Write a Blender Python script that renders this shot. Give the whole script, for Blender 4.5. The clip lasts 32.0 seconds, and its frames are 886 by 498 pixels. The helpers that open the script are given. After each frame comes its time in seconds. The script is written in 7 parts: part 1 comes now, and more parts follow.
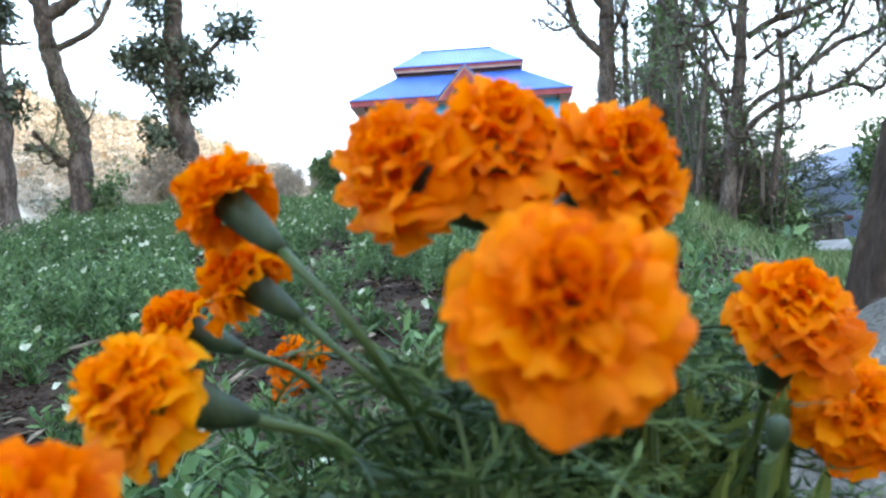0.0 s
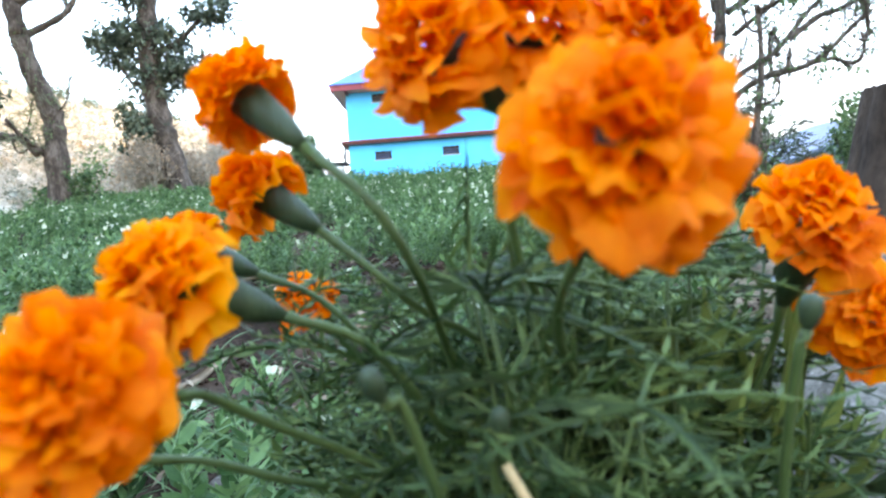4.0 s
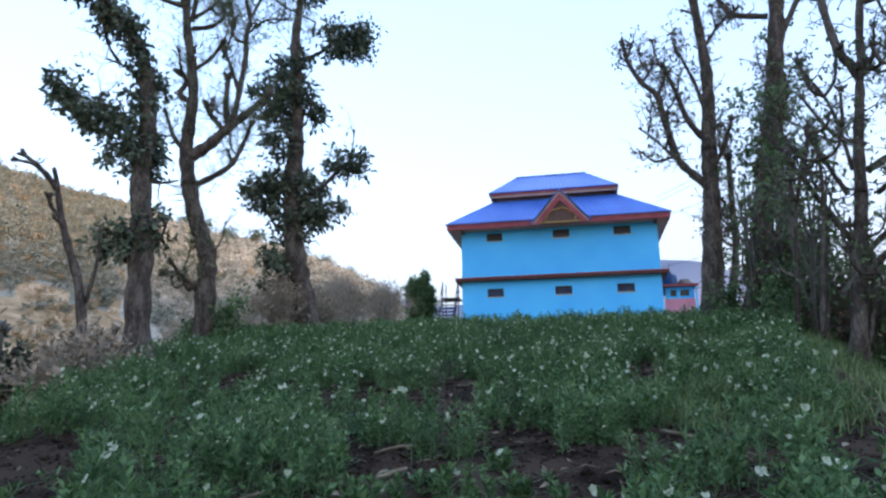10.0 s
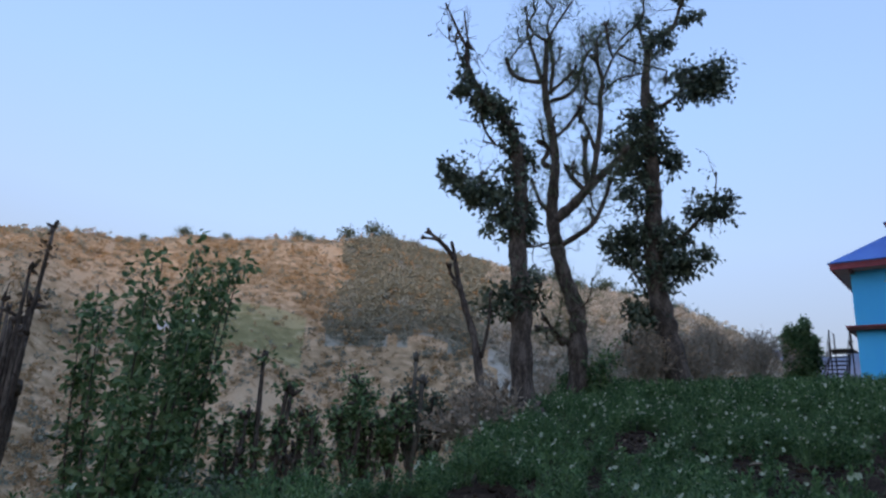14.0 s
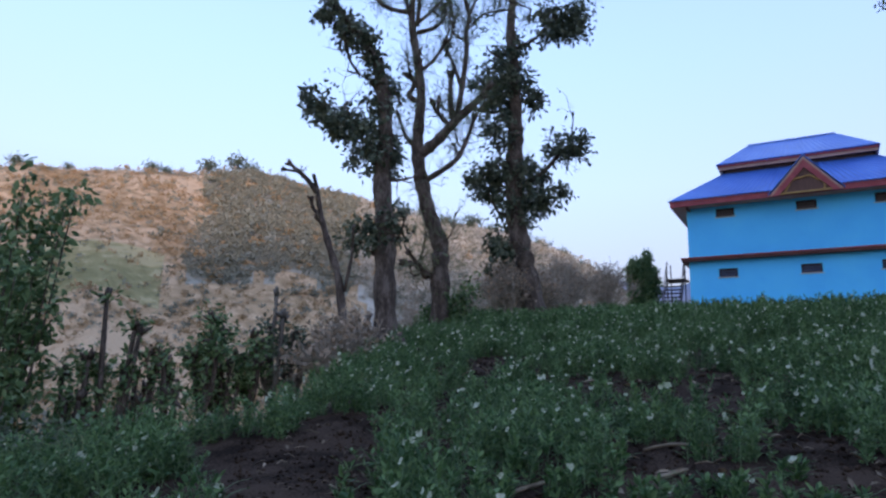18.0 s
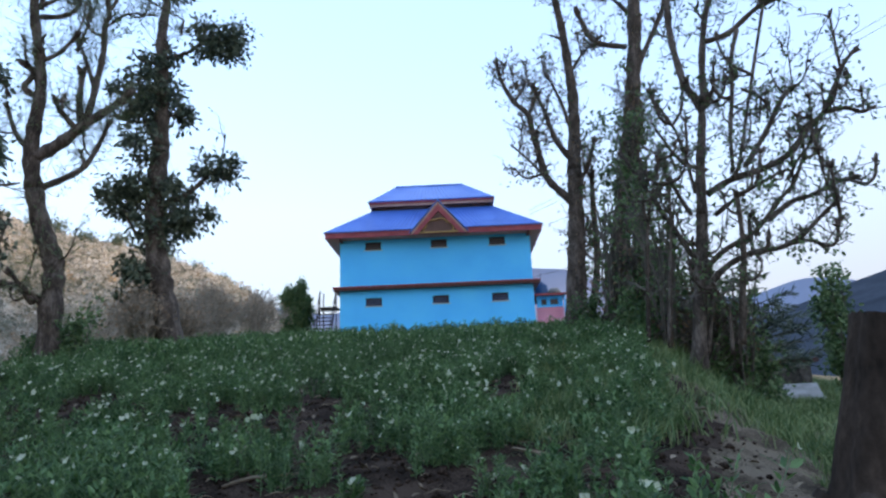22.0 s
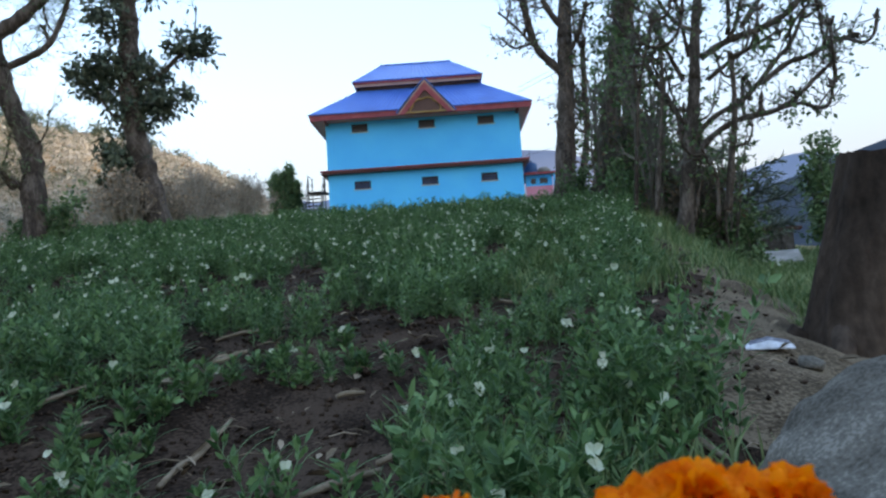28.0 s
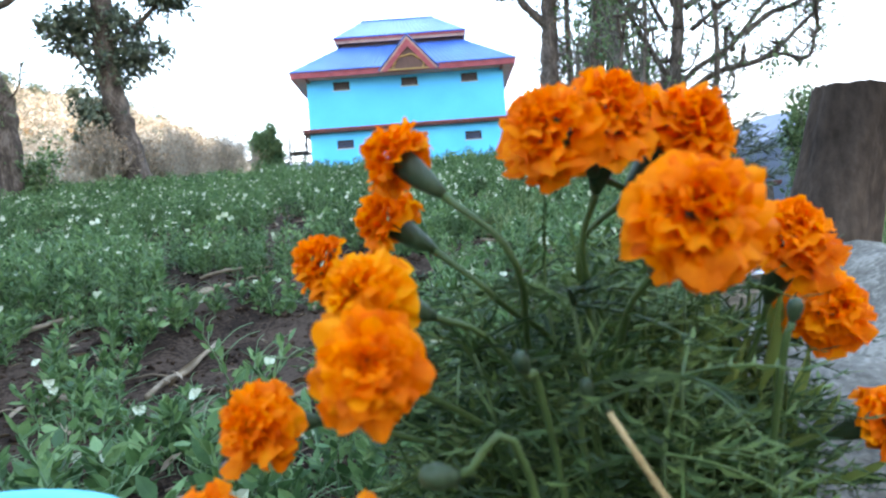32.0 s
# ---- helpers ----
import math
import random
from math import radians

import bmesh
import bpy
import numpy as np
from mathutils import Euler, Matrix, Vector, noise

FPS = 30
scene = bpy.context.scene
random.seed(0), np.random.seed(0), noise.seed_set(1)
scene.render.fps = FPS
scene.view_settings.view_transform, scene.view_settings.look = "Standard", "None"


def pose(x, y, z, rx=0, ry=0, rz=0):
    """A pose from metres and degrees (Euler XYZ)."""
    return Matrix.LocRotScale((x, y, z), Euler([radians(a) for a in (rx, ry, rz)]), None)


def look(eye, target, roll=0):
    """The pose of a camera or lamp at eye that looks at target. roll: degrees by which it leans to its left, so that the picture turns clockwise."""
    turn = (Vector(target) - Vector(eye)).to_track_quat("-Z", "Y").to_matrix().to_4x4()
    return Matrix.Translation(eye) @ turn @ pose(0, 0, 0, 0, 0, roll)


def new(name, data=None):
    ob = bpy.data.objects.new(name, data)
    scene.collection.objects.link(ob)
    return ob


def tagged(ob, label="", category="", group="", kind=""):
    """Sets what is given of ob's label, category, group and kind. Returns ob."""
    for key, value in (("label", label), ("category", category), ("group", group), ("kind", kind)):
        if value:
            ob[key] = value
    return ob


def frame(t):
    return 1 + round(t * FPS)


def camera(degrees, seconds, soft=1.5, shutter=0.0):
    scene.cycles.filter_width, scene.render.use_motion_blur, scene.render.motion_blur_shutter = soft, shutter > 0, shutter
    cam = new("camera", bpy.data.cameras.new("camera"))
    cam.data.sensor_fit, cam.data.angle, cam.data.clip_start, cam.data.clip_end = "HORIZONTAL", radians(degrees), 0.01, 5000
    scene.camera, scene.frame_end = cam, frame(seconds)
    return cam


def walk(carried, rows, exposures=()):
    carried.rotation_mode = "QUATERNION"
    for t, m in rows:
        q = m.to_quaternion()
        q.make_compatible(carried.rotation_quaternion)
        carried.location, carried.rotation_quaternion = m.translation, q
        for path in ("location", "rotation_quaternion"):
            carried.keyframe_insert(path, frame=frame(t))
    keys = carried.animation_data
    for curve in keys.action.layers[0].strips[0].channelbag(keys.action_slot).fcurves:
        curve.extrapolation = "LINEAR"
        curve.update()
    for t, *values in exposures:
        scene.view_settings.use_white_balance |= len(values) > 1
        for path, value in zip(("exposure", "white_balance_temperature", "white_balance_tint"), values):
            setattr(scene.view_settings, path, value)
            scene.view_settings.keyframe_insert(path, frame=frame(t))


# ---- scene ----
cam = camera(68.9, 32.0, soft=2.3)
cam.data.dof.use_dof, cam.data.dof.focus_distance, cam.data.dof.aperture_fstop = True, 1.3, 14.0  # a phone's small lens: blooms a hand's width away are soft
PATH = [
    (0, (0.1621, 0.0967, 0.5253), (0.0144, 2.0877, 0.6435), -2.62),
    (0.5, (0.1661, 0.1040, 0.5160), (0.0826, 2.1001, 0.6102), -3.27),
    (1, (0.1611, 0.0974, 0.5106), (0.0907, 2.0932, 0.6190), -3.33),
    (1.5, (0.1569, 0.1012, 0.5018), (0.1007, 2.0980, 0.6008), -2.91),
    (2, (0.1526, 0.1001, 0.5020), (0.0918, 2.0972, 0.5896), -2.59),
    (2.5, (0.1489, 0.0951, 0.4983), (0.0789, 2.0924, 0.5764), -2.63),
    (3, (0.1491, 0.0962, 0.4977), (0.0679, 2.0933, 0.5673), -2.97),
    (3.5, (0.1462, 0.0993, 0.4968), (0.0525, 2.0961, 0.5611), -3.30),
    (5.5, (0.1466, 0.1019, 0.5005), (0.0649, 2.0984, 0.5865), -6.08),
    (6, (0.1552, 0.0981, 0.5170), (0.1195, 2.0911, 0.6804), -5.09),
    (6.5, (0.1538, 0.0908, 0.5324), (0.1573, 2.0788, 0.7518), -4.31),
    (7, (0.1530, 0.0732, 0.5680), (0.1740, 2.0559, 0.8297), -4.14),
    (7.5, (0.1408, 0.0624, 0.5904), (0.1656, 2.0377, 0.9030), -3.84),
    (8, (0.1129, 0.0407, 0.6162), (0.0813, 2.0103, 0.9622), -3.42),
    (8.5, (0.072, 0.053, 0.662), (-0.013, 2.018, 1.027), -3.0),
    (9, (0.033, 0.026, 0.692), (-0.149, 1.977, 1.091), -2.2),
    (9.5, (-0.015, -0.005, 0.709), (-0.310, 1.923, 1.153), -1.1),
    (10, (-0.065, -0.027, 0.720), (-0.466, 1.872, 1.203), -0.3),
    (10.5, (-0.121, -0.068, 0.732), (-0.622, 1.799, 1.246), 0.8),
    (11, (-0.179, -0.087, 0.748), (-0.794, 1.738, 1.287), 1.5),
    (11.5, (-0.240, -0.110, 0.770), (-1.024, 1.641, 1.336), 2.2),
    (12, (-0.259, -0.156, 0.773), (-1.183, 1.513, 1.371), 3.6),
    (12.5, (-0.288, -0.197, 0.806), (-1.314, 1.401, 1.434), 4.6),
    (13, (-0.331, -0.237, 0.814), (-1.443, 1.289, 1.472), 5.3),
    (13.5, (-0.330, -0.284, 0.798), (-1.533, 1.174, 1.450), 4.5),
    (14, (-0.366, -0.273, 0.807), (-1.675, 1.121, 1.395), 4.7),
    (14.5, (-0.374, -0.269, 0.809), (-1.690, 1.130, 1.367), 4.1),
    (16.5, (-0.338, -0.269, 0.816), (-1.561, 1.245, 1.277), 2.8),
    (17, (-0.307, -0.253, 0.799), (-1.491, 1.296, 1.245), 2.6),
    (17.5, (-0.308, -0.197, 0.795), (-1.395, 1.425, 1.229), 2.1),
    (18, (-0.285, -0.172, 0.783), (-1.295, 1.503, 1.202), 1.9),
    (18.5, (-0.245, -0.172, 0.774), (-1.172, 1.554, 1.177), 1.7),
    (19, (-0.188, -0.131, 0.783), (-0.948, 1.676, 1.179), 0.8),
    (19.5, (-0.114, -0.120, 0.782), (-0.676, 1.760, 1.173), -0.8),
    (20, (-0.064, -0.061, 0.772), (-0.476, 1.858, 1.156), -1.4),
    (20.5, (-0.031, -0.041, 0.765), (-0.322, 1.902, 1.142), -1.4),
    (21, (0.006, -0.020, 0.742), (-0.188, 1.938, 1.099), -1.7),
    (21.5, (0.036, -0.013, 0.750), (-0.070, 1.956, 1.084), -2.0),
    (22, (0.064, -0.032, 0.808), (0.028, 1.905, 1.305), -2.3),
    (22.5, (0.064, -0.103, 0.869), (0.065, 1.772, 1.566), -2.9),
    (23, (0.070, -0.138, 0.890), (0.102, 1.691, 1.699), -3.3),
    (23.5, (0.062, -0.190, 0.903), (0.106, 1.605, 1.784), -4.2),
    (24, (0.093, -0.162, 0.912), (0.138, 1.624, 1.812), -3.9),
    (24.5, (0.062, -0.176, 0.883), (0.106, 1.635, 1.732), -4.3),
    (25, (0.086, -0.104, 0.841), (0.112, 1.784, 1.500), -4.5),
    (25.5, (0.095, -0.056, 0.811), (0.114, 1.873, 1.337), -4.4),
    (27.5, (0.090, 0.026, 0.691), (0.065, 2.016, 0.888), -4.1),
    (28, (0.083, 0.046, 0.651), (0.058, 2.041, 0.795), -3.8),
    (28.5, (0.0920, 0.0665, 0.6235), (0.0830, 2.0645, 0.7105), -3.65),
    (29, (0.0970, 0.0741, 0.5954), (0.1309, 2.0733, 0.6396), -3.71),
    (29.5, (0.0954, 0.0640, 0.5676), (0.1607, 2.0623, 0.6165), -4.38),
    (30, (0.0962, 0.0604, 0.5504), (0.1658, 2.0586, 0.5987), -4.69),
    (30.5, (0.0945, 0.0558, 0.5372), (0.1565, 2.0545, 0.5719), -4.96),
    (31, (0.0881, 0.0489, 0.5263), (0.1410, 2.0480, 0.5477), -4.66),
    (31.5, (0.0879, 0.0269, 0.5158), (0.1228, 2.0266, 0.5315), -4.63),
    (32, (0.0896, 0.0150, 0.5122), (0.1036, 2.0149, 0.5354), -4.29),
]
EXPOSURES = [(t, e + 0.1, k, g) for t, e, k, g in (
    (0, 4.78, 7900, 14), (2.0, 5.0, 7900, 14), (3.5, 5.2, 7900, 14), (5.5, 5.4, 7900, 14), (6.0, 5.35, 7900, 14), (6.5, 5.15, 7700, 14), (7.5, 4.65, 7600, 14), (8.5, 3.95, 7350, 15), (9.5, 3.6, 7200, 16), (10.5, 3.4, 6850, 21),
    (11.5, 3.05, 6650, 24), (12.5, 2.85, 6600, 24), (14.5, 2.5, 6650, 19), (16.5, 2.75, 6550, 23), (18.0, 2.95, 6550, 26), (19.0, 3.05, 6650, 25), (21.5, 3.35, 6900, 19), (22.2, 3.35, 7100, 16), (23.0, 2.85, 7050, 15), (24.0, 2.4, 6900, 14),
    (25.5, 2.05, 6900, 14), (26.3, 2.6, 7050, 13), (27.5, 3.15, 7300, 12), (29.0, 4.1, 7800, 13), (30.5, 4.6, 7900, 14), (32.0, 4.85, 7800, 14))]
walk(cam, [(t, look(eye, target, roll)) for t, eye, target, roll in PATH], EXPOSURES)

# ---------------------------------------------------------------- light: a clear sky shortly before sunset; the sun, low behind an unseen hill added at the camera's back, still reaches the hillside across the valley
SUN_ELEVATION, SUN_TURN = radians(3.8), radians(132)
world = bpy.data.worlds.new("sky")
scene.world = world
world.use_nodes = True
wn = world.node_tree.nodes
sky = wn.new("ShaderNodeTexSky")
sky.sky_type, sky.sun_disc = "NISHITA", False
sky.sun_elevation, sky.sun_rotation = SUN_ELEVATION, SUN_TURN
sky.altitude, sky.air_density, sky.dust_density, sky.ozone_density = 1200, 1.1, 2.0, 2.2
# the evening haze over the clear-sky model: blue overhead, thickening to a dull mauve grey at the horizon all round
way = wn.new("ShaderNodeTexCoord")
split = wn.new("ShaderNodeSeparateXYZ")
band = wn.new("ShaderNodeValToRGB")
thick = wn.new("ShaderNodeMapRange")
haze = wn.new("ShaderNodeMix")
haze.data_type, haze.blend_type = "RGBA", "MIX"
for place, tone in ((0.0, (0.40, 0.41, 0.51)), (0.16, (0.425, 0.46, 0.585)), (0.30, (0.49, 0.64, 0.90)), (0.46, (0.46, 0.69, 1.12)), (0.75, (0.42, 0.68, 1.22))):
    e = band.color_ramp.elements.new(place) if place not in (0.0, 0.75) else band.color_ramp.elements[0 if place == 0.0 else -1]
    e.position, e.color = place, (*tone, 1)
thick.inputs[1].default_value, thick.inputs[2].default_value, thick.inputs[3].default_value, thick.inputs[4].default_value = 0.10, 0.50, 0.90, 0.66
wl = world.node_tree.links
wl.new(way.outputs["Generated"], split.inputs[0])
wl.new(split.outputs["Z"], band.inputs[0])
wl.new(split.outputs["Z"], thick.inputs[0])
wl.new(thick.outputs[0], haze.inputs[0])
wl.new(sky.outputs[0], haze.inputs[6])
wl.new(band.outputs[0], haze.inputs[7])
wl.new(haze.outputs[2], wn["Background"].inputs[0])
wn["Background"].inputs[1].default_value = 0.14
sun_data = bpy.data.lights.new("sun", "SUN")
sun_data.energy, sun_data.angle, sun_data.color = 0.30, radians(2), (1.0, 0.82, 0.65)
sun = new("sun", sun_data)
sd = Vector((math.sin(SUN_TURN) * math.cos(SUN_ELEVATION), math.cos(SUN_TURN) * math.cos(SUN_ELEVATION), math.sin(SUN_ELEVATION)))
sun.matrix_world = look(sd * 60, (0, 0, 0))


# ---------------------------------------------------------------- materials
def material(name, colours, rough=0.8, scale=6.0, detail=5.0, bump=0.3, bump_scale=60.0, metal=0.0, island=0.0, fine=0.25, spec=0.3, sheen=False, stretch=None, through_light=0.0):
    """A surface whose colour wanders between two to four colours at two scales, with a fine relief."""
    m = bpy.data.materials.new(name)
    m.use_nodes = True
    nt = m.node_tree
    n, ln = nt.nodes, nt.links
    bsdf = n["Principled BSDF"]
    tc = n.new("ShaderNodeTexCoord")
    src = tc.outputs["Object"]
    if stretch:
        mp = n.new("ShaderNodeMapping")
        mp.inputs["Scale"].default_value = stretch
        ln.new(src, mp.inputs[0])
        src = mp.outputs[0]
    big = n.new("ShaderNodeTexNoise")
    big.inputs["Scale"].default_value, big.inputs["Detail"].default_value = scale, detail
    ln.new(src, big.inputs["Vector"])
    small = n.new("ShaderNodeTexNoise")
    small.inputs["Scale"].default_value, small.inputs["Detail"].default_value = bump_scale, 4
    ln.new(src, small.inputs["Vector"])
    mix = n.new("ShaderNodeMath")
    mix.operation = "MULTIPLY_ADD"
    ln.new(small.outputs["Fac"], mix.inputs[0])
    mix.inputs[1].default_value = fine
    ln.new(big.outputs["Fac"], mix.inputs[2])
    fac = mix.outputs[0]
    off = -fine * 0.5
    if island:
        geo = n.new("ShaderNodeNewGeometry")
        add = n.new("ShaderNodeMath")
        add.operation = "MULTIPLY_ADD"
        ln.new(geo.outputs["Random Per Island"], add.inputs[0])
        add.inputs[1].default_value = island
        ln.new(fac, add.inputs[2])
        fac = add.outputs[0]
        off -= island * 0.5
    ramp = n.new("ShaderNodeValToRGB")
    el = ramp.color_ramp.elements
    k = len(colours)
    while len(el) < k:
        el.new(0.5)
    for i, c in enumerate(colours):
        el[i].position = min(max(0.5 - off + (i / (k - 1) - 0.5) * 0.42, 0), 1)
        el[i].color = (*c, 1)
    ln.new(fac, ramp.inputs[0])
    ln.new(ramp.outputs[0], bsdf.inputs["Base Color"])
    bsdf.inputs["Roughness"].default_value = rough
    bsdf.inputs["Metallic"].default_value = metal
    bsdf.inputs["Specular IOR Level"].default_value = spec
    if bump:
        b = n.new("ShaderNodeBump")
        b.inputs["Strength"].default_value = bump
        b.inputs["Distance"].default_value = 0.5 / bump_scale
        ln.new(small.outputs["Fac"], b.inputs["Height"])
        ln.new(b.outputs[0], bsdf.inputs["Normal"])
    if through_light:
        tr = n.new("ShaderNodeBsdfTranslucent")
        ln.new(ramp.outputs[0], tr.inputs[0])
        ms = n.new("ShaderNodeMixShader")
        ms.inputs[0].default_value = through_light
        ln.new(bsdf.outputs[0], ms.inputs[1])
        ln.new(tr.outputs[0], ms.inputs[2])
        ln.new(ms.outputs[0], n["Material Output"].inputs[0])
    return m


SOIL = material("field_soil", [(0.013, 0.008, 0.0055), (0.032, 0.0205, 0.014), (0.064, 0.042, 0.029)], 0.97, 3.4, 10, 1.0, 70, fine=0.9, spec=0.05)
DUST = material("dusty_path_soil", [(0.042, 0.030, 0.018), (0.094, 0.068, 0.043), (0.175, 0.131, 0.086)], 0.95, 2.6, 10, 1.0, 60, fine=0.9, spec=0.08)
# hill and valley colours are lifted to hold the distance haze
HILL = material("hazed_dry_hillside", [(0.30, 0.20, 0.11), (0.41, 0.275, 0.155), (0.50, 0.335, 0.19), (0.57, 0.39, 0.235)], 1.0, 0.035, 10, 0.6, 0.5, fine=0.9, spec=0.0)
VALLEY = material("valley_scrub_ground", [(0.25, 0.165, 0.085), (0.37, 0.245, 0.13), (0.48, 0.325, 0.18)], 1.0, 0.25, 8, 0.6, 4, fine=0.6, spec=0.0)
# dark forest shifted to blue-grey, the tint of the haze over it
FAR_HAZE_BLUE = material("hazed_forested_ridge", [(0.040, 0.047, 0.055), (0.056, 0.065, 0.077), (0.080, 0.090, 0.105)], 1.0, 0.02, 8, 0.0, 0.4, fine=0.3, spec=0.0)
# haze is painted on: almost the sky's own pale blue-grey
FAR_HAZED = material("remote_hazed_mountain", [(0.235, 0.255, 0.315), (0.275, 0.30, 0.36)], 1.0, 0.002, 4, 0.0, 0.02, spec=0.0)
PEA = material("pea_leaf", [(0.032, 0.084, 0.026), (0.075, 0.160, 0.050), (0.150, 0.256, 0.093)], 0.55, 3.0, 3, 0.15, 90, island=0.5, spec=0.35, through_light=0.25)
PEA_STEM = material("pea_stem", [(0.075, 0.145, 0.058), (0.15, 0.235, 0.11)], 0.6, 4, 3, 0.1, 90, island=0.3)
PEA_FLOWER = material("white_pea_petal", [(0.42, 0.47, 0.30), (0.60, 0.63, 0.47)], 0.65, 20, 3, 0.1, 120, island=0.4, spec=0.2, through_light=0.2)
GRASS = material("bank_grass", [(0.055, 0.105, 0.032), (0.115, 0.185, 0.060), (0.22, 0.27, 0.11)], 0.6, 2.0, 3, 0.1, 90, island=0.5, through_light=0.25)
STRAW = material("dry_stalk", [(0.11, 0.078, 0.048), (0.20, 0.148, 0.095), (0.33, 0.255, 0.175)], 0.9, 8, 5, 0.6, 120, island=0.35)
BARK = material("grey_brown_bark", [(0.046, 0.035, 0.028), (0.094, 0.073, 0.058), (0.172, 0.138, 0.112)], 0.95, 6, 8, 1.0, 30, fine=0.7, spec=0.1, stretch=(1, 1, 0.4))
BARK_PALE = material("pale_lichen_bark", [(0.075, 0.062, 0.05), (0.135, 0.12, 0.098), (0.205, 0.185, 0.155)], 0.95, 5, 6, 0.8, 38, fine=0.45, spec=0.1, stretch=(1, 1, 0.45))
OAK_LEAF = material("dark_oak_leaf", [(0.040, 0.061, 0.038), (0.083, 0.113, 0.067), (0.165, 0.195, 0.125)], 0.6, 2, 3, 0.1, 60, island=0.5, spec=0.35, through_light=0.15)
LIGHT_LEAF = material("light_green_leaf", [(0.050, 0.100, 0.038), (0.105, 0.180, 0.065), (0.185, 0.265, 0.115)], 0.6, 2, 3, 0.1, 60, island=0.45, spec=0.3, through_light=0.25)
DRY_LEAF = material("withered_leaf", [(0.08, 0.06, 0.04), (0.16, 0.115, 0.07), (0.26, 0.17, 0.10)], 0.8, 2, 3, 0.1, 60, island=0.45, through_light=0.15)
TWIG = material("grey_twig", [(0.09, 0.08, 0.065), (0.18, 0.16, 0.13)], 0.9, 3, 3, 0.2, 60, island=0.3)
# far scrub and woodland: distance haze is mixed into the colours
SCRUB = material("hazed_hill_scrub", [(0.30, 0.205, 0.115), (0.41, 0.285, 0.16), (0.52, 0.365, 0.22)], 1.0, 0.3, 3, 0.0, 3, island=0.3, spec=0.0)
SCRUB_GREEN = material("hazed_hill_woodland", [(0.20, 0.205, 0.155), (0.25, 0.255, 0.20), (0.32, 0.318, 0.25)], 1.0, 0.3, 3, 0.0, 3, island=0.3, spec=0.0)
HILL_GREEN = material("green_hill_pasture", [(0.25, 0.215, 0.10), (0.34, 0.285, 0.14), (0.43, 0.35, 0.185)], 1.0, 0.05, 10, 0.6, 0.5, fine=0.9, spec=0.0)
PATHWAY = material("pale_trodden_path", [(0.16, 0.135, 0.10), (0.25, 0.215, 0.165), (0.36, 0.315, 0.25)], 0.95, 2.2, 10, 0.8, 50, fine=0.7, spec=0.08)
# slope soil lightened and greyed in place of air haze
WOODED_SLOPE = material("hazed_wooded_slope", [(0.23, 0.215, 0.16), (0.29, 0.27, 0.205), (0.36, 0.33, 0.255)], 1.0, 0.05, 10, 0.6, 0.5, fine=0.9, spec=0.0)
# spur ground and its leafless trees: pale beige stands for the haze before them
HAZED_SPUR = material("hazed_spur_ground", [(0.38, 0.34, 0.265), (0.46, 0.415, 0.33), (0.54, 0.49, 0.40)], 1.0, 0.05, 10, 0.5, 0.5, fine=0.6, spec=0.0)
HAZED_WOOD = material("hazed_leafless_woodland", [(0.42, 0.385, 0.315), (0.49, 0.45, 0.37), (0.57, 0.52, 0.43)], 1.0, 0.3, 3, 0.0, 3, island=0.35, spec=0.0)
TWIG_GREEN = material("pale_green_twig", [(0.12, 0.135, 0.08), (0.22, 0.235, 0.15)], 0.9, 3, 3, 0.2, 60, island=0.3)
PETAL = material("orange_marigold_petal", [(0.78, 0.145, 0.001), (0.91, 0.222, 0.002), (0.96, 0.300, 0.003)], 0.65, 60, 3, 0.2, 500, island=0.4, spec=0.15, through_light=0.45)
PETAL_YELLOW = material("amber_marigold_petal", [(0.84, 0.21, 0.002), (0.93, 0.305, 0.003), (0.97, 0.39, 0.006)], 0.65, 60, 3, 0.2, 500, island=0.4, spec=0.15, through_light=0.45)
CALYX = material("marigold_calyx", [(0.018, 0.034, 0.015), (0.045, 0.072, 0.030)], 0.5, 60, 3, 0.6, 220, stretch=(1, 1, 0.15))
MG_STEM = material("marigold_stem", [(0.034, 0.062, 0.016), (0.074, 0.116, 0.033)], 0.5, 30, 3, 0.3, 200)
MG_LEAF = material("marigold_leaf", [(0.020, 0.046, 0.012), (0.046, 0.090, 0.023), (0.110, 0.165, 0.045)], 0.5, 12, 3, 0.15, 160, island=0.45, spec=0.25, through_light=0.22)
LANCE_LEAF = material("yellowish_lance_leaf", [(0.040, 0.085, 0.016), (0.095, 0.160, 0.032), (0.20, 0.25, 0.062)], 0.5, 12, 3, 0.15, 160, island=0.5, spec=0.25, through_light=0.3)
GOLD_STRAW = material("golden_dead_stalk", [(0.20, 0.13, 0.05), (0.34, 0.23, 0.10), (0.48, 0.35, 0.18)], 0.85, 40, 5, 0.5, 300)
ROCK = material("grey_field_stone", [(0.070, 0.062, 0.050), (0.118, 0.105, 0.085), (0.155, 0.139, 0.114), (0.23, 0.208, 0.172)], 0.95, 10, 12, 1.0, 110, fine=0.7, spec=0.12)
STUMP = material("weathered_dark_stump", [(0.021, 0.015, 0.011), (0.053, 0.037, 0.027), (0.112, 0.078, 0.056)], 0.95, 1.7, 9, 0.6, 26, fine=0.4, spec=0.1, stretch=(1, 1, 0.5))
STUMP_TOP = material("weathered_stump_top", [(0.045, 0.038, 0.032), (0.10, 0.085, 0.07), (0.15, 0.13, 0.11)], 0.95, 12, 8, 0.8, 60, fine=0.4, spec=0.1)
BLUE_WALL = material("sky_blue_wall_paint", [(0.058, 0.50, 0.93), (0.066, 0.545, 0.96), (0.078, 0.58, 0.97)], 0.75, 0.7, 8, 0.15, 14, fine=0.35, spec=0.25)
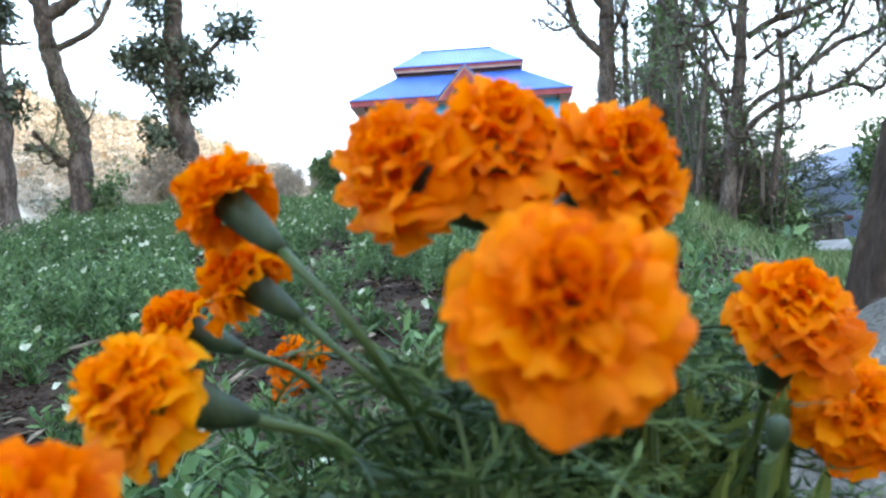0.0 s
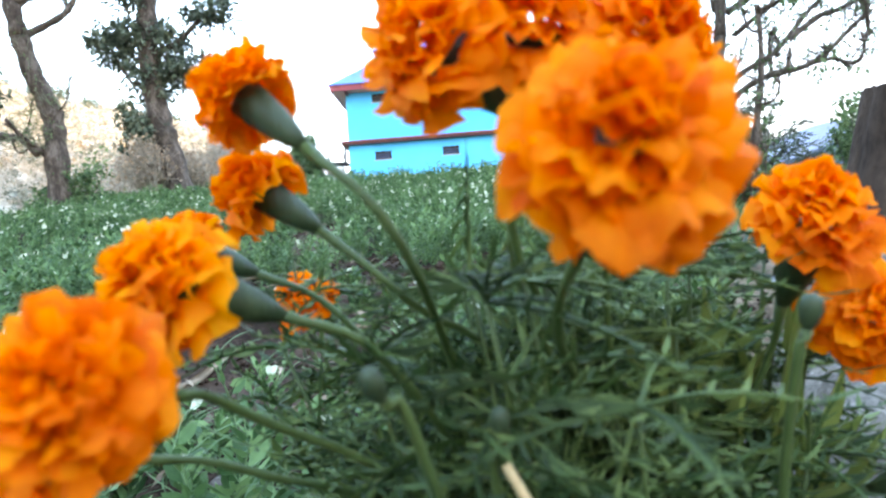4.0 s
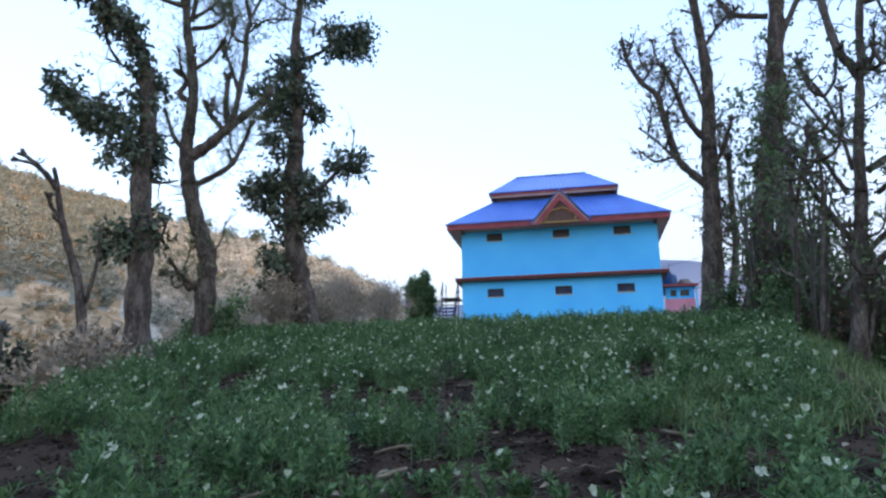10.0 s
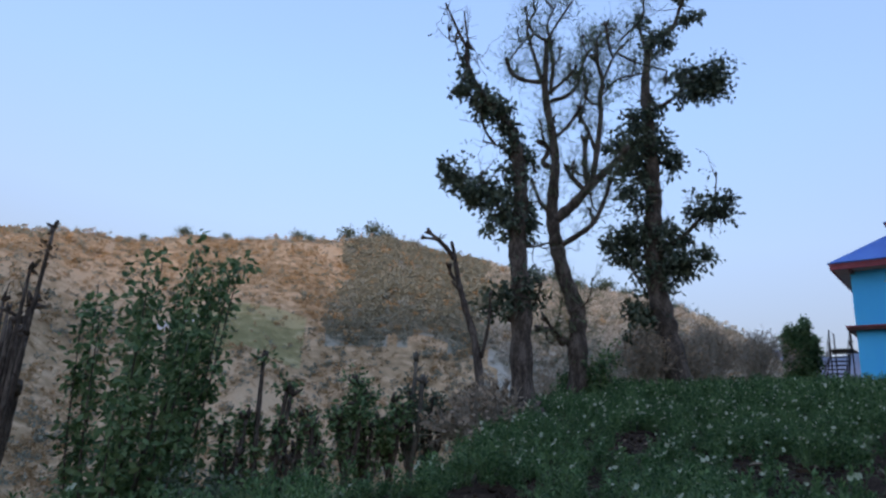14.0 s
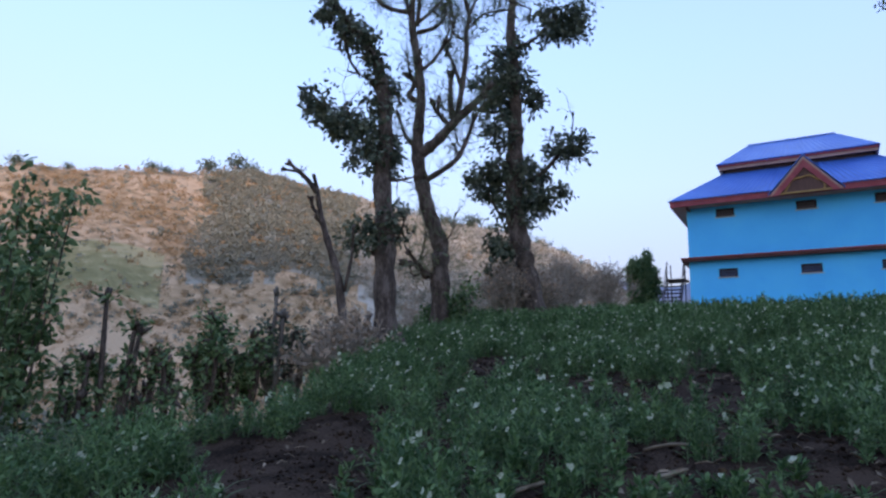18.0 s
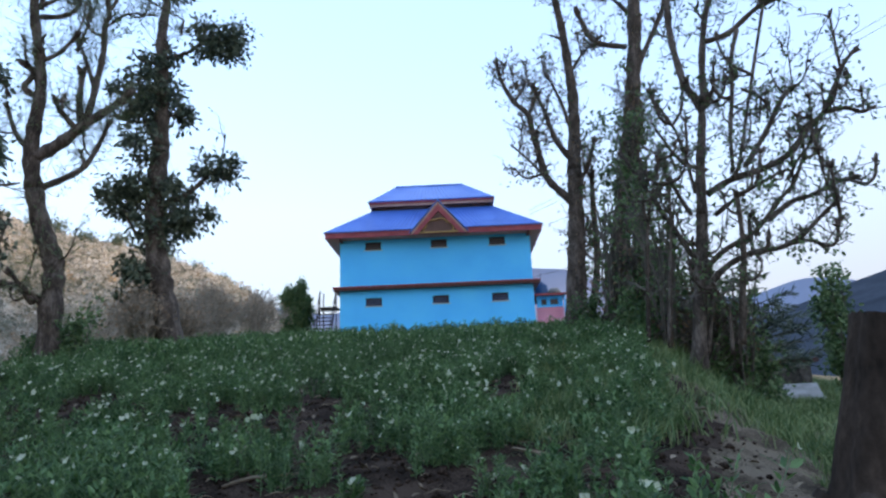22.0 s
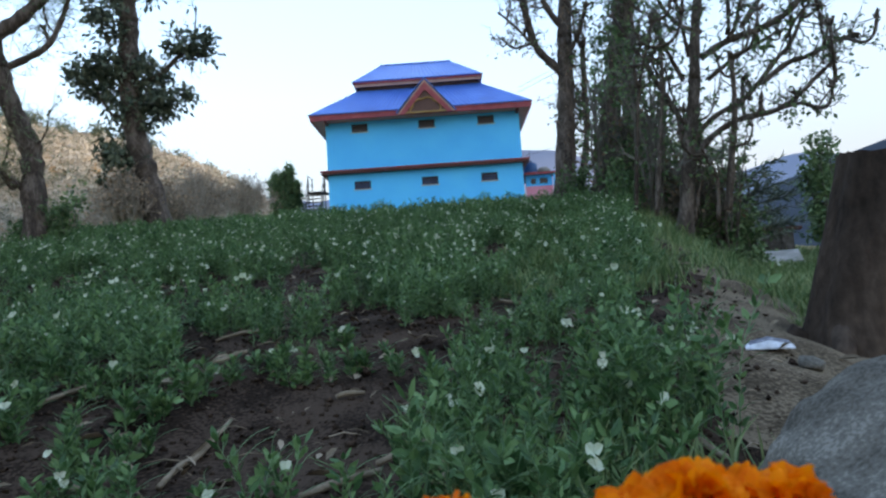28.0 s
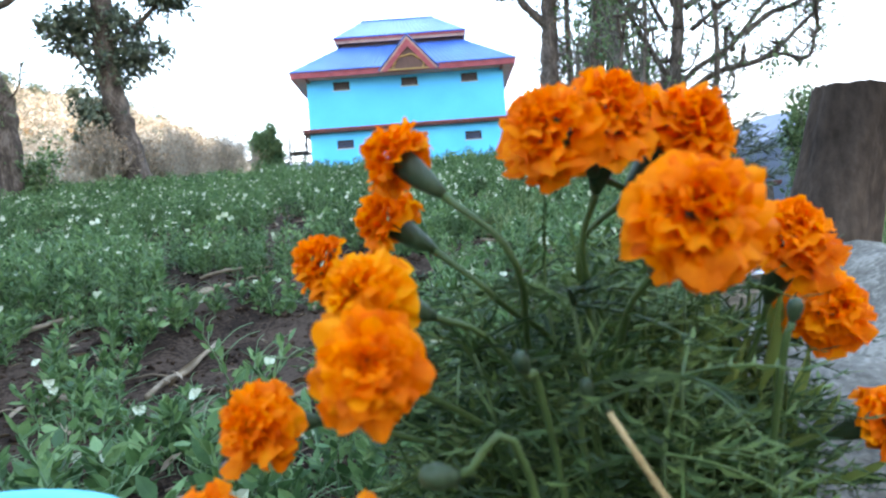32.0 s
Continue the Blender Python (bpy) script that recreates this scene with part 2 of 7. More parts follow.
ROOF = material("blue_painted_roof_sheet", [(0.050, 0.15, 0.50), (0.065, 0.185, 0.58), (0.09, 0.23, 0.64)], 0.32, 0.8, 6, 0.05, 20, metal=0.1, spec=0.6)
FASCIA = material("red_oxide_fascia", [(0.26, 0.050, 0.062), (0.34, 0.072, 0.082), (0.42, 0.105, 0.11)], 0.6, 2, 6, 0.15, 30)
BROWN_TRIM = material("dark_brown_trim", [(0.07, 0.022, 0.018), (0.12, 0.04, 0.03)], 0.6, 3, 5, 0.15, 30)
GABLE = material("brown_gable_board", [(0.085, 0.045, 0.035), (0.14, 0.075, 0.055)], 0.7, 3, 5, 0.2, 30, stretch=(6, 1, 1))
PALE_TRIM = material("pale_window_trim", [(0.36, 0.36, 0.38), (0.50, 0.50, 0.52)], 0.7, 3, 5, 0.1, 30)
TAN_TRIM = material("dusty_pink_tan_board", [(0.36, 0.22, 0.18), (0.48, 0.31, 0.25)], 0.7, 2, 5, 0.1, 30)
GOLD = material("ochre_carved_trim", [(0.28, 0.16, 0.05), (0.40, 0.25, 0.09)], 0.6, 6, 4, 0.2, 30)
GLASS_DARK = material("dim_window_glass", [(0.012, 0.013, 0.018), (0.03, 0.03, 0.035)], 0.3, 2, 3, 0.0, 10, spec=0.6)
SHUTTER = material("brown_window_panel", [(0.055, 0.048, 0.048), (0.10, 0.085, 0.082)], 0.7, 3, 4, 0.1, 30)
LOWER_GLASS = material("blue_grey_window_glass", [(0.030, 0.040, 0.075), (0.05, 0.065, 0.11)], 0.5, 2, 3, 0.0, 10, spec=0.25)
FRAME = material("dark_window_frame", [(0.018, 0.014, 0.018), (0.035, 0.026, 0.03)], 0.6, 5, 4, 0.1, 40)
PALE_TWIG = material("pale_dry_twig", [(0.25, 0.21, 0.16), (0.40, 0.34, 0.265)], 0.9, 3, 3, 0.2, 60, island=0.3)
PALE_DRY_LEAF = material("pale_withered_leaf", [(0.22, 0.165, 0.11), (0.34, 0.25, 0.17), (0.46, 0.33, 0.22)], 0.85, 2, 3, 0.1, 60, island=0.4, through_light=0.15)
PINK = material("pink_wall_paint", [(0.70, 0.26, 0.32), (0.80, 0.34, 0.40)], 0.8, 1.5, 6, 0.15, 20)
METAL = material("rusty_dark_metal", [(0.03, 0.026, 0.026), (0.07, 0.05, 0.045)], 0.6, 6, 5, 0.2, 60, metal=0.5)
TANK = material("dark_blue_tank_plastic", [(0.02, 0.07, 0.17), (0.03, 0.10, 0.22)], 0.5, 2, 3, 0.05, 20)
CONCRETE = material("pale_concrete", [(0.17, 0.155, 0.13), (0.26, 0.24, 0.205), (0.36, 0.335, 0.295)], 0.9, 2.5, 8, 0.6, 40, fine=0.6)
TURQUOISE = material("turquoise_plastic", [(0.05, 0.44, 0.47), (0.07, 0.52, 0.54)], 0.35, 5, 3, 0.05, 60, spec=0.5)
PACKET = material("white_plastic_packet", [(0.55, 0.56, 0.58), (0.75, 0.76, 0.78)], 0.35, 30, 3, 0.6, 60, spec=0.5)
PACKET_STRIPE = material("grey_packet_print", [(0.16, 0.17, 0.21), (0.24, 0.25, 0.30)], 0.4, 30, 3, 0.3, 60)
WHITE = material("white_plastic", [(0.78, 0.79, 0.80), (0.85, 0.86, 0.87)], 0.4, 30, 2, 0.02, 60)
CABLE = material("black_cable", [(0.02, 0.02, 0.022), (0.04, 0.04, 0.045)], 0.6, 5, 2, 0.0, 60)


# ---------------------------------------------------------------- builders
def link_mesh(name, data, mat, parent=None):
    """data: a bmesh, or (vertices, faces). Links one mesh object."""
    me = bpy.data.meshes.new(name)
    if isinstance(data, bmesh.types.BMesh):
        data.to_mesh(me)
        data.free()
    else:
        me.from_pydata(np.asarray(data[0]).tolist(), [], [list(map(int, f)) for f in data[1]])
    for m in mat if isinstance(mat, (list, tuple)) else [mat]:
        me.materials.append(m)
    ob = new(name, me)
    if parent:
        ob.parent = parent
    return ob


def part(name, data, mat, parent, label="", at=None):
    ob = link_mesh(name, data, mat, parent)
    if at is not None:
        ob.matrix_basis = at
    if label:
        ob["label"] = label
    return ob


def stuff(ob):
    """Marks a part that is a joined mass of pieces too many to count."""
    ob["kind"] = "stuff"
    return ob


def thing(name, at, label, category, group=""):
    ob = new(name)
    ob.matrix_basis = at if isinstance(at, Matrix) else Matrix.Translation(at)
    ob.empty_display_size = 0.05
    return tagged(ob, label, category, group)


def smooth(ob):
    for p in ob.data.polygons:
        p.use_smooth = True
    return ob


def box(bm, x0, x1, y0, y1, z0, z1, bevel=0.0):
    r = bmesh.ops.create_cube(bm, size=1, matrix=Matrix.Translation(((x0 + x1) / 2, (y0 + y1) / 2, (z0 + z1) / 2)) @ Matrix.Diagonal((x1 - x0, y1 - y0, z1 - z0, 1)))
    if bevel:
        es = list({e for v in r["verts"] for e in v.link_edges})
        bmesh.ops.bevel(bm, geom=es, offset=bevel, segments=2, affect="EDGES", profile=0.7)
    return bm


def boxes(*dims, bevel=0.0):
    bm = bmesh.new()
    for d in dims:
        box(bm, *d, bevel=bevel)
    return bm


class Soup:
    """Gathers many small faces into one mesh."""

    def __init__(self):
        self.v, self.f, self.n = [], [], 0

    def add(self, verts, faces):
        verts = np.asarray(verts, float).reshape(-1, 3)
        self.v.append(verts)
        self.f += [tuple(i + self.n for i in f) for f in faces]
        self.n += len(verts)

    def tube(self, pts, radii, sides=6, cap=True):
        pts = np.asarray(pts, float)
        k = len(pts)
        rings = []
        up = np.array([0.31, 0.17, 0.93])
        for i in range(k):
            d = pts[min(i + 1, k - 1)] - pts[max(i - 1, 0)]
            d = d / (np.linalg.norm(d) + 1e-9)
            a = np.cross(d, up)
            if np.linalg.norm(a) < 0.05:
                a = np.cross(d, (1, 0, 0))
            a /= np.linalg.norm(a)
            b = np.cross(d, a)
            ang = np.arange(sides) * 2 * math.pi / sides
            rings.append(pts[i] + radii[i] * (np.cos(ang)[:, None] * a + np.sin(ang)[:, None] * b))
        faces = [(i * sides + j, i * sides + (j + 1) % sides, (i + 1) * sides + (j + 1) % sides, (i + 1) * sides + j) for i in range(k - 1) for j in range(sides)]
        if cap:
            faces += [tuple(range((k - 1) * sides, k * sides)), tuple(range(sides - 1, -1, -1))]
        self.add(np.concatenate(rings), faces)

    def leaf(self, base, tip, side, width, fold=0.0):
        """A pointed leaf of four faces with a folded midrib."""
        base, tip, side = (np.asarray(q, float) for q in (base, tip, side))
        d = tip - base
        nrm = np.cross(d, side)
        nrm /= np.linalg.norm(nrm) + 1e-9
        m1, m2 = base + d * 0.35, base + d * 0.7
        s1, s2 = side * width * 0.5, side * width * 0.38
        lift = nrm * fold * width
        self.add([base, m1 + s1 + lift, m2 + s2 + lift, tip, m2 - s2 + lift, m1 - s1 + lift, m1, m2], [(0, 1, 6), (1, 2, 7, 6), (2, 3, 7), (0, 6, 5), (6, 7, 4, 5), (7, 3, 4)])

    def chip(self, base, tip, side, width, fold=0.2):
        """A small leaf of two triangles folded along the midrib."""
        base, tip, side = (np.asarray(q, float) for q in (base, tip, side))
        m = base + (tip - base) * 0.45
        n = np.cross(tip - base, side) * fold
        self.add([base, m + side * width * 0.5 + n, tip, m - side * width * 0.5 + n], [(0, 1, 2), (0, 2, 3)])

    def data(self):
        return (np.concatenate(self.v) if self.v else np.zeros((0, 3)), self.f)


class Kit:
    """A small pattern of faces that is strewn many times over the ground."""

    def __init__(self, soup):
        self.v = np.concatenate(soup.v) if soup.v else np.zeros((0, 3))
        self.loops = np.array([i for f in soup.f for i in f], int)
        self.counts = np.array([len(f) for f in soup.f], int)


def strew(name, kits, places, yaw, scale, pick, mat):
    """Joins copies of the kits at the places into one mesh object; scale is one number, or a width and a height, for each place."""
    vs, ls, cs, n = [], [], [], 0
    scale = np.asarray(scale, float)
    if scale.ndim == 1:
        scale = np.stack([scale, scale], -1)
    for k, kit in enumerate(kits):
        at_ = np.nonzero(pick == k)[0]
        if not len(at_) or not len(kit.v):
            continue
        c, s, w, h = np.cos(yaw[at_])[:, None], np.sin(yaw[at_])[:, None], scale[at_, :1], scale[at_, 1:]
        x, y, z = kit.v.T
        p = np.stack([(x * c - y * s) * w, (x * s + y * c) * w, z[None] * h], -1) + places[at_][:, None]
        vs.append(p.reshape(-1, 3))
        ls.append((kit.loops[None] + n + np.arange(len(at_))[:, None] * len(kit.v)).ravel())
        cs.append(np.tile(kit.counts, len(at_)))
        n += len(at_) * len(kit.v)
    v, loops, counts = np.concatenate(vs), np.concatenate(ls), np.concatenate(cs)
    me = bpy.data.meshes.new(name)
    me.vertices.add(len(v))
    me.vertices.foreach_set("co", v.ravel())
    me.loops.add(len(loops))
    me.loops.foreach_set("vertex_index", loops.astype(np.int32))
    me.polygons.add(len(counts))
    me.polygons.foreach_set("loop_start", np.concatenate([[0], np.cumsum(counts)[:-1]]).astype(np.int32))
    me.update(calc_edges=True)
    me.materials.append(mat)
    return new(name, me)


def unit(v):
    v = np.asarray(v, float)
    return v / (np.linalg.norm(v) + 1e-9)


def spline(pts, per=4):
    """A smooth line through the given points (Catmull-Rom)."""
    p = np.asarray(pts, float)
    q = np.vstack([2 * p[0] - p[1], p, 2 * p[-1] - p[-2]])
    out = []
    for i in range(1, len(q) - 2):
        for j in range(per):
            t = j / per
            out.append(0.5 * (2 * q[i] + (q[i + 1] - q[i - 1]) * t + (2 * q[i - 1] - 5 * q[i] + 4 * q[i + 1] - q[i + 2]) * t * t + (3 * q[i] - q[i - 1] - 3 * q[i + 1] + q[i + 2]) * t ** 3))
    return np.array(out + [p[-1]])


def step(a, b, x):
    t = np.clip((np.asarray(x, float) - a) / (b - a), 0, 1)
    return t * t * (3 - 2 * t)


# ---------------------------------------------------------------- the ground: one sheet, from the field's soil out to the hills
EDGE_Y, EDGE_X = (-3, 2.2, 3.6, 4.4, 5.4, 7.0, 8.7, 12.5, 22, 40), (-5.6, -4.6, -4.0, -4.05, -4.75, -5.6, -6.55, -8.0, -11, -16)
RISE_Y, RISE_Z = (-30, -3, 0, 1.2, 2.35, 3.7, 9, 14, 18, 24, 33, 45, 70), (-1.2, -0.25, -0.03, 0.08, 0.27, 0.52, 1.46, 2.28, 2.80, 3.45, 4.55, 4.8, 4.0)
BANK_Y, BANK_X = (-3, 1.0, 2.4, 3.2, 4.4, 5.7, 8.2, 9.7, 14, 20, 40), (1.0, 0.85, 0.98, 1.25, 1.60, 1.98, 2.55, 3.0, 4.6, 7.5, 9.5)
RIDGE_A, RIDGE_E = (-180, -120, -95, -72, -66, -60, -53, -49.6, -45.5, -38, -30, -20, -15.8, -9, 0), (3, 5, 10, 13.0, 14.1, 14.7, 15.6, 16.3, 15.7, 14.6, 13.3, 10.6, 8.4, 5.0, 3.0)
RIGHT_A, RIGHT_E = (12, 20, 26.5, 29.2, 31.5, 35, 42, 55, 80, 120, 180), (3.5, 5.3, 6.3, 7.0, 7.8, 8.5, 9.6, 11, 9, 5, 3)


def rough(x, y, s, seed=0.0):
    """A cheap smooth noise, about -1 to 1, with features about 1/s across."""
    x, y = np.asarray(x, float) * s + seed, np.asarray(y, float) * s - seed * 1.7
    return (np.sin(x * 1.9 + 1.3 * np.sin(y * 1.1)) + np.sin(y * 2.3 + 1.7 * np.sin(x * 0.9 + 2)) + 0.6 * np.sin(3.7 * x - 2.9 * y + 1) + 0.5 * np.sin(5.1 * y + 4.3 * x + 2.2)) / 3.1


def ground_height(x, y):
    x, y = np.asarray(x, float), np.asarray(y, float)
    z = np.interp(y, RISE_Y, RISE_Z)
    r = np.hypot(x, y)
    near = 1 - step(20, 40, r)
    z = z + near * (0.035 * rough(x, y, 1.1, 3) + 0.018 * rough(x, y, 4.0, 5) + 0.010 * rough(x, y, 11.0, 8))
    # the terrace edge, beyond which the slope falls to the valley
    e = np.interp(y, EDGE_Y, EDGE_X) - x
    z = z - step(-0.1, 1.5, e) * 0.9 - np.clip(e - 0.8, 0, 45) * 0.34
    # the bank down to the path on the other side
    b = x - np.interp(y, BANK_Y, BANK_X)
    drop = np.interp(y, (-3, 1, 3, 8, 14, 20, 40), (0.1, 0.10, 0.30, 0.75, 1.5, 1.7, 1.8))
    z = z - step(-0.25, 1.6, b) * drop - np.clip(b - 2.5, 0, 60) * 0.12
    # hillside across the valley, and wooded ridge on the other side
    az = np.degrees(np.arctan2(x, y))
    el = np.interp(az, RIDGE_A, RIDGE_E)
    k = step(42, 215, r)
    top = np.tan(np.radians(el)) * 215 + 0.8
    hill = -9 + (top + 9) * k + k * (1 - k) * 18 * rough(az * 1.0, r * 0.05, 0.18, 2) + k * (1.8 * rough(x, y, 0.045, 1) + 0.8 * rough(x, y, 0.14, 4) + 0.45 * rough(x, y, 0.4, 7)) - np.clip(r - 215, 0, 4000) * 0.22
    edge = np.interp(r, (36, 70, 130), (-19, -15, -3))
    left = step(edge, edge - 8, az)
    z = np.where(r > 36, z * (1 - step(36, 60, r) * left) + hill * step(36, 60, r) * left, z)
    el2 = np.interp(az, RIGHT_A, RIGHT_E)
    k2 = step(70, 640, r)
    right = -18 + (np.tan(np.radians(el2)) * 640 + 18) * k2 + k2 * 7 * rough(x, y, 0.012, 6) - np.clip(r - 640, 0, 4000) * 0.3
    side = step(12, 20, az)
    z = np.where(r > 45, z * (1 - step(45, 110, r) * side) + right * step(45, 110, r) * side, z)
    mid = (1 - left) * (1 - side)
    # an unseen hill added at the camera's back to block the sun from the field
    turn = np.mod(az, 360)
    z = z + 21 * step(24, 62, r) * step(70, 84, turn) * (1 - step(160, 178, turn))
    return z - mid * np.clip(r - 60, 0, 4000) * 0.02


def woodland(az, r, grass=True):
    """Above zero where the far hillside is wooded or green, below where it is dry grass."""
    k = step(42, 215, r)
    rise = np.degrees(np.arctan(((np.tan(np.radians(np.interp(az, RIDGE_A, RIDGE_E))) * 215 + 9.8) * k - 9.8) / np.maximum(r, 1)))
    edge = -54.5 + 0.16 * rise + 1.5 * rough(az, rise, 0.45, 2) + 0.7 * rough(az, rise, 1.6, 4)
    wood = np.minimum(step(edge - 0.5, edge + 0.5, az), step(7.2, 8.4, rise + 1.2 * rough(az, rise, 0.35, 5) + 0.5 * rough(az, rise, 1.5, 1) + 0.05 * (az + 45)))
    meadow = step(4.2, 5.2, rise) * (1 - step(8.6, 9.6, rise)) * (1 - step(-56, -54, az)) * step(-67, -64, az)
    return (np.maximum(wood, meadow) if grass else wood) - 0.5 + 0.25 * rough(az * 2, r * 0.4, 0.5, 8)


def build_ground():
    rings = [0.0] + list(0.12 * 1.042 ** np.arange(250))
    seg = 400
    ang = np.arange(seg) * 2 * math.pi / seg
    r = np.array(rings[1:])
    x, y = (r[:, None] * np.sin(ang)).ravel(), (r[:, None] * np.cos(ang)).ravel()
    x, y = np.r_[0.0, x], np.r_[0.0, y]
    v = np.stack([x, y, ground_height(x, y)], -1)
    f = [(0, 1 + (j + 1) % seg, 1 + j) for j in range(seg)]
    for i in range(len(r) - 1):
        a, b = 1 + i * seg, 1 + (i + 1) * seg
        f += [(a + j, a + (j + 1) % seg, b + (j + 1) % seg, b + j) for j in range(seg)]
    ob = link_mesh("ground", (v, f), [SOIL, DUST, VALLEY, HILL, FAR_HAZE_BLUE, HILL_GREEN, WOODED_SLOPE, PATHWAY, HAZED_SPUR])
    cx = np.array([v[list(q), 0].mean() for q in f])
    cy = np.array([v[list(q), 1].mean() for q in f])
    rr, az = np.hypot(cx, cy), np.degrees(np.arctan2(cx, cy))
    e, b = np.interp(cy, EDGE_Y, EDGE_X) - cx, cx - np.interp(cy, BANK_Y, BANK_X)
    idx = np.where(b > 0.1 + 0.25 * rough(cx, cy, 1.5, 4), 1, 0)
    idx = np.where(np.hypot((cx - 7.4) / 1.3, (cy - 14.9) / 2.6) + 0.25 * rough(cx, cy, 0.8, 6) < 1, 7, idx)
    idx = np.where((e > 0.3) | (rr > 30), 2, idx)
    # the hill materials below carry the air haze in their base colours
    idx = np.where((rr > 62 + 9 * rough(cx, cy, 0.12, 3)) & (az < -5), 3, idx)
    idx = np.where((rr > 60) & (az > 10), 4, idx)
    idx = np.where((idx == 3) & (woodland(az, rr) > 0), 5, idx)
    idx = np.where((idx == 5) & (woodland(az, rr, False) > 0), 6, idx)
    # the spur gets the palest ground, its colour washed out as by haze
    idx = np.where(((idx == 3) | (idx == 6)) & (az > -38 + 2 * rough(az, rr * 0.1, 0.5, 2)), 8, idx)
    for p, k in zip(ob.data.polygons, idx):
        p.material_index = int(k)
        p.use_smooth = True
    return tagged(ob, "dark tilled field soil running out to dry hills", "ground", kind="structure")


ground = build_ground()


def gz(x, y):
    return float(ground_height(x, y))


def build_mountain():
    """A ridge kilometres behind the house, its pale colour standing in for haze."""
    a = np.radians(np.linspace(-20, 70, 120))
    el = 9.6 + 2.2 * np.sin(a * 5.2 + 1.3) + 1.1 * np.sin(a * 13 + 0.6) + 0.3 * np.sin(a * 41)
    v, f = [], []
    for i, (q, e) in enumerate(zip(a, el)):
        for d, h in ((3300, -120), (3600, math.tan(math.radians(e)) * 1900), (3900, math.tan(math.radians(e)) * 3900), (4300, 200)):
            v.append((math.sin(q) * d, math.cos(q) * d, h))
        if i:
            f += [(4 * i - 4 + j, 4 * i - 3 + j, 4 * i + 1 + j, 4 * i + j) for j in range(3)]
    return tagged(smooth(link_mesh("backdrop", (v, f), FAR_HAZED)), "remote mountain ridge behind the valley, haze put into its colour", "mountain", kind="structure")


build_mountain()


# ---------------------------------------------------------------- the blue house: facade at y = 33.2, x from -6.05 to 4.1, floor level 4.75
HX0, HX1, HY0, HY1, HZ = -6.05, 4.08, 33.2, 41.2, 4.35
BAND_Z, WALL_TOP = 7.36, 10.15


def hip_roof(x0, x1, y0, y1, z0, u0, u1, v0, v1, z1, thick=0.06):
    """Four sloping sheets from an outer rectangle up to an inner one, each a corrugated slab."""
    out = []
    lo = [(x0, y0), (x1, y0), (x1, y1), (x0, y1)]
    hi = [(u0, v0), (u1, v0), (u1, v1), (u0, v1)]
    for i in range(4):
        a, b, c, d = lo[i], lo[(i + 1) % 4], hi[(i + 1) % 4], hi[i]
        n = max(8, int(math.dist(a, b) / 0.13) // 2 * 2)
        v, f = [], []
        nrm = Vector((b[0] - a[0], b[1] - a[1], 0)).cross(Vector((d[0] - a[0], d[1] - a[1], z1 - z0))).normalized()
        for k in range(n + 1):
            t = k / n
            for s, z in ((0, z0), (1, z1)):
                p0 = Vector((a[0] + (b[0] - a[0]) * t, a[1] + (b[1] - a[1]) * t, z0))
                p1 = Vector((d[0] + (c[0] - d[0]) * t, d[1] + (c[1] - d[1]) * t, z1))
                p = (p0, p1)[s] + nrm * (0.03 if k % 2 else 0.0)
                v += [p, p - nrm * thick]
            if k:
                q = 4 * k
                f += [(q - 4, q, q + 2, q - 2), (q - 3, q - 1, q + 3, q + 1), (q - 4, q - 3, q + 1, q), (q - 2, q + 2, q + 3, q - 1)]
        f += [(0, 2, 3, 1), (4 * n, 4 * n + 1, 4 * n + 3, 4 * n + 2)]
        out.append((v, f))
    return out


def ring_beam(x0, x1, y0, y1, z0, z1, t=0.12, bevel=0.015):
    return [boxes((x0, x1, y0, y0 + t, z0, z1), bevel=bevel), boxes((x0, x1, y1 - t, y1, z0, z1), bevel=bevel),
            boxes((x0, x0 + t, y0 + t, y1 - t, z0, z1), bevel=bevel), boxes((x1 - t, x1, y0 + t, y1 - t, z0, z1), bevel=bevel)]


def wall_with_holes(x0, x1, y0, y1, z0, z1, holes):
    """A wall slab along x with rectangular openings through it."""
    xs = sorted({x0, x1, *[h[0] for h in holes], *[h[1] for h in holes]})
    zs = sorted({z0, z1, *[h[2] for h in holes], *[h[3] for h in holes]})
    bm = bmesh.new()
    cells = {}

    def solid(i, k):
        if not (0 <= i < len(xs) - 1 and 0 <= k < len(zs) - 1):
            return False
        cx, cz = (xs[i] + xs[i + 1]) / 2, (zs[k] + zs[k + 1]) / 2
        return not any(h[0] < cx < h[1] and h[2] < cz < h[3] for h in holes)

    def vert(x, y, z):
        key = (x, y, z)
        if key not in cells:
            cells[key] = bm.verts.new(key)
        return cells[key]

    for i in range(len(xs) - 1):
        for k in range(len(zs) - 1):
            if not solid(i, k):
                continue
            a, b, c, d = xs[i], xs[i + 1], zs[k], zs[k + 1]
            bm.faces.new([vert(a, y0, c), vert(b, y0, c), vert(b, y0, d), vert(a, y0, d)])
            bm.faces.new([vert(a, y1, c), vert(a, y1, d), vert(b, y1, d), vert(b, y1, c)])
            for (di, dk), q in (((-1, 0), ((a, c), (a, d))), ((1, 0), ((b, d), (b, c))), ((0, -1), ((b, c), (a, c))), ((0, 1), ((a, d), (b, d)))):
                if not solid(i + di, k + dk):
                    (p, r), (s, t) = q
                    bm.faces.new([vert(p, y0, r), vert(p, y1, r), vert(s, y1, t), vert(s, y0, t)])
    bmesh.ops.recalc_face_normals(bm, faces=bm.faces)
    return bm


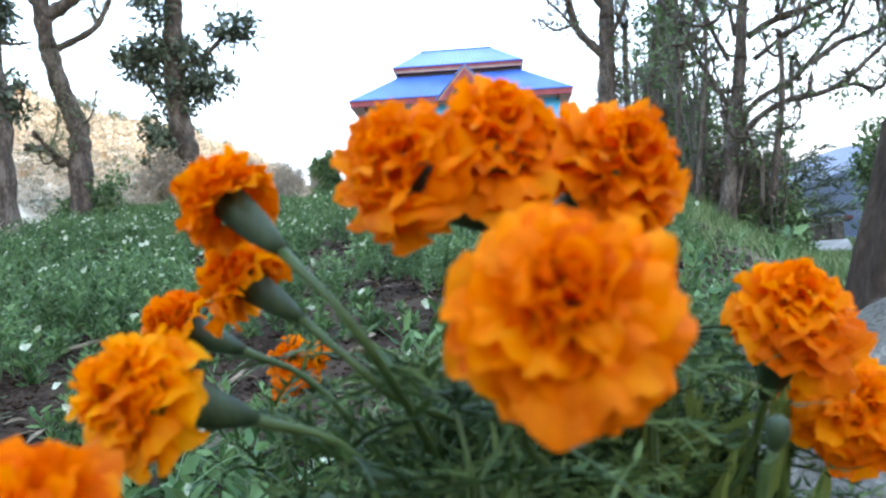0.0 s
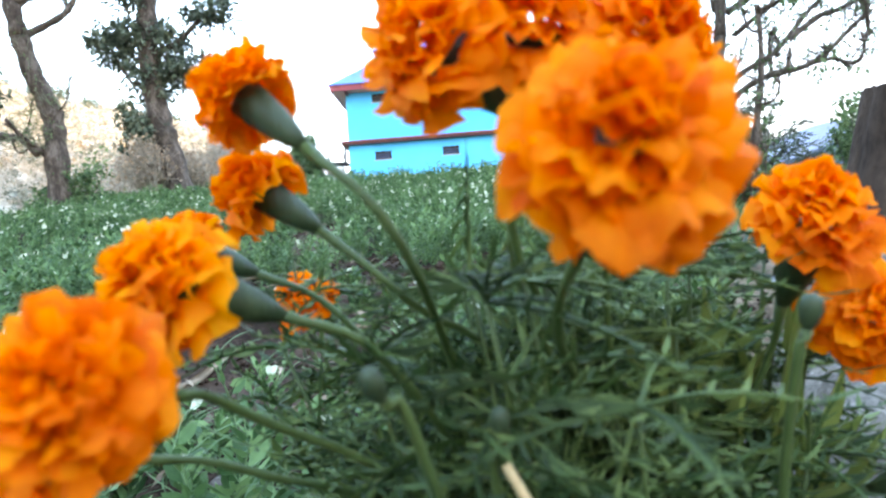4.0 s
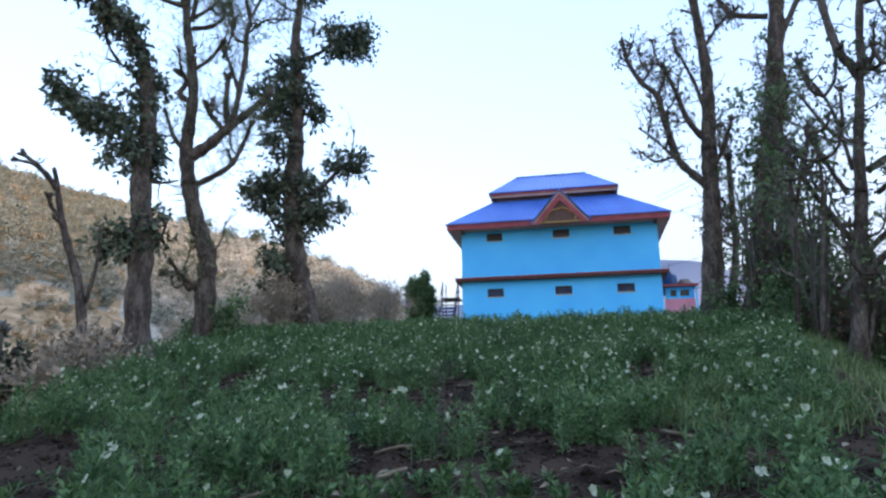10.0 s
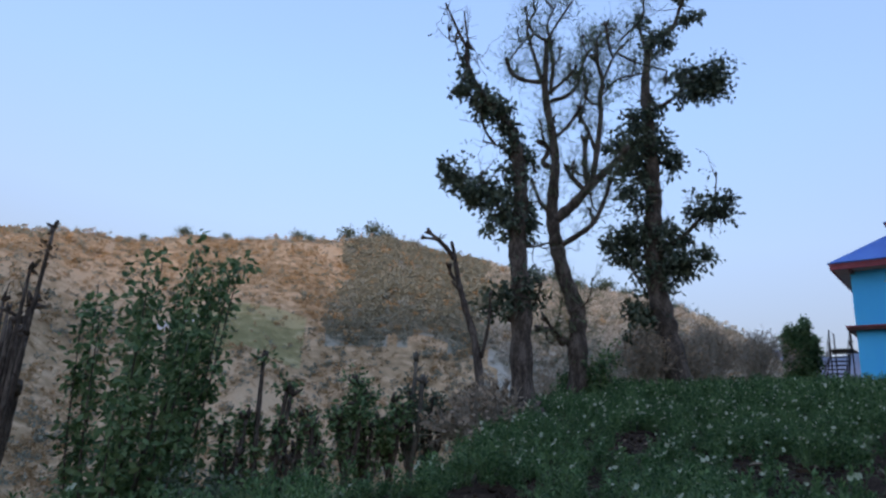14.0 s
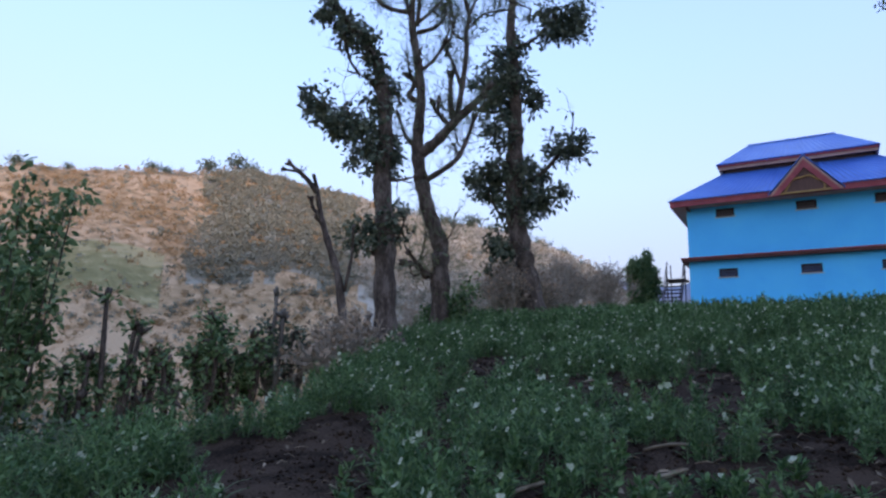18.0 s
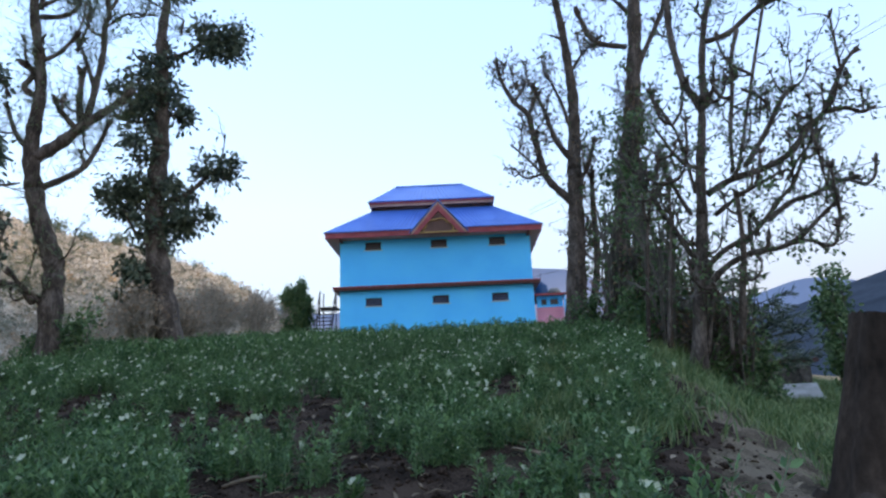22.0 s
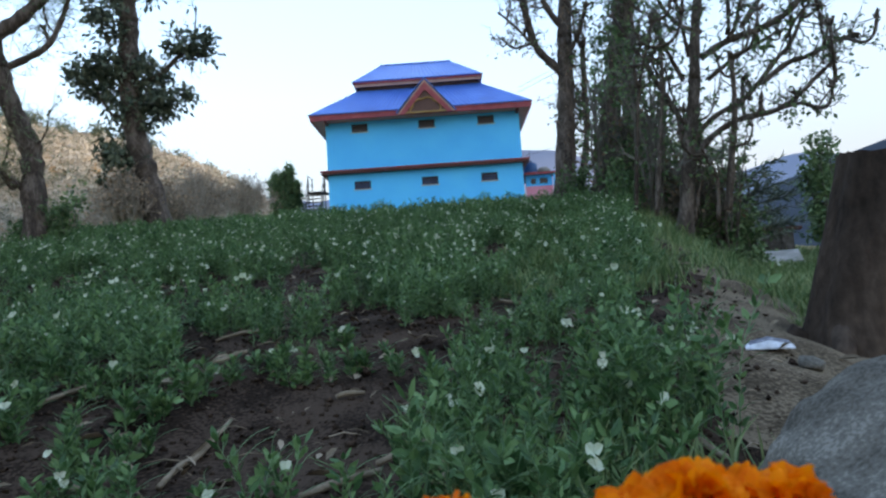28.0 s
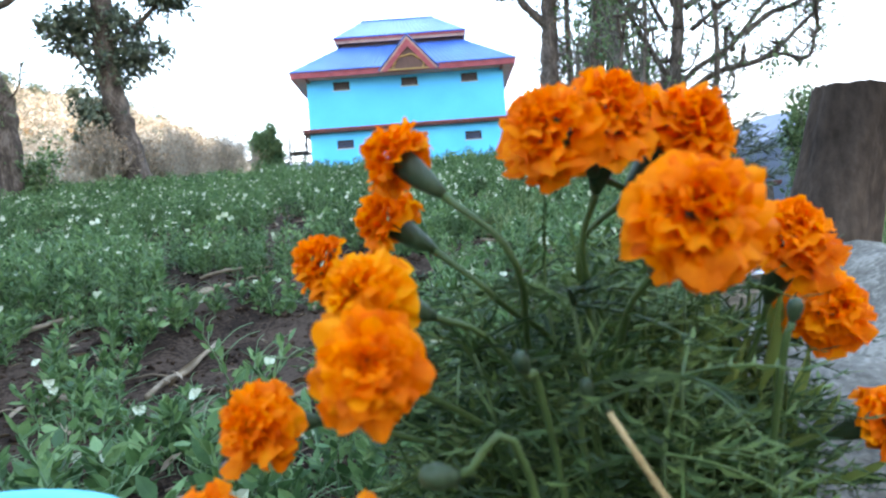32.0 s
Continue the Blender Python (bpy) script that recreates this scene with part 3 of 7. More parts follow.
def build_house():
    h = thing("house", (0, 0, 0), "two-storey sky-blue house with a tiered blue metal roof and red fascia", "house")
    cols, wins = (-4.27, -0.76, 2.33), []
    for z in (6.65, 9.66):
        for x in cols:
            wins.append((x - 0.42, x + 0.42, z - 0.21, z + 0.21))
    part("front_wall", wall_with_holes(HX0, HX1, HY0, HY0 + 0.23, HZ - 0.6, WALL_TOP, wins), BLUE_WALL, h, "sky-blue painted plaster wall")
    part("back_wall", boxes((HX0, HX1, HY1 - 0.23, HY1, HZ - 0.6, WALL_TOP)), BLUE_WALL, h)
    part("side_wall", boxes((HX0, HX0 + 0.23, HY0 + 0.23, HY1 - 0.23, HZ - 0.6, WALL_TOP)), BLUE_WALL, h)
    part("side_wall", boxes((HX1 - 0.23, HX1, HY0 + 0.23, HY1 - 0.23, HZ - 0.6, WALL_TOP)), BLUE_WALL, h)
    part("floor_slab", boxes((HX0 + 0.23, HX1 - 0.23, HY0 + 0.23, HY1 - 0.23, BAND_Z - 0.1, BAND_Z + 0.06)), CONCRETE, h)
    part("ceiling_slab", boxes((HX0 + 0.1, HX1 - 0.1, HY0 + 0.23, HY1 - 0.23, WALL_TOP, WALL_TOP + 0.12)), CONCRETE, h)
    # the string course between the storeys: a projecting dark ledge with a lighter upper edge
    for bm in ring_beam(HX0 - 0.30, HX1 + 0.32, HY0 - 0.32, HY1 + 0.32, BAND_Z - 0.10, BAND_Z + 0.03, 0.32):
        part("string_course", bm, BROWN_TRIM, h, "dark red ledge between the storeys")
    for bm in ring_beam(HX0 - 0.34, HX1 + 0.36, HY0 - 0.36, HY1 + 0.36, BAND_Z + 0.032, BAND_Z + 0.09, 0.36, 0.008):
        part("ledge_cap", bm, FASCIA, h)
    for x0, x1, z0, z1 in wins:
        w = part("window", boxes((x0, x1, HY0 + 0.05, HY0 + 0.11, z0, z0 + 0.05), (x0, x1, HY0 + 0.02, HY0 + 0.11, z1 - 0.09, z1), (x0, x0 + 0.07, HY0 + 0.03, HY0 + 0.11, z0 + 0.05, z1 - 0.09),
                                   (x1 - 0.07, x1, HY0 + 0.03, HY0 + 0.11, z0 + 0.05, z1 - 0.09)), FRAME, h, "small high window with a dark frame")
        part("pane", boxes((x0 + 0.05, x1 - 0.05, HY0 + 0.075, HY0 + 0.085, z0 + 0.05, z1 - 0.05)), SHUTTER if z0 > 8 else LOWER_GLASS, w)
        part("crossbar", boxes((x0 + 0.05, x1 - 0.05, HY0 + 0.055, HY0 + 0.072, (z0 + z1) / 2 - 0.012, (z0 + z1) / 2 + 0.012)), FRAME, w)
        part("window_sill", boxes((x0 - 0.06, x1 + 0.06, HY0 - 0.035, HY0 + 0.05, z0 - 0.05, z0 - 0.002), bevel=0.006), PALE_TRIM, w)
    # lower roof: fascia, soffit and four sheets
    ex0, ex1, ey0, ey1, ez = -6.72, 4.66, 32.50, 42.1, 10.02
    # unseen soffit, its pale tan chosen to bounce light onto the upper wall
    part("soffit", boxes((ex0 + 0.1, ex1 - 0.1, ey0 + 0.1, ey1 - 0.1, ez - 0.005, ez + 0.03)), TAN_TRIM, h, "tan boarded soffit, pale to bounce light onto the wall")
    for bm in ring_beam(ex0, ex1, ey0, ey1, ez - 0.03, ez + 0.17, 0.10):
        part("fascia", bm, FASCIA, h, "red-oxide fascia board")
    for bm in ring_beam(ex0 - 0.03, ex1 + 0.03, ey0 - 0.03, ey1 + 0.03, ez + 0.172, ez + 0.27, 0.12):
        part("gutter_board", bm, FASCIA, h)
    # sloping brackets under the overhang
    for x in (HX0 + 0.05, HX1 - 0.17):
        part("bracket", boxes((x, x + 0.12, ey0 + 0.15, HY0, ez - 0.14, ez - 0.02)), BROWN_TRIM, h)
    for k, d in enumerate(hip_roof(ex0 - 0.08, ex1 + 0.08, ey0 - 0.08, ey1 + 0.08, ez + 0.275, -4.42, 2.25, 34.5, 39.9, 12.05)):
        part("roof_sheet", d, ROOF, h, "blue corrugated roof sheet")
    # the upper tier
    part("clerestory", boxes((-4.30, 2.13, 34.6, 39.8, 11.9, 12.3)), TAN_TRIM, h)
    for bm in ring_beam(-4.56, 2.30, 34.15, 40.2, 12.16, 12.30, 0.10):
        part("fascia", bm, TAN_TRIM, h)
    for bm in ring_beam(-4.60, 2.34, 34.11, 40.24, 12.302, 12.44, 0.12):
        part("gutter_board", bm, FASCIA, h)
    part("soffit", boxes((-4.45, 2.2, 34.25, 40.1, 12.2, 12.23)), BROWN_TRIM, h)
    for d in hip_roof(-4.66, 2.40, 34.05, 40.3, 12.445, -3.35, 0.75, 36.9, 37.5, 14.25):
        part("roof_sheet", d, ROOF, h, "blue corrugated roof sheet")
    bm = boxes((-3.35, 0.75, 36.85, 37.55, 14.26, 14.32), bevel=0.02)
    part("ridge_cap", bm, ROOF, h)
    # the gable over the middle of the eaves
    gx, gy, gb, gt, gw = -0.72, 32.42, 9.98, 11.72, 1.48
    v = [(gx - gw * 0.82, gy - 0.02, gb + 0.02), (gx + gw * 0.82, gy - 0.02, gb + 0.02), (gx, gy - 0.02, gt - 0.18)]
    v += [(x, y + 0.06, z) for x, y, z in v]
    part("gable_board", (v, [(0, 1, 2), (5, 4, 3), (0, 3, 4, 1), (1, 4, 5, 2), (2, 5, 3, 0)]), GABLE, h, "brown boarded gable with carved ochre trim")
    for s in (-1, 1):
        for w0, y0, mat, name in ((0.38, gy - 0.10, FASCIA, "barge_board"), (0.10, gy - 0.13, TAN_TRIM, "barge_edge")):
            a, b = Vector((gx + s * gw, y0, gb)), Vector((gx, y0, gt))
            q = [a, b, b + Vector((0, 0, -w0 * 1.35)), a + Vector((-s * w0, 0, 0))]
            vv = [tuple(p) for p in q] + [(p.x, y0 + 0.09, p.z) for p in q]
            part(name, (vv, [(0, 1, 2, 3), (7, 6, 5, 4), (0, 4, 5, 1), (1, 5, 6, 2), (2, 6, 7, 3), (3, 7, 4, 0)]), mat, h)
        a, b, c = (gx + s * (gw + 0.05), gy - 0.16, gb + 0.06), (gx, gy - 0.16, gt + 0.06), (gx, 34.4, gt + 0.06)
        d = (gx + s * (gw + 0.05), 32.75, gb + 0.06)
        vv = [a, b, c, d] + [(x, y, z + 0.05) for x, y, z in (a, b, c, d)]
        part("gable_roof", (vv, [(3, 2, 1, 0), (4, 5, 6, 7), (0, 1, 5, 4), (1, 2, 6, 5), (2, 3, 7, 6), (3, 0, 4, 7)]), ROOF, h)
    # carved scalloped arch inside the gable
    arch = []
    for i in range(25):
        t = math.pi * i / 24
        r = 0.58 + 0.07 * abs(math.sin(3.5 * t))
        arch.append((gx + r * math.cos(t) * 1.25, gy - 0.045, gb + 0.14 + r * math.sin(t) * 1.05))
    s = Soup()
    s.tube(arch, [0.045] * len(arch), 6)
    part("arch_trim", s.data(), GOLD, h, "scalloped ochre arch trim")
    part("tie_rail", boxes((gx - 1.06, gx + 1.06, gy - 0.07, gy - 0.022, gb + 0.03, gb + 0.12), bevel=0.01), GOLD, h)
    # a thin pole and a bulge of pipe at the band's end
    s = Soup()
    s.tube([(HX1 + 0.55, HY0 + 1.2, 7.4), (HX1 + 0.55, HY0 + 1.2, 8.05)], [0.012, 0.012], 5)
    part("aerial_pole", s.data(), METAL, h)


build_house()


def build_annex():
    a = thing("annex", (4.75, 36.0, 0), "low blue and pink outbuilding with a flat brown roof edge", "outbuilding")
    part("upper_wall", wall_with_holes(-0.2, 1.25, 0, 0.2, 6.42, 7.05, [(0.05, 0.35, 6.56, 6.88), (0.55, 1.0, 6.56, 6.88)]), BLUE_WALL, a)
    part("lower_wall", boxes((-0.22, 1.27, -0.03, 0.2, 4.0, 6.418)), PINK, a, "pink painted lower wall")
    part("end_wall", boxes((1.05, 1.25, 0.2, 2.6, 4.0, 7.05)), BLUE_WALL, a)
    part("roof_slab", boxes((-0.35, 1.45, -0.35, 2.8, 7.05, 7.17), bevel=0.02), BROWN_TRIM, a)
    part("roof_edge", boxes((-0.35, 1.47, -0.39, -0.352, 7.03, 7.15)), FASCIA, a)
    for x0, x1 in ((0.05, 0.35), (0.55, 1.0)):
        part("pane", boxes((x0, x1, 0.1, 0.12, 6.56, 6.88)), GLASS_DARK, a)
    part("post", boxes((1.28, 1.36, -0.3, -0.22, 4.0, 7.05)), BLUE_WALL, a)
    t = thing("water_tank", (4.95, 36.9, 7.17), "dark blue plastic water tank on the outbuilding roof", "water tank")
    s = Soup()
    s.tube([(0, 0, 0), (0, 0, 0.06), (0, 0, 0.62), (0, 0, 0.72), (0, 0, 0.78)], [0.36, 0.39, 0.39, 0.30, 0.12], 20)
    smooth(part("tank_body", s.data(), TANK, t))
    s = Soup()
    s.tube([(0, 0, 0.775), (0, 0, 0.84)], [0.15, 0.14], 16)
    part("lid", s.data(), TANK, t)
    b = thing("sack", (5.7, 36.8, 7.17), "pale bulging sack lying on the outbuilding roof", "sack")
    bm = bmesh.new()
    bmesh.ops.create_icosphere(bm, subdivisions=3, radius=0.3, matrix=Matrix.Translation((0, 0, 0.22)) @ Matrix.Diagonal((1.25, 0.9, 0.8, 1)))
    for q in bm.verts:
        q.co += Vector((0, 0, 0.03 * math.sin(q.co.x * 19 + q.co.y * 13)))
        q.co.z = max(q.co.z, 0)
    smooth(part("sack_body", bm, CONCRETE, b))


build_annex()


def build_stair():
    """The dark metal stair with its railing beside the house."""
    st = thing("metal_staircase", (-7.35, 34.6, 0), "dark rusty metal outdoor staircase with tube railing beside the house", "staircase")
    z0 = gz(-7.35, 34.6)
    for i in range(11):
        z = z0 + 0.22 * (i + 1)
        part("tread", boxes((-0.42, 0.42, i * 0.16, i * 0.16 + 0.24, z - 0.03, z), bevel=0.005), METAL, st)
    for x in (-0.45, 0.45):
        s = Soup()
        s.tube([(x, 0, z0), (x, 0.16 * 11, z0 + 0.22 * 11)], [0.035, 0.035], 6)
        part("stringer", s.data(), METAL, st)
        for i in (0, 3, 6, 9, 11):
            s = Soup()
            s.tube([(x, i * 0.16 + 0.05, z0 + 0.22 * i), (x, i * 0.16 + 0.05, z0 + 0.22 * i + 0.95)], [0.018, 0.018], 6)
            part("post", s.data(), METAL, st)
        for h in (0.5, 0.95):
            s = Soup()
            s.tube([(x, 0.05, z0 + h), (x, 0.16 * 11 + 0.05, z0 + 0.22 * 11 + h), (x, 0.16 * 11 + 0.9, z0 + 0.22 * 11 + h)], [0.016] * 3, 6)
            part("handrail", s.data(), METAL, st)
    part("landing", boxes((-0.5, 0.55, 1.76, 2.9, z0 + 2.38, z0 + 2.44)), METAL, st)
    for x, y in ((-0.45, 1.8), (0.5, 1.8), (-0.45, 2.85)):
        s = Soup()
        s.tube([(x, y, gz(-7.35 + x, 34.6 + y) - 0.1), (x, y, z0 + 3.4)], [0.03, 0.03], 6)
        part("post", s.data(), METAL, st)


build_stair()


# ---------------------------------------------------------------- trees
TREE_RNG = np.random.default_rng(11)


def scatter_leaves(soup, centre, radius, count, size, droop=0.2, squash=0.85):
    g = TREE_RNG.normal(0, 0.50, (count, 3)) * radius
    g[:, 2] *= squash
    for p in g:
        n = np.linalg.norm(p)
        if n > radius * 1.35:
            p *= radius * 1.35 / n
        base = np.asarray(centre) + p
        d = unit(TREE_RNG.normal(0, 1, 3) + unit(p) * 0.8 - np.array([0, 0, droop]))
        side = unit(np.cross(d, TREE_RNG.normal(0, 1, 3)))
        ln = size * TREE_RNG.uniform(0.6, 1.35)
        soup.leaf(base, base + d * ln, side, ln * 0.5, TREE_RNG.uniform(-0.15, 0.25))


def build_tree(spec, label, category, leaf_mat, leaf_size, leaf_rate, bark, twigs=0, twig_leaf=0.0, twig_mat=None, twig_leaf_mat=None, twig_len=(0.25, 0.85), twig_r=0.013, name="tree", knobs=0.0, thick=1.0):
    at_, yaw = np.array(spec["at"]), spec["yaw"]
    tr = thing(name, Matrix.Translation(at_) @ Matrix.Rotation(radians(yaw), 4, "Z"), label, category)
    trunk, lines = Soup(), []
    for k, (r0, r1, *pts) in enumerate(spec["limbs"]):
        ln = sum(math.dist(a, b) for a, b in zip(pts, pts[1:]))
        if k > 0 and r0 < 0.12:
            r0, r1 = r0 * thick, r1 * thick
        start = 0.0
        for l0, d0 in lines:
            j = np.argmin(np.hypot(l0[:, 0] - pts[0][0], l0[:, 2] - pts[0][1]))
            if math.hypot(l0[j, 0] - pts[0][0], l0[j, 2] - pts[0][1]) < 0.22:
                start = l0[j, 1]
                break
        sway = (0.0 if k == 0 else TREE_RNG.uniform(-0.45, 0.45)) * min(ln, 1.3)
        m = len(pts)
        p3 = np.array([(a, start + sway * (i / (m - 1)) ** 1.3, z) for i, (a, z) in enumerate(pts)])
        if k == 0:
            p3[0, 2] = min(p3[0, 2], gz(at_[0], at_[1]) - at_[2] - 0.12)
        sp = spline(p3, 5)
        rad = np.linspace(r0, r1, len(sp)) * (1 + 0.10 * np.sin(np.arange(len(sp)) * 1.9 + k) + TREE_RNG.uniform(-0.06, 0.06, len(sp)))
        if k == 0:
            rad[:4] *= np.linspace(1.35, 1.02, 4)
        lines.append((sp, r0))
        s = Soup()
        s.tube(sp, rad, 10 if r0 > 0.08 else 6)
        if 0.02 < r1 < 0.075 and k > 0:
            # the knobby fist of a lopped branch
            e, d = sp[-1], unit(sp[-1] - sp[-3])
            for q in range(3):
                w = unit(d + TREE_RNG.normal(0, 0.6, 3))
                s.tube([e - d * r1, e + w * r1 * 1.5, e + w * r1 * 3.2], [r1 * 1.25, r1 * 1.05, r1 * 0.4], 6)
        smooth(part("trunk" if k == 0 else "limb", s.data(), bark, tr))
    # short crooked side branches with swollen lopped ends
    for l0, r0 in list(lines) if knobs else ():
        ln0 = np.linalg.norm(np.diff(l0, axis=0), axis=1).sum()
        for _ in range(int(round(knobs * ln0 * (0.5 if r0 > 0.12 else 1)))):
            j = int(TREE_RNG.integers(max(1, len(l0) // 3), len(l0)))
            ax = unit(l0[j] - l0[j - 1])
            d = unit(np.cross(ax, TREE_RNG.normal(0, 1, 3)) + ax * 0.5)
            ln, rk = TREE_RNG.uniform(0.22, 0.75), TREE_RNG.uniform(0.016, 0.030)
            sp = spline([l0[j], l0[j] + d * ln * 0.45, l0[j] + d * ln * 0.7 + np.array([0, 0, 0.25]) * ln, l0[j] + d * ln * 0.8 + np.array([0, 0, 0.62]) * ln], 3)
            s = Soup()
            s.tube(sp, np.linspace(rk, rk * 0.75, len(sp)) * TREE_RNG.uniform(0.85, 1.2, len(sp)), 6)
            e = sp[-1]
            for _ in range(3):
                w = unit(np.array([0, 0, 0.8]) + TREE_RNG.normal(0, 0.7, 3))
                s.tube([e, e + w * rk * 2.5, e + w * rk * 5], [rk * 1.25, rk * 0.95, rk * 0.4], 5)
            smooth(part("lopped_branch", s.data(), bark, tr))
            lines.append((sp, rk))
    crown = Soup()
    for a, z, r in spec["clumps"]:
        d = 0.0
        best = 9
        for l0, _ in lines:
            q = np.hypot(l0[:, 0] - a, l0[:, 2] - z)
            if q.min() < best:
                best, d = q.min(), l0[np.argmin(q), 1]
        c = np.array([a, d + TREE_RNG.uniform(-0.25, 0.25) * r, z])
        total = int(leaf_rate * (r / 0.25) ** 2)
        for q in range(5):
            off = TREE_RNG.normal(0, 0.5, 3) * r
            scatter_leaves(crown, c + off, r * TREE_RNG.uniform(0.45, 1.15), total // 8, leaf_size * 1.1, 0.9)
    if twig_leaf:
        for l0, r0 in lines:
            if r0 > 0.16:
                continue
            for j in range(2, len(l0)):
                if TREE_RNG.random() < twig_leaf:
                    scatter_leaves(crown, l0[j] + TREE_RNG.normal(0, 0.12, 3), 0.16, int(TREE_RNG.integers(2, 6)), leaf_size * 0.9)
    if crown.n:
        stuff(part("crown", crown.data(), leaf_mat, tr, "sparse leaf clumps along the lopped limbs"))
    if twigs:
        tw, lf = Soup(), Soup()
        for l0, r0 in lines:
            if r0 > 0.30:
                continue
            ln0 = np.linalg.norm(np.diff(l0, axis=0), axis=1).sum()
            for _ in range(max(1, int(twigs * ln0))):
                j = int(TREE_RNG.integers(len(l0) // 4, len(l0)))
                d = unit(TREE_RNG.normal(0, 0.75, 3) + np.array([0, 0, 0.45]))
                ln = TREE_RNG.uniform(*twig_len)
                bend = unit(d + TREE_RNG.normal(0, 0.35, 3) + np.array([0, 0, 0.25]))
                sp = spline([l0[j], l0[j] + d * ln * 0.5, l0[j] + d * ln * 0.5 + bend * ln * 0.5], 2)
                tw.tube(sp, np.linspace(twig_r, twig_r * 0.4, len(sp)), 3, cap=False)
                for _ in range(4):
                    e = sp[int(TREE_RNG.integers(1, len(sp)))]
                    w = unit(d + TREE_RNG.normal(0, 0.8, 3))
                    t2 = e + w * ln * TREE_RNG.uniform(0.25, 0.55)
                    tw.tube([e, (e + t2) / 2 + TREE_RNG.normal(0, 0.015, 3), t2], [twig_r * 0.42, twig_r * 0.32, twig_r * 0.16], 3, cap=False)
                    if twig_leaf and TREE_RNG.random() < twig_leaf * 2.2:
                        for _ in range(2):
                            dd = unit(TREE_RNG.normal(0, 1, 3) - np.array([0, 0, 0.4]))
                            lf.leaf(t2, t2 + dd * leaf_size * 0.8, unit(np.cross(dd, TREE_RNG.normal(0, 1, 3))), leaf_size * 0.34, 0.2)
        stuff(part("twig_mass", tw.data(), twig_mat or TWIG, tr, "fine bare twigs"))
        if lf.n:
            stuff(part("leaf_fringe", lf.data(), twig_leaf_mat or leaf_mat, tr, "small dull leaves at the twig ends"))
    return tr


tree_T1 = dict(
    # T1
    at=(-7.05, 9.22, 1.66), yaw=35.4,
    limbs=(
        (0.213, 0.152, (0.01, -0.07), (-0.09, 0.96), (-0.12, 1.89), (-0.24, 2.86), (-0.21, 3.67)),
        (0.152, 0.046, (-0.21, 3.67), (-0.28, 4.50), (-0.48, 5.23), (-0.81, 5.71), (-1.21, 6.13), (-1.41, 6.59), (-1.44, 7.00)),
        (0.036, 0.020, (-1.43, 6.93), (-1.64, 7.33), (-1.96, 8.02)),
        (0.025, 0.015, (-1.42, 7.00), (-1.54, 7.73)),
        (0.030, 0.015, (-0.36, 4.49), (-0.63, 4.96), (-1.05, 5.24)),
        (0.056, 0.020, (-0.30, 3.31), (-0.79, 3.79), (-1.27, 4.16), (-1.64, 4.49)),
        (0.041, 0.020, (-0.29, 1.45), (-0.50, 1.53), (-0.68, 1.73)),
        (0.036, 0.015, (-0.18, 2.86), (0.11, 2.89), (0.35, 2.97)),
        (0.046, 0.020, (-0.26, 4.44), (-0.10, 4.70), (0.06, 4.47)),
        (0.036, 0.015, (-0.73, 3.79), (-0.94, 4.19), (-1.05, 4.42)),
        (0.025, 0.015, (-1.66, 7.33), (-1.68, 7.11), (-1.55, 6.57)),
    ),
    clumps=((-1.63, 4.37, 0.23), (-1.75, 4.48, 0.16), (-1.43, 4.14, 0.23), (-1.24, 3.86, 0.28), (-0.97, 3.95, 0.26), (-0.76, 4.09, 0.23), (-0.45, 3.70, 0.32), (-0.70, 3.44, 0.23), (-0.20, 3.32, 0.30), (-0.36, 3.36, 0.26), (-1.12, 5.88, 0.23), (-0.82, 5.78, 0.21), (-0.62, 5.53, 0.23), (-0.92, 5.57, 0.17), (-1.38, 6.09, 0.16), (-1.59, 5.94, 0.14), (-0.41, 5.11, 0.17), (-0.21, 4.75, 0.21), (-0.53, 1.85, 0.23), (-0.74, 1.78, 0.15), (-0.22, 1.88, 0.30), (0.02, 2.06, 0.23), (-0.16, 1.72, 0.21), (-1.41, 6.42, 0.13), (-0.34, 4.25, 0.19), (-0.55, 3.06, 0.11), (0.10, 2.34, 0.15), (0.14, 1.91, 0.13), (-1.08, 6.01, 0.19), (-0.90, 5.94, 0.19), (-0.69, 5.66, 0.19), (-0.55, 5.32, 0.17), (-0.42, 4.85, 0.17), (-0.25, 4.50, 0.17), (-1.45, 6.72, 0.11), (-1.34, 6.26, 0.15), (-1.53, 4.26, 0.19), (-1.14, 4.03, 0.21), (-0.58, 3.87, 0.23), (-0.29, 3.19, 0.21), (-0.17, 3.67, 0.19), (-1.48, 5.97, 0.13), (-0.52, 4.47, 0.15), ),
)
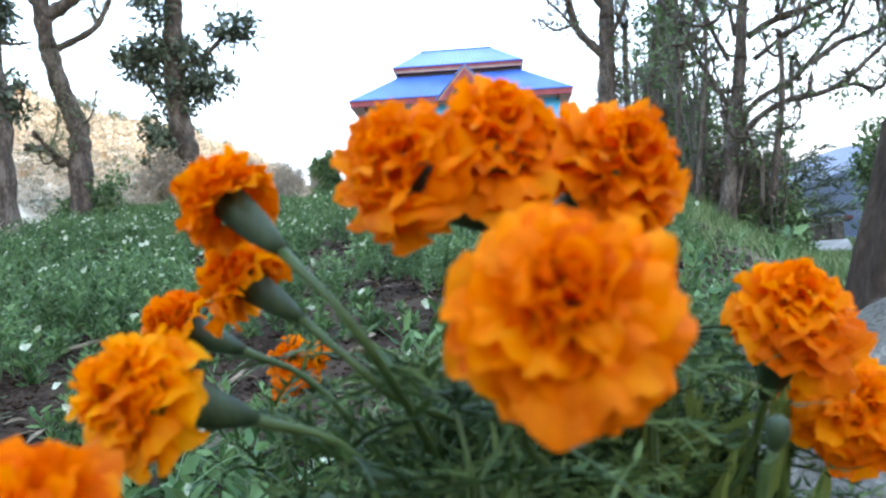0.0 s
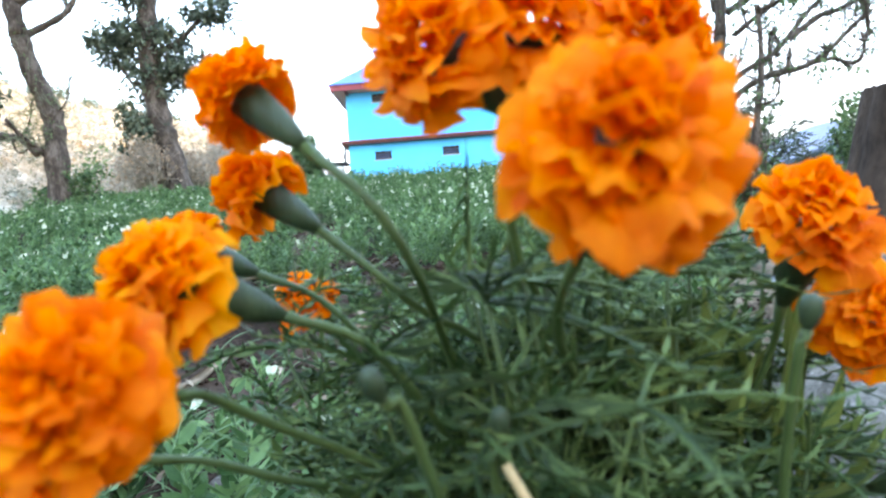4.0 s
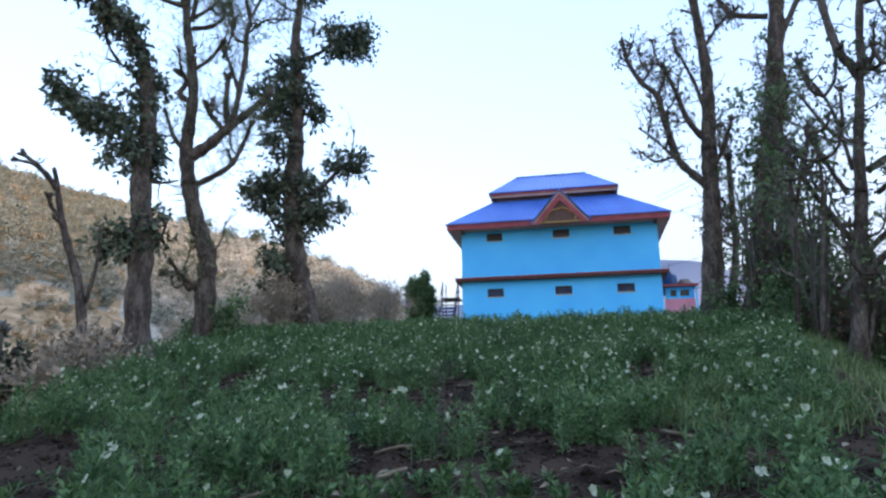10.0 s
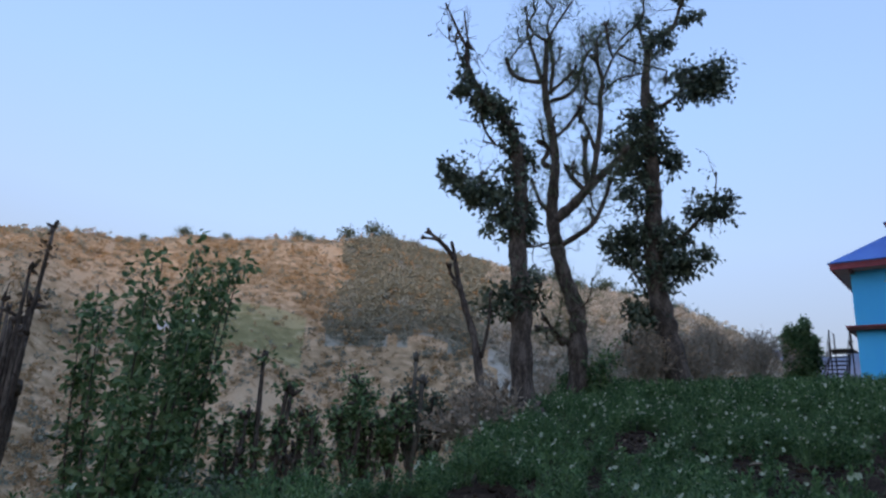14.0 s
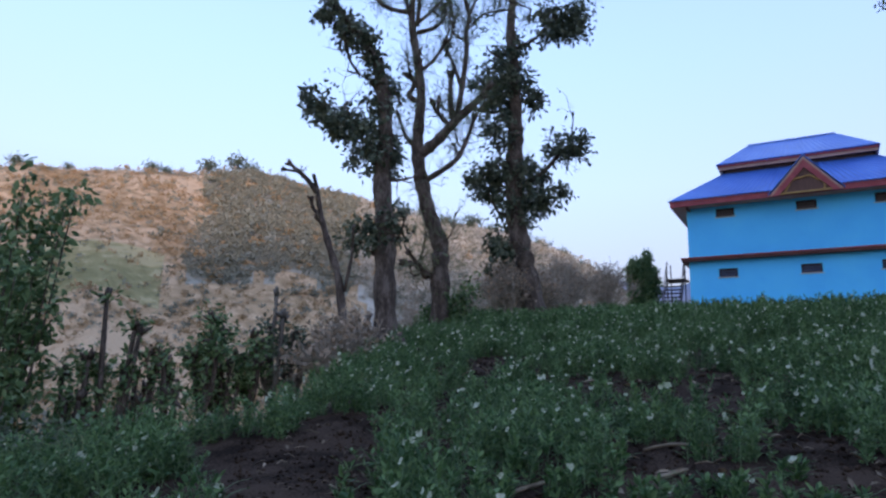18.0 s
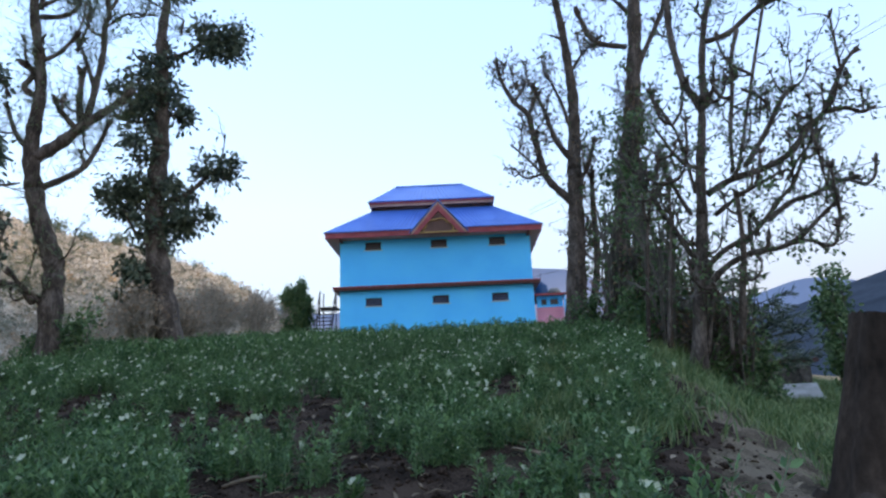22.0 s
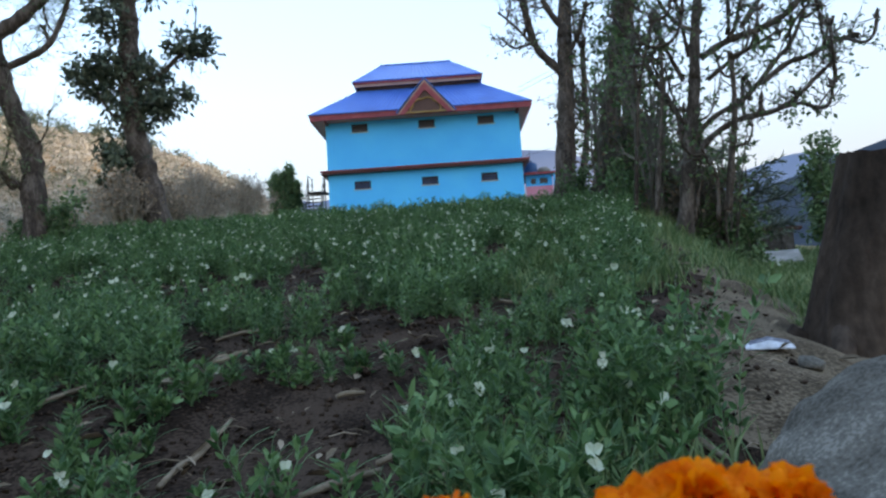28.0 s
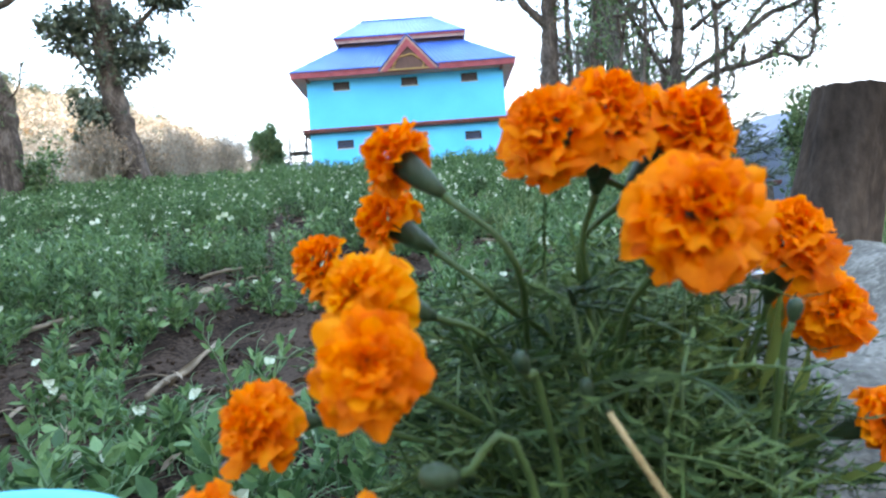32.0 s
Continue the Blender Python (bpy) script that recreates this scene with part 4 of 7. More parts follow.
tree_T2 = dict(
    # T2
    at=(-7.09, 11.1, 2.21), yaw=30.8,
    limbs=(
        (0.196, 0.150, (0.00, -0.04), (-0.03, 0.86), (-0.05, 1.44), (-0.16, 1.79), (-0.34, 2.27), (-0.50, 2.89)),
        (0.150, 0.052, (-0.50, 2.89), (-0.61, 3.53), (-0.61, 4.07), (-0.58, 4.90), (-0.66, 5.60), (-0.84, 6.64), (-0.85, 7.41), (-0.84, 8.05)),
        (0.087, 0.035, (-0.57, 3.47), (-0.20, 3.82), (0.15, 4.25), (0.63, 4.76), (0.87, 5.05)),
        (0.052, 0.035, (0.15, 4.25), (0.06, 4.79), (0.06, 5.50)),
        (0.046, 0.029, (0.21, 4.32), (0.30, 5.09), (0.38, 5.95), (0.36, 6.47), (0.41, 6.85), (0.25, 7.46)),
        (0.035, 0.023, (0.30, 5.09), (0.11, 5.79), (-0.10, 6.45)),
        (0.035, 0.029, (0.03, 4.21), (-0.24, 4.53), (-0.30, 4.66)),
        (0.046, 0.023, (-0.46, 2.89), (-0.09, 3.11), (0.26, 3.39), (0.48, 3.93), (0.59, 4.28)),
        (0.023, 0.017, (0.26, 3.39), (0.18, 3.71)),
        (0.046, 0.035, (-0.63, 4.75), (-0.84, 4.91), (-0.73, 5.24), (-0.86, 5.45)),
        (0.035, 0.029, (-0.78, 6.94), (-1.33, 7.04), (-1.62, 7.25), (-1.72, 7.53)),
        (0.035, 0.017, (-0.72, 6.46), (-0.37, 6.63), (-0.13, 6.98), (-0.12, 7.36)),
        (0.029, 0.017, (-0.71, 6.72), (-0.39, 6.99), (-0.17, 7.21)),
        (0.035, 0.023, (-0.82, 6.64), (-1.04, 7.40), (-1.21, 7.95)),
        (0.035, 0.023, (-0.73, 6.64), (-0.69, 7.42), (-0.76, 8.05)),
        (0.040, 0.023, (-0.60, 3.60), (-0.89, 3.98), (-1.09, 4.59)),
        (0.029, 0.023, (-0.65, 5.46), (-0.32, 5.74), (-0.08, 6.08)),
        (0.035, 0.023, (0.00, 0.29), (-0.24, 0.84), (-0.46, 1.00), (-0.68, 1.27)),
        (0.052, 0.035, (-0.29, 0.78), (-0.54, 1.07), (-0.78, 1.12)),
        (0.023, 0.012, (-0.84, 8.05), (-0.56, 8.55), (-0.24, 8.98)),
        (0.023, 0.012, (-0.76, 8.02), (-0.83, 8.45), (-0.65, 8.88)),
        (0.023, 0.012, (-0.12, 7.36), (0.15, 8.06), (0.60, 8.47)),
        (0.023, 0.012, (0.41, 6.85), (0.70, 7.64), (1.09, 8.10)),
        (0.023, 0.012, (0.25, 7.46), (0.32, 8.18), (0.67, 8.60)),
        (0.023, 0.012, (-1.21, 7.95), (-1.28, 8.43), (-1.07, 8.82)),
        (0.023, 0.012, (-0.08, 6.08), (0.07, 6.99), (-0.02, 7.92), (-0.10, 8.90)),
        (0.017, 0.012, (0.70, 7.64), (1.11, 7.50), (1.83, 7.41)),
        (0.017, 0.012, (0.36, 6.47), (0.73, 7.02), (1.31, 7.28)),
        (0.017, 0.012, (-1.72, 7.53), (-1.54, 7.85), (-1.29, 8.19)),
        (0.017, 0.012, (0.76, 7.96), (1.15, 8.38), (1.28, 8.46)),
    ),
    clumps=((0.61, 6.78, 0.24), (0.81, 6.64, 0.15), (-0.85, 7.80, 0.17), (0.14, 0.30, 0.22), (0.36, 0.43, 0.17), (0.10, 0.07, 0.17), (-0.95, 5.52, 0.12), (0.45, 4.54, 0.10), ),
)
tree_T3 = dict(
    # T3
    at=(-6.24, 14.09, 2.75), yaw=22.4,
    limbs=(
        (0.271, 0.190, (0.03, -0.07), (-0.23, 0.72), (-0.37, 1.38), (-0.53, 2.21), (-0.55, 3.37), (-0.53, 4.29)),
        (0.190, 0.081, (-0.53, 4.29), (-0.56, 5.39), (-0.63, 6.55), (-0.68, 7.59), (-0.63, 8.48), (-0.58, 9.03)),
        (0.061, 0.034, (-0.58, 8.99), (-0.00, 9.46), (0.22, 10.10), (0.38, 10.57)),
        (0.047, 0.027, (-0.64, 8.81), (-0.78, 9.51), (-0.82, 9.89)),
        (0.061, 0.034, (-0.64, 6.89), (-0.12, 7.05), (0.46, 7.45)),
        (0.075, 0.041, (-0.54, 2.79), (0.07, 3.06), (0.47, 3.42), (0.74, 3.62)),
        (0.054, 0.027, (-0.59, 2.14), (-0.93, 2.20), (-1.23, 2.77)),
        (0.041, 0.027, (-0.71, 6.72), (-1.08, 6.82), (-1.32, 7.17)),
        (0.041, 0.027, (-0.65, 4.36), (-0.88, 4.91), (-1.03, 5.23)),
        (0.041, 0.027, (-0.60, 5.23), (-0.24, 5.31), (0.04, 5.47)),
        (0.047, 0.027, (-0.44, 1.24), (-0.77, 1.36), (-0.95, 1.63)),
    ),
    clumps=((0.38, 10.63, 0.26), (0.17, 10.45, 0.16), (0.61, 10.69, 0.17), (0.53, 7.62, 0.40), (0.90, 7.52, 0.34), (0.75, 7.19, 0.31), (1.11, 7.26, 0.20), (0.46, 7.28, 0.26), (0.17, 7.12, 0.17), (-0.15, 9.47, 0.23), (0.30, 9.68, 0.20), (0.61, 9.79, 0.14), (-0.78, 9.75, 0.17), (-0.46, 9.06, 0.28), (-0.07, 9.00, 0.17), (-0.71, 6.72, 0.28), (-0.42, 6.97, 0.23), (-1.13, 6.06, 0.34), (-1.49, 5.73, 0.23), (-0.61, 5.88, 0.37), (-0.24, 5.55, 0.28), (0.04, 5.31, 0.23), (-1.11, 5.40, 0.31), (-0.81, 5.07, 0.31), (-1.32, 5.07, 0.17), (0.74, 3.69, 0.34), (0.40, 3.51, 0.23), (1.01, 3.70, 0.20), (-1.07, 4.28, 0.26), (-0.85, 3.97, 0.23), (-1.22, 4.36, 0.17), (-1.31, 3.06, 0.34), (-1.58, 2.76, 0.20), (-1.73, 3.05, 0.14), (-0.76, 3.22, 0.34), (-1.04, 3.29, 0.26), (-0.33, 2.79, 0.40), (0.21, 2.59, 0.34), (0.54, 2.67, 0.20), (-0.60, 2.35, 0.34), (-0.06, 2.44, 0.31), (-1.02, 2.63, 0.26), (-0.91, 1.50, 0.28), (-0.70, 1.16, 0.28), (-1.04, 1.35, 0.20), (-0.69, 0.83, 0.20), (-0.39, 2.00, 0.23), (-0.21, 3.23, 0.23), (0.20, 2.95, 0.20), ),
)
tree_SAP = dict(
    # SAP
    at=(-6.86, 7.99, 1.38), yaw=38.4,
    limbs=(
        (0.074, 0.028, (0.01, -0.04), (-0.25, 0.99), (-0.46, 1.62), (-0.61, 2.08), (-0.72, 2.57), (-0.79, 2.81)),
        (0.032, 0.018, (-0.71, 2.50), (-0.93, 2.75), (-1.18, 2.94)),
        (0.023, 0.014, (-0.16, 0.86), (-0.07, 1.47), (-0.08, 1.85)),
        (0.041, 0.018, (-0.01, 0.13), (0.19, 0.28), (0.26, 0.46)),
        (0.023, 0.018, (-0.61, 2.08), (-0.75, 2.22), (-0.79, 2.36)),
        (0.018, 0.014, (-0.56, 1.94), (-0.70, 2.07)),
        (0.018, 0.014, (-0.93, 2.73), (-1.05, 2.81), (-1.25, 2.81)),
    ),
    clumps=((-0.10, 1.75, 0.08), (-0.04, 1.47, 0.06), ),
)
tree_R1 = dict(
    # R1
    at=(2.72, 14.61, 2.79), yaw=-10.1,
    limbs=(
        (0.236, 0.171, (-0.02, -0.15), (0.13, 1.11), (0.19, 1.88), (0.26, 2.69), (0.29, 3.54)),
        (0.164, 0.066, (0.29, 3.54), (0.37, 4.43), (0.42, 5.37), (0.39, 6.03), (0.30, 7.26), (0.18, 8.19), (0.17, 8.77)),
        (0.039, 0.026, (0.21, 8.66), (-0.16, 9.42), (-0.22, 9.84)),
        (0.059, 0.033, (0.23, 8.64), (0.59, 8.98), (1.25, 9.74), (1.71, 10.15)),
        (0.053, 0.039, (0.17, 8.73), (0.28, 9.73), (0.72, 10.68), (0.77, 11.75), (0.74, 12.21)),
        (0.092, 0.039, (0.26, 2.66), (-0.03, 3.00), (-0.38, 3.48), (-0.60, 4.56), (-0.70, 5.05), (-1.02, 5.42), (-1.27, 5.96), (-1.35, 6.39)),
        (0.053, 0.033, (-0.70, 4.97), (-0.50, 5.51), (-0.53, 5.92)),
        (0.039, 0.026, (-1.00, 5.38), (-0.77, 5.79), (-0.73, 6.12)),
        (0.033, 0.020, (-0.39, 3.41), (-0.75, 3.90), (-1.13, 4.30)),
        (0.033, 0.020, (-0.44, 3.52), (-0.86, 3.47), (-1.12, 3.72)),
        (0.072, 0.033, (0.30, 3.76), (-0.07, 4.33), (-0.27, 4.99), (-0.48, 5.67)),
        (0.053, 0.026, (0.36, 4.40), (0.12, 5.25), (-0.11, 5.77)),
        (0.039, 0.026, (0.42, 6.02), (0.79, 6.47), (1.19, 6.66)),
        (0.033, 0.020, (0.18, 8.19), (-0.08, 8.34), (-0.16, 8.60)),
        (0.033, 0.020, (0.27, 6.91), (0.07, 7.03)),
        (0.079, 0.053, (0.37, -0.07), (0.62, 1.32), (0.65, 2.37), (0.69, 3.49)),
        (0.066, 0.033, (0.21, 2.98), (0.58, 3.50), (0.80, 4.06)),
    ),
    clumps=((0.75, 4.68, 0.22), (0.98, 4.34, 0.19), (0.67, 4.08, 0.22), (0.91, 3.46, 0.19), (0.50, 2.94, 0.17), (1.05, 4.80, 0.17), (0.34, 1.87, 0.19), (0.42, 1.08, 0.19), (0.27, 0.48, 0.22), ),
)
tree_R2 = dict(
    # R2
    at=(3.64, 14.72, 2.68), yaw=-13.4,
    limbs=(
        (0.245, 0.195, (-0.06, -0.19), (0.29, 1.69), (0.54, 3.02), (0.81, 4.45), (0.97, 5.53)),
        (0.190, 0.120, (0.97, 5.53), (1.16, 6.84), (1.31, 8.44), (1.38, 9.59), (1.69, 11.17), (1.98, 12.42)),
        (0.134, 0.047, (1.98, 12.42), (2.29, 13.26), (2.61, 14.63), (3.04, 16.58)),
        (0.100, 0.040, (1.38, 9.75), (0.87, 10.65), (0.34, 11.55), (-0.24, 12.39), (-0.89, 12.93), (-1.54, 13.72), (-2.41, 14.61), (-2.74, 15.37)),
        (0.060, 0.027, (-0.16, 12.36), (-0.66, 13.45), (-1.32, 14.15), (-2.03, 14.62), (-2.95, 15.17)),
        (0.040, 0.020, (-0.65, 13.55), (-0.91, 14.52), (-1.23, 15.14)),
        (0.033, 0.020, (-0.09, 12.53), (0.43, 12.89), (0.82, 13.24)),
        (0.094, 0.047, (1.43, 10.56), (1.24, 11.96), (1.01, 12.71), (0.72, 13.76), (0.76, 14.74)),
        (0.060, 0.033, (1.76, 11.59), (1.73, 12.73), (1.68, 13.70)),
        (0.074, 0.033, (2.05, 12.36), (2.57, 12.94), (2.85, 13.56), (3.18, 14.43)),
        (0.067, 0.060, (0.98, 6.87), (0.34, 7.09), (0.09, 7.41), (-0.13, 8.10)),
        (0.047, 0.033, (1.22, 7.68), (0.71, 8.48), (0.22, 8.89)),
        (0.067, 0.033, (1.16, 6.24), (1.60, 7.10), (1.98, 7.91), (2.32, 9.36), (2.53, 11.37), (2.69, 12.67), (2.97, 13.28)),
        (0.027, 0.020, (-0.68, 12.44), (-1.52, 11.95), (-2.07, 11.76), (-2.59, 12.01)),
        (0.033, 0.020, (2.62, 11.24), (3.15, 11.63), (3.51, 11.85)),
        (0.040, 0.020, (2.16, 13.30), (1.99, 14.58), (1.80, 15.68)),
        (0.094, 0.054, (0.38, -0.06), (0.62, 1.65), (0.80, 2.98), (0.93, 4.13)),
        (0.040, 0.020, (1.15, 5.33), (1.11, 4.71), (0.77, 3.56)),
    ),
    clumps=((0.86, 4.91, 0.34), (0.99, 4.42, 0.31), (0.47, 4.20, 0.31), (0.50, 3.60, 0.37), (0.81, 3.41, 0.31), (0.24, 3.20, 0.28), (0.52, 2.88, 0.31), (0.30, 2.36, 0.25), (0.13, 2.52, 0.23), (0.70, 2.44, 0.25), (0.57, 4.80, 0.23), (1.04, 5.52, 0.20), (0.77, 6.06, 0.14), (0.55, 3.89, 0.34), (0.67, 3.00, 0.28), (0.50, 1.66, 0.23), (0.06, 0.94, 0.23), (1.19, 6.83, 0.20), (1.19, 7.72, 0.17), (0.78, 2.16, 0.17), ),
)
tree_R3 = dict(
    # R3
    at=(3.77, 10.21, 1.77), yaw=-19.5,
    limbs=(
        (0.110, 0.090, (-0.04, -0.23), (0.16, 0.77), (0.27, 1.46), (0.35, 2.01)),
        (0.090, 0.055, (0.35, 2.01), (0.42, 2.78), (0.55, 3.59), (0.59, 4.02)),
        (0.072, 0.036, (0.59, 4.02), (0.41, 4.29), (0.31, 4.78), (0.25, 5.53), (0.33, 6.42), (0.56, 6.89), (0.89, 7.20), (1.29, 7.56)),
        (0.043, 0.014, (1.29, 7.56), (1.76, 7.76), (2.31, 7.84), (3.04, 8.29), (3.48, 8.79)),
        (0.029, 0.014, (1.27, 7.50), (1.47, 8.16), (1.74, 8.66), (2.31, 9.22)),
        (0.024, 0.014, (1.33, 7.48), (1.88, 7.35), (2.40, 7.38), (2.93, 7.46), (3.25, 7.55)),
        (0.024, 0.010, (1.50, 8.07), (1.98, 8.26), (2.41, 8.70), (2.84, 9.15)),
        (0.019, 0.010, (2.51, 7.84), (3.01, 7.79), (3.25, 7.91)),
        (0.019, 0.010, (1.87, 7.31), (2.40, 6.96), (2.89, 6.93)),
        (0.063, 0.039, (0.64, 3.99), (0.69, 4.69), (0.86, 5.61), (1.10, 6.18), (1.48, 6.73), (1.96, 7.25), (2.21, 7.45)),
        (0.039, 0.029, (1.28, 6.31), (1.65, 6.57), (2.05, 6.54), (2.14, 6.64)),
        (0.029, 0.024, (2.20, 7.38), (2.08, 6.67)),
        (0.048, 0.039, (0.78, 5.12), (1.19, 5.21), (1.67, 5.57), (2.10, 5.75), (2.28, 6.08), (2.65, 6.41)),
        (0.039, 0.029, (1.32, 5.24), (1.15, 4.68), (1.09, 4.13), (0.95, 3.29), (0.90, 2.69)),
        (0.034, 0.024, (0.87, 2.55), (0.97, 2.68), (1.09, 3.06), (1.36, 4.07), (1.72, 5.37), (2.05, 6.54)),
        (0.060, 0.034, (0.47, 2.35), (0.87, 2.55), (1.33, 2.66), (1.77, 2.87), (2.09, 3.26), (2.37, 3.51), (2.63, 3.98), (2.83, 4.36), (3.03, 4.59)),
        (0.043, 0.024, (2.37, 3.51), (2.68, 3.54), (2.90, 3.44), (3.07, 3.50)),
        (0.048, 0.039, (1.08, 2.69), (1.49, 3.29), (1.81, 3.85), (2.00, 4.08)),
        (0.050, 0.028, (0.19, 1.03), (0.60, 1.40), (1.08, 1.66), (1.55, 2.19), (1.78, 2.43), (2.05, 2.96)),
        (0.048, 0.034, (1.30, 1.84), (1.70, 2.11), (2.01, 2.20), (2.35, 2.37), (2.70, 2.49)),
        (0.053, 0.029, (0.14, 0.69), (0.57, 1.11), (0.99, 1.30), (1.41, 1.34), (1.74, 1.51), (2.00, 1.74), (2.27, 1.97)),
        (0.034, 0.024, (1.50, 1.37), (1.83, 1.41), (2.00, 1.30)),
        (0.014, 0.010, (2.03, 4.07), (2.05, 4.80)),
        (0.014, 0.010, (2.00, 1.30), (2.37, 1.77)),
        (0.014, 0.010, (2.14, 1.94), (2.20, 2.45), (2.29, 3.22)),
        (0.043, 0.019, (0.51, 2.76), (0.13, 2.94), (-0.23, 3.54)),
        (0.039, 0.019, (0.18, 2.04), (-0.09, 2.77), (-0.27, 3.33)),
        (0.034, 0.019, (0.30, 2.40), (0.14, 3.46), (-0.20, 4.20)),
        (0.048, 0.029, (0.15, 1.30), (-0.22, 2.10), (-0.62, 2.98), (-0.84, 3.45)),
        (0.043, 0.024, (-0.40, -0.08), (-0.26, 1.00), (-0.13, 2.08), (-0.11, 2.88)),
        (0.039, 0.024, (0.15, -0.21), (0.31, 0.58), (0.36, 1.27)),
        (0.034, 0.019, (0.50, -0.24), (0.53, 0.39), (0.42, 0.61), (0.34, 0.83)),
        (0.039, 0.024, (-0.71, 0.03), (-0.60, 1.04), (-0.48, 1.95), (-0.20, 2.90)),
        (0.067, 0.034, (0.65, -0.10), (0.76, 0.70), (0.85, 1.38), (0.85, 2.11)),
        (0.029, 0.019, (1.23, 4.10), (1.53, 3.81), (1.54, 3.48)),
        (0.029, 0.014, (1.73, 2.54), (1.95, 2.89), (2.19, 3.14)),
        (0.043, 0.024, (0.54, 1.98), (0.98, 2.28), (1.57, 2.57)),
    ),
    clumps=((1.63, 1.27, 0.16), (1.25, 2.33, 0.12), (1.44, 2.40, 0.10), (-0.24, 1.53, 0.14), (-0.44, 2.94, 0.10), (0.69, 2.14, 0.09), (2.79, 3.62, 0.08), (1.95, 4.04, 0.07), ),
)
def settle(spec, z_from, z_to):
    """The same tree with its heights eased from one scale to another."""
    up = lambda z: float(np.interp(z, z_from, z_to))
    return dict(spec, limbs=tuple((r0, r1, *((a, up(z) if z > 0 else z) for a, z in pts)) for r0, r1, *pts in spec["limbs"]), clumps=tuple((a, up(z), r) for a, z, r in spec["clumps"]))


tree_T2 = settle(tree_T2, (0, 3.4, 9.2), (0, 3.36, 8.75))
tree_T3 = settle(tree_T3, (0, 3.6, 7.5, 10.7), (0, 3.78, 7.2, 10.05))
build_tree(tree_T1, "lopped tree with thick grey trunk and clumps of dark leaves", "tree", OAK_LEAF, 0.10, 380, BARK, 4, 0.12, knobs=0.5)
build_tree(tree_T2, "bare lopped tree with forked grey trunk and fine twigs", "tree", LIGHT_LEAF, 0.055, 200, BARK, 30, 0.22, twig_len=(0.18, 0.6), twig_r=0.007, twig_mat=TWIG_GREEN, knobs=0.9, thick=1.5)
build_tree(tree_T3, "tall dark-leaved oak with clumped foliage along a bare trunk", "tree", OAK_LEAF, 0.11, 420, BARK, 3, 0.16, knobs=0.4)
build_tree(tree_SAP, "thin dead leaning trunk with a forked top", "dead tree", LIGHT_LEAF, 0.07, 30, BARK, 0.5, name="dead_tree", thick=1.5, twig_len=(0.1, 0.3))
build_tree(tree_R1, "slender lopped tree with knobby upright branches beside the house", "tree", LIGHT_LEAF, 0.10, 130, BARK, 12, 0.26, twig_leaf_mat=DRY_LEAF, knobs=1.6, thick=1.1, twig_len=(0.15, 0.55))
build_tree(tree_R2, "tall tree with a vine-wrapped trunk and spreading bare branches", "tree", LIGHT_LEAF, 0.10, 200, BARK, 12, 0.30, twig_leaf_mat=DRY_LEAF, knobs=1.2, thick=1.05, twig_len=(0.15, 0.6))
build_tree(tree_R3, "many-stemmed lopped tree with knobby grey branches and few leaves", "tree", LIGHT_LEAF, 0.09, 110, BARK, 9, 0.28, knobs=1.5, thick=1.0, twig_len=(0.15, 0.5))


def build_bush(name, at_, w, h, leaf_mat, leaf, count, label, category="bush", stems=7, upright=0.5, parent_stem=TWIG, lean=0.0, group="", stem_r=1.0, cone=0.0):
    """A shrub: several stems fanning from the base, each with leaf tufts."""
    x, y = at_[:2]
    z = at_[2] if len(at_) > 2 else gz(x, y) - 0.04
    tr = thing(name, (x, y, z), label, category, group)
    lf = Soup()
    for k in range(stems):
        a = TREE_RNG.uniform(0, 2 * math.pi)
        rr = TREE_RNG.uniform(0.1, 0.5) * w
        hh = h * TREE_RNG.uniform(0.7, 1.0) * (1 - cone * rr / (0.5 * w))
        top = np.array([math.cos(a) * rr + lean * hh, math.sin(a) * rr, hh])
        mid = top * np.array([0.35, 0.35, 0.5]) + TREE_RNG.normal(0, 0.04, 3) * h
        sp = spline([(math.cos(a) * 0.05 * w, math.sin(a) * 0.05 * w, -0.05), mid, top], 4)
        s = Soup()
        s.tube(sp, np.linspace(0.022, 0.006, len(sp)) * h / 2.2 * stem_r, 5)
        part("stem", s.data(), parent_stem, tr)
        for j in range(2, len(sp)):
            for _ in range(2):
                c = sp[j] + TREE_RNG.normal(0, 0.10, 3) * w * (1.2 - upright)
                scatter_leaves(lf, c, 0.16 * w * (1.1 - 0.5 * j / len(sp)) + 0.05, max(2, count // (stems * 5)), leaf)
    if count:
        stuff(part("foliage", lf.data(), leaf_mat, tr))
    return tr


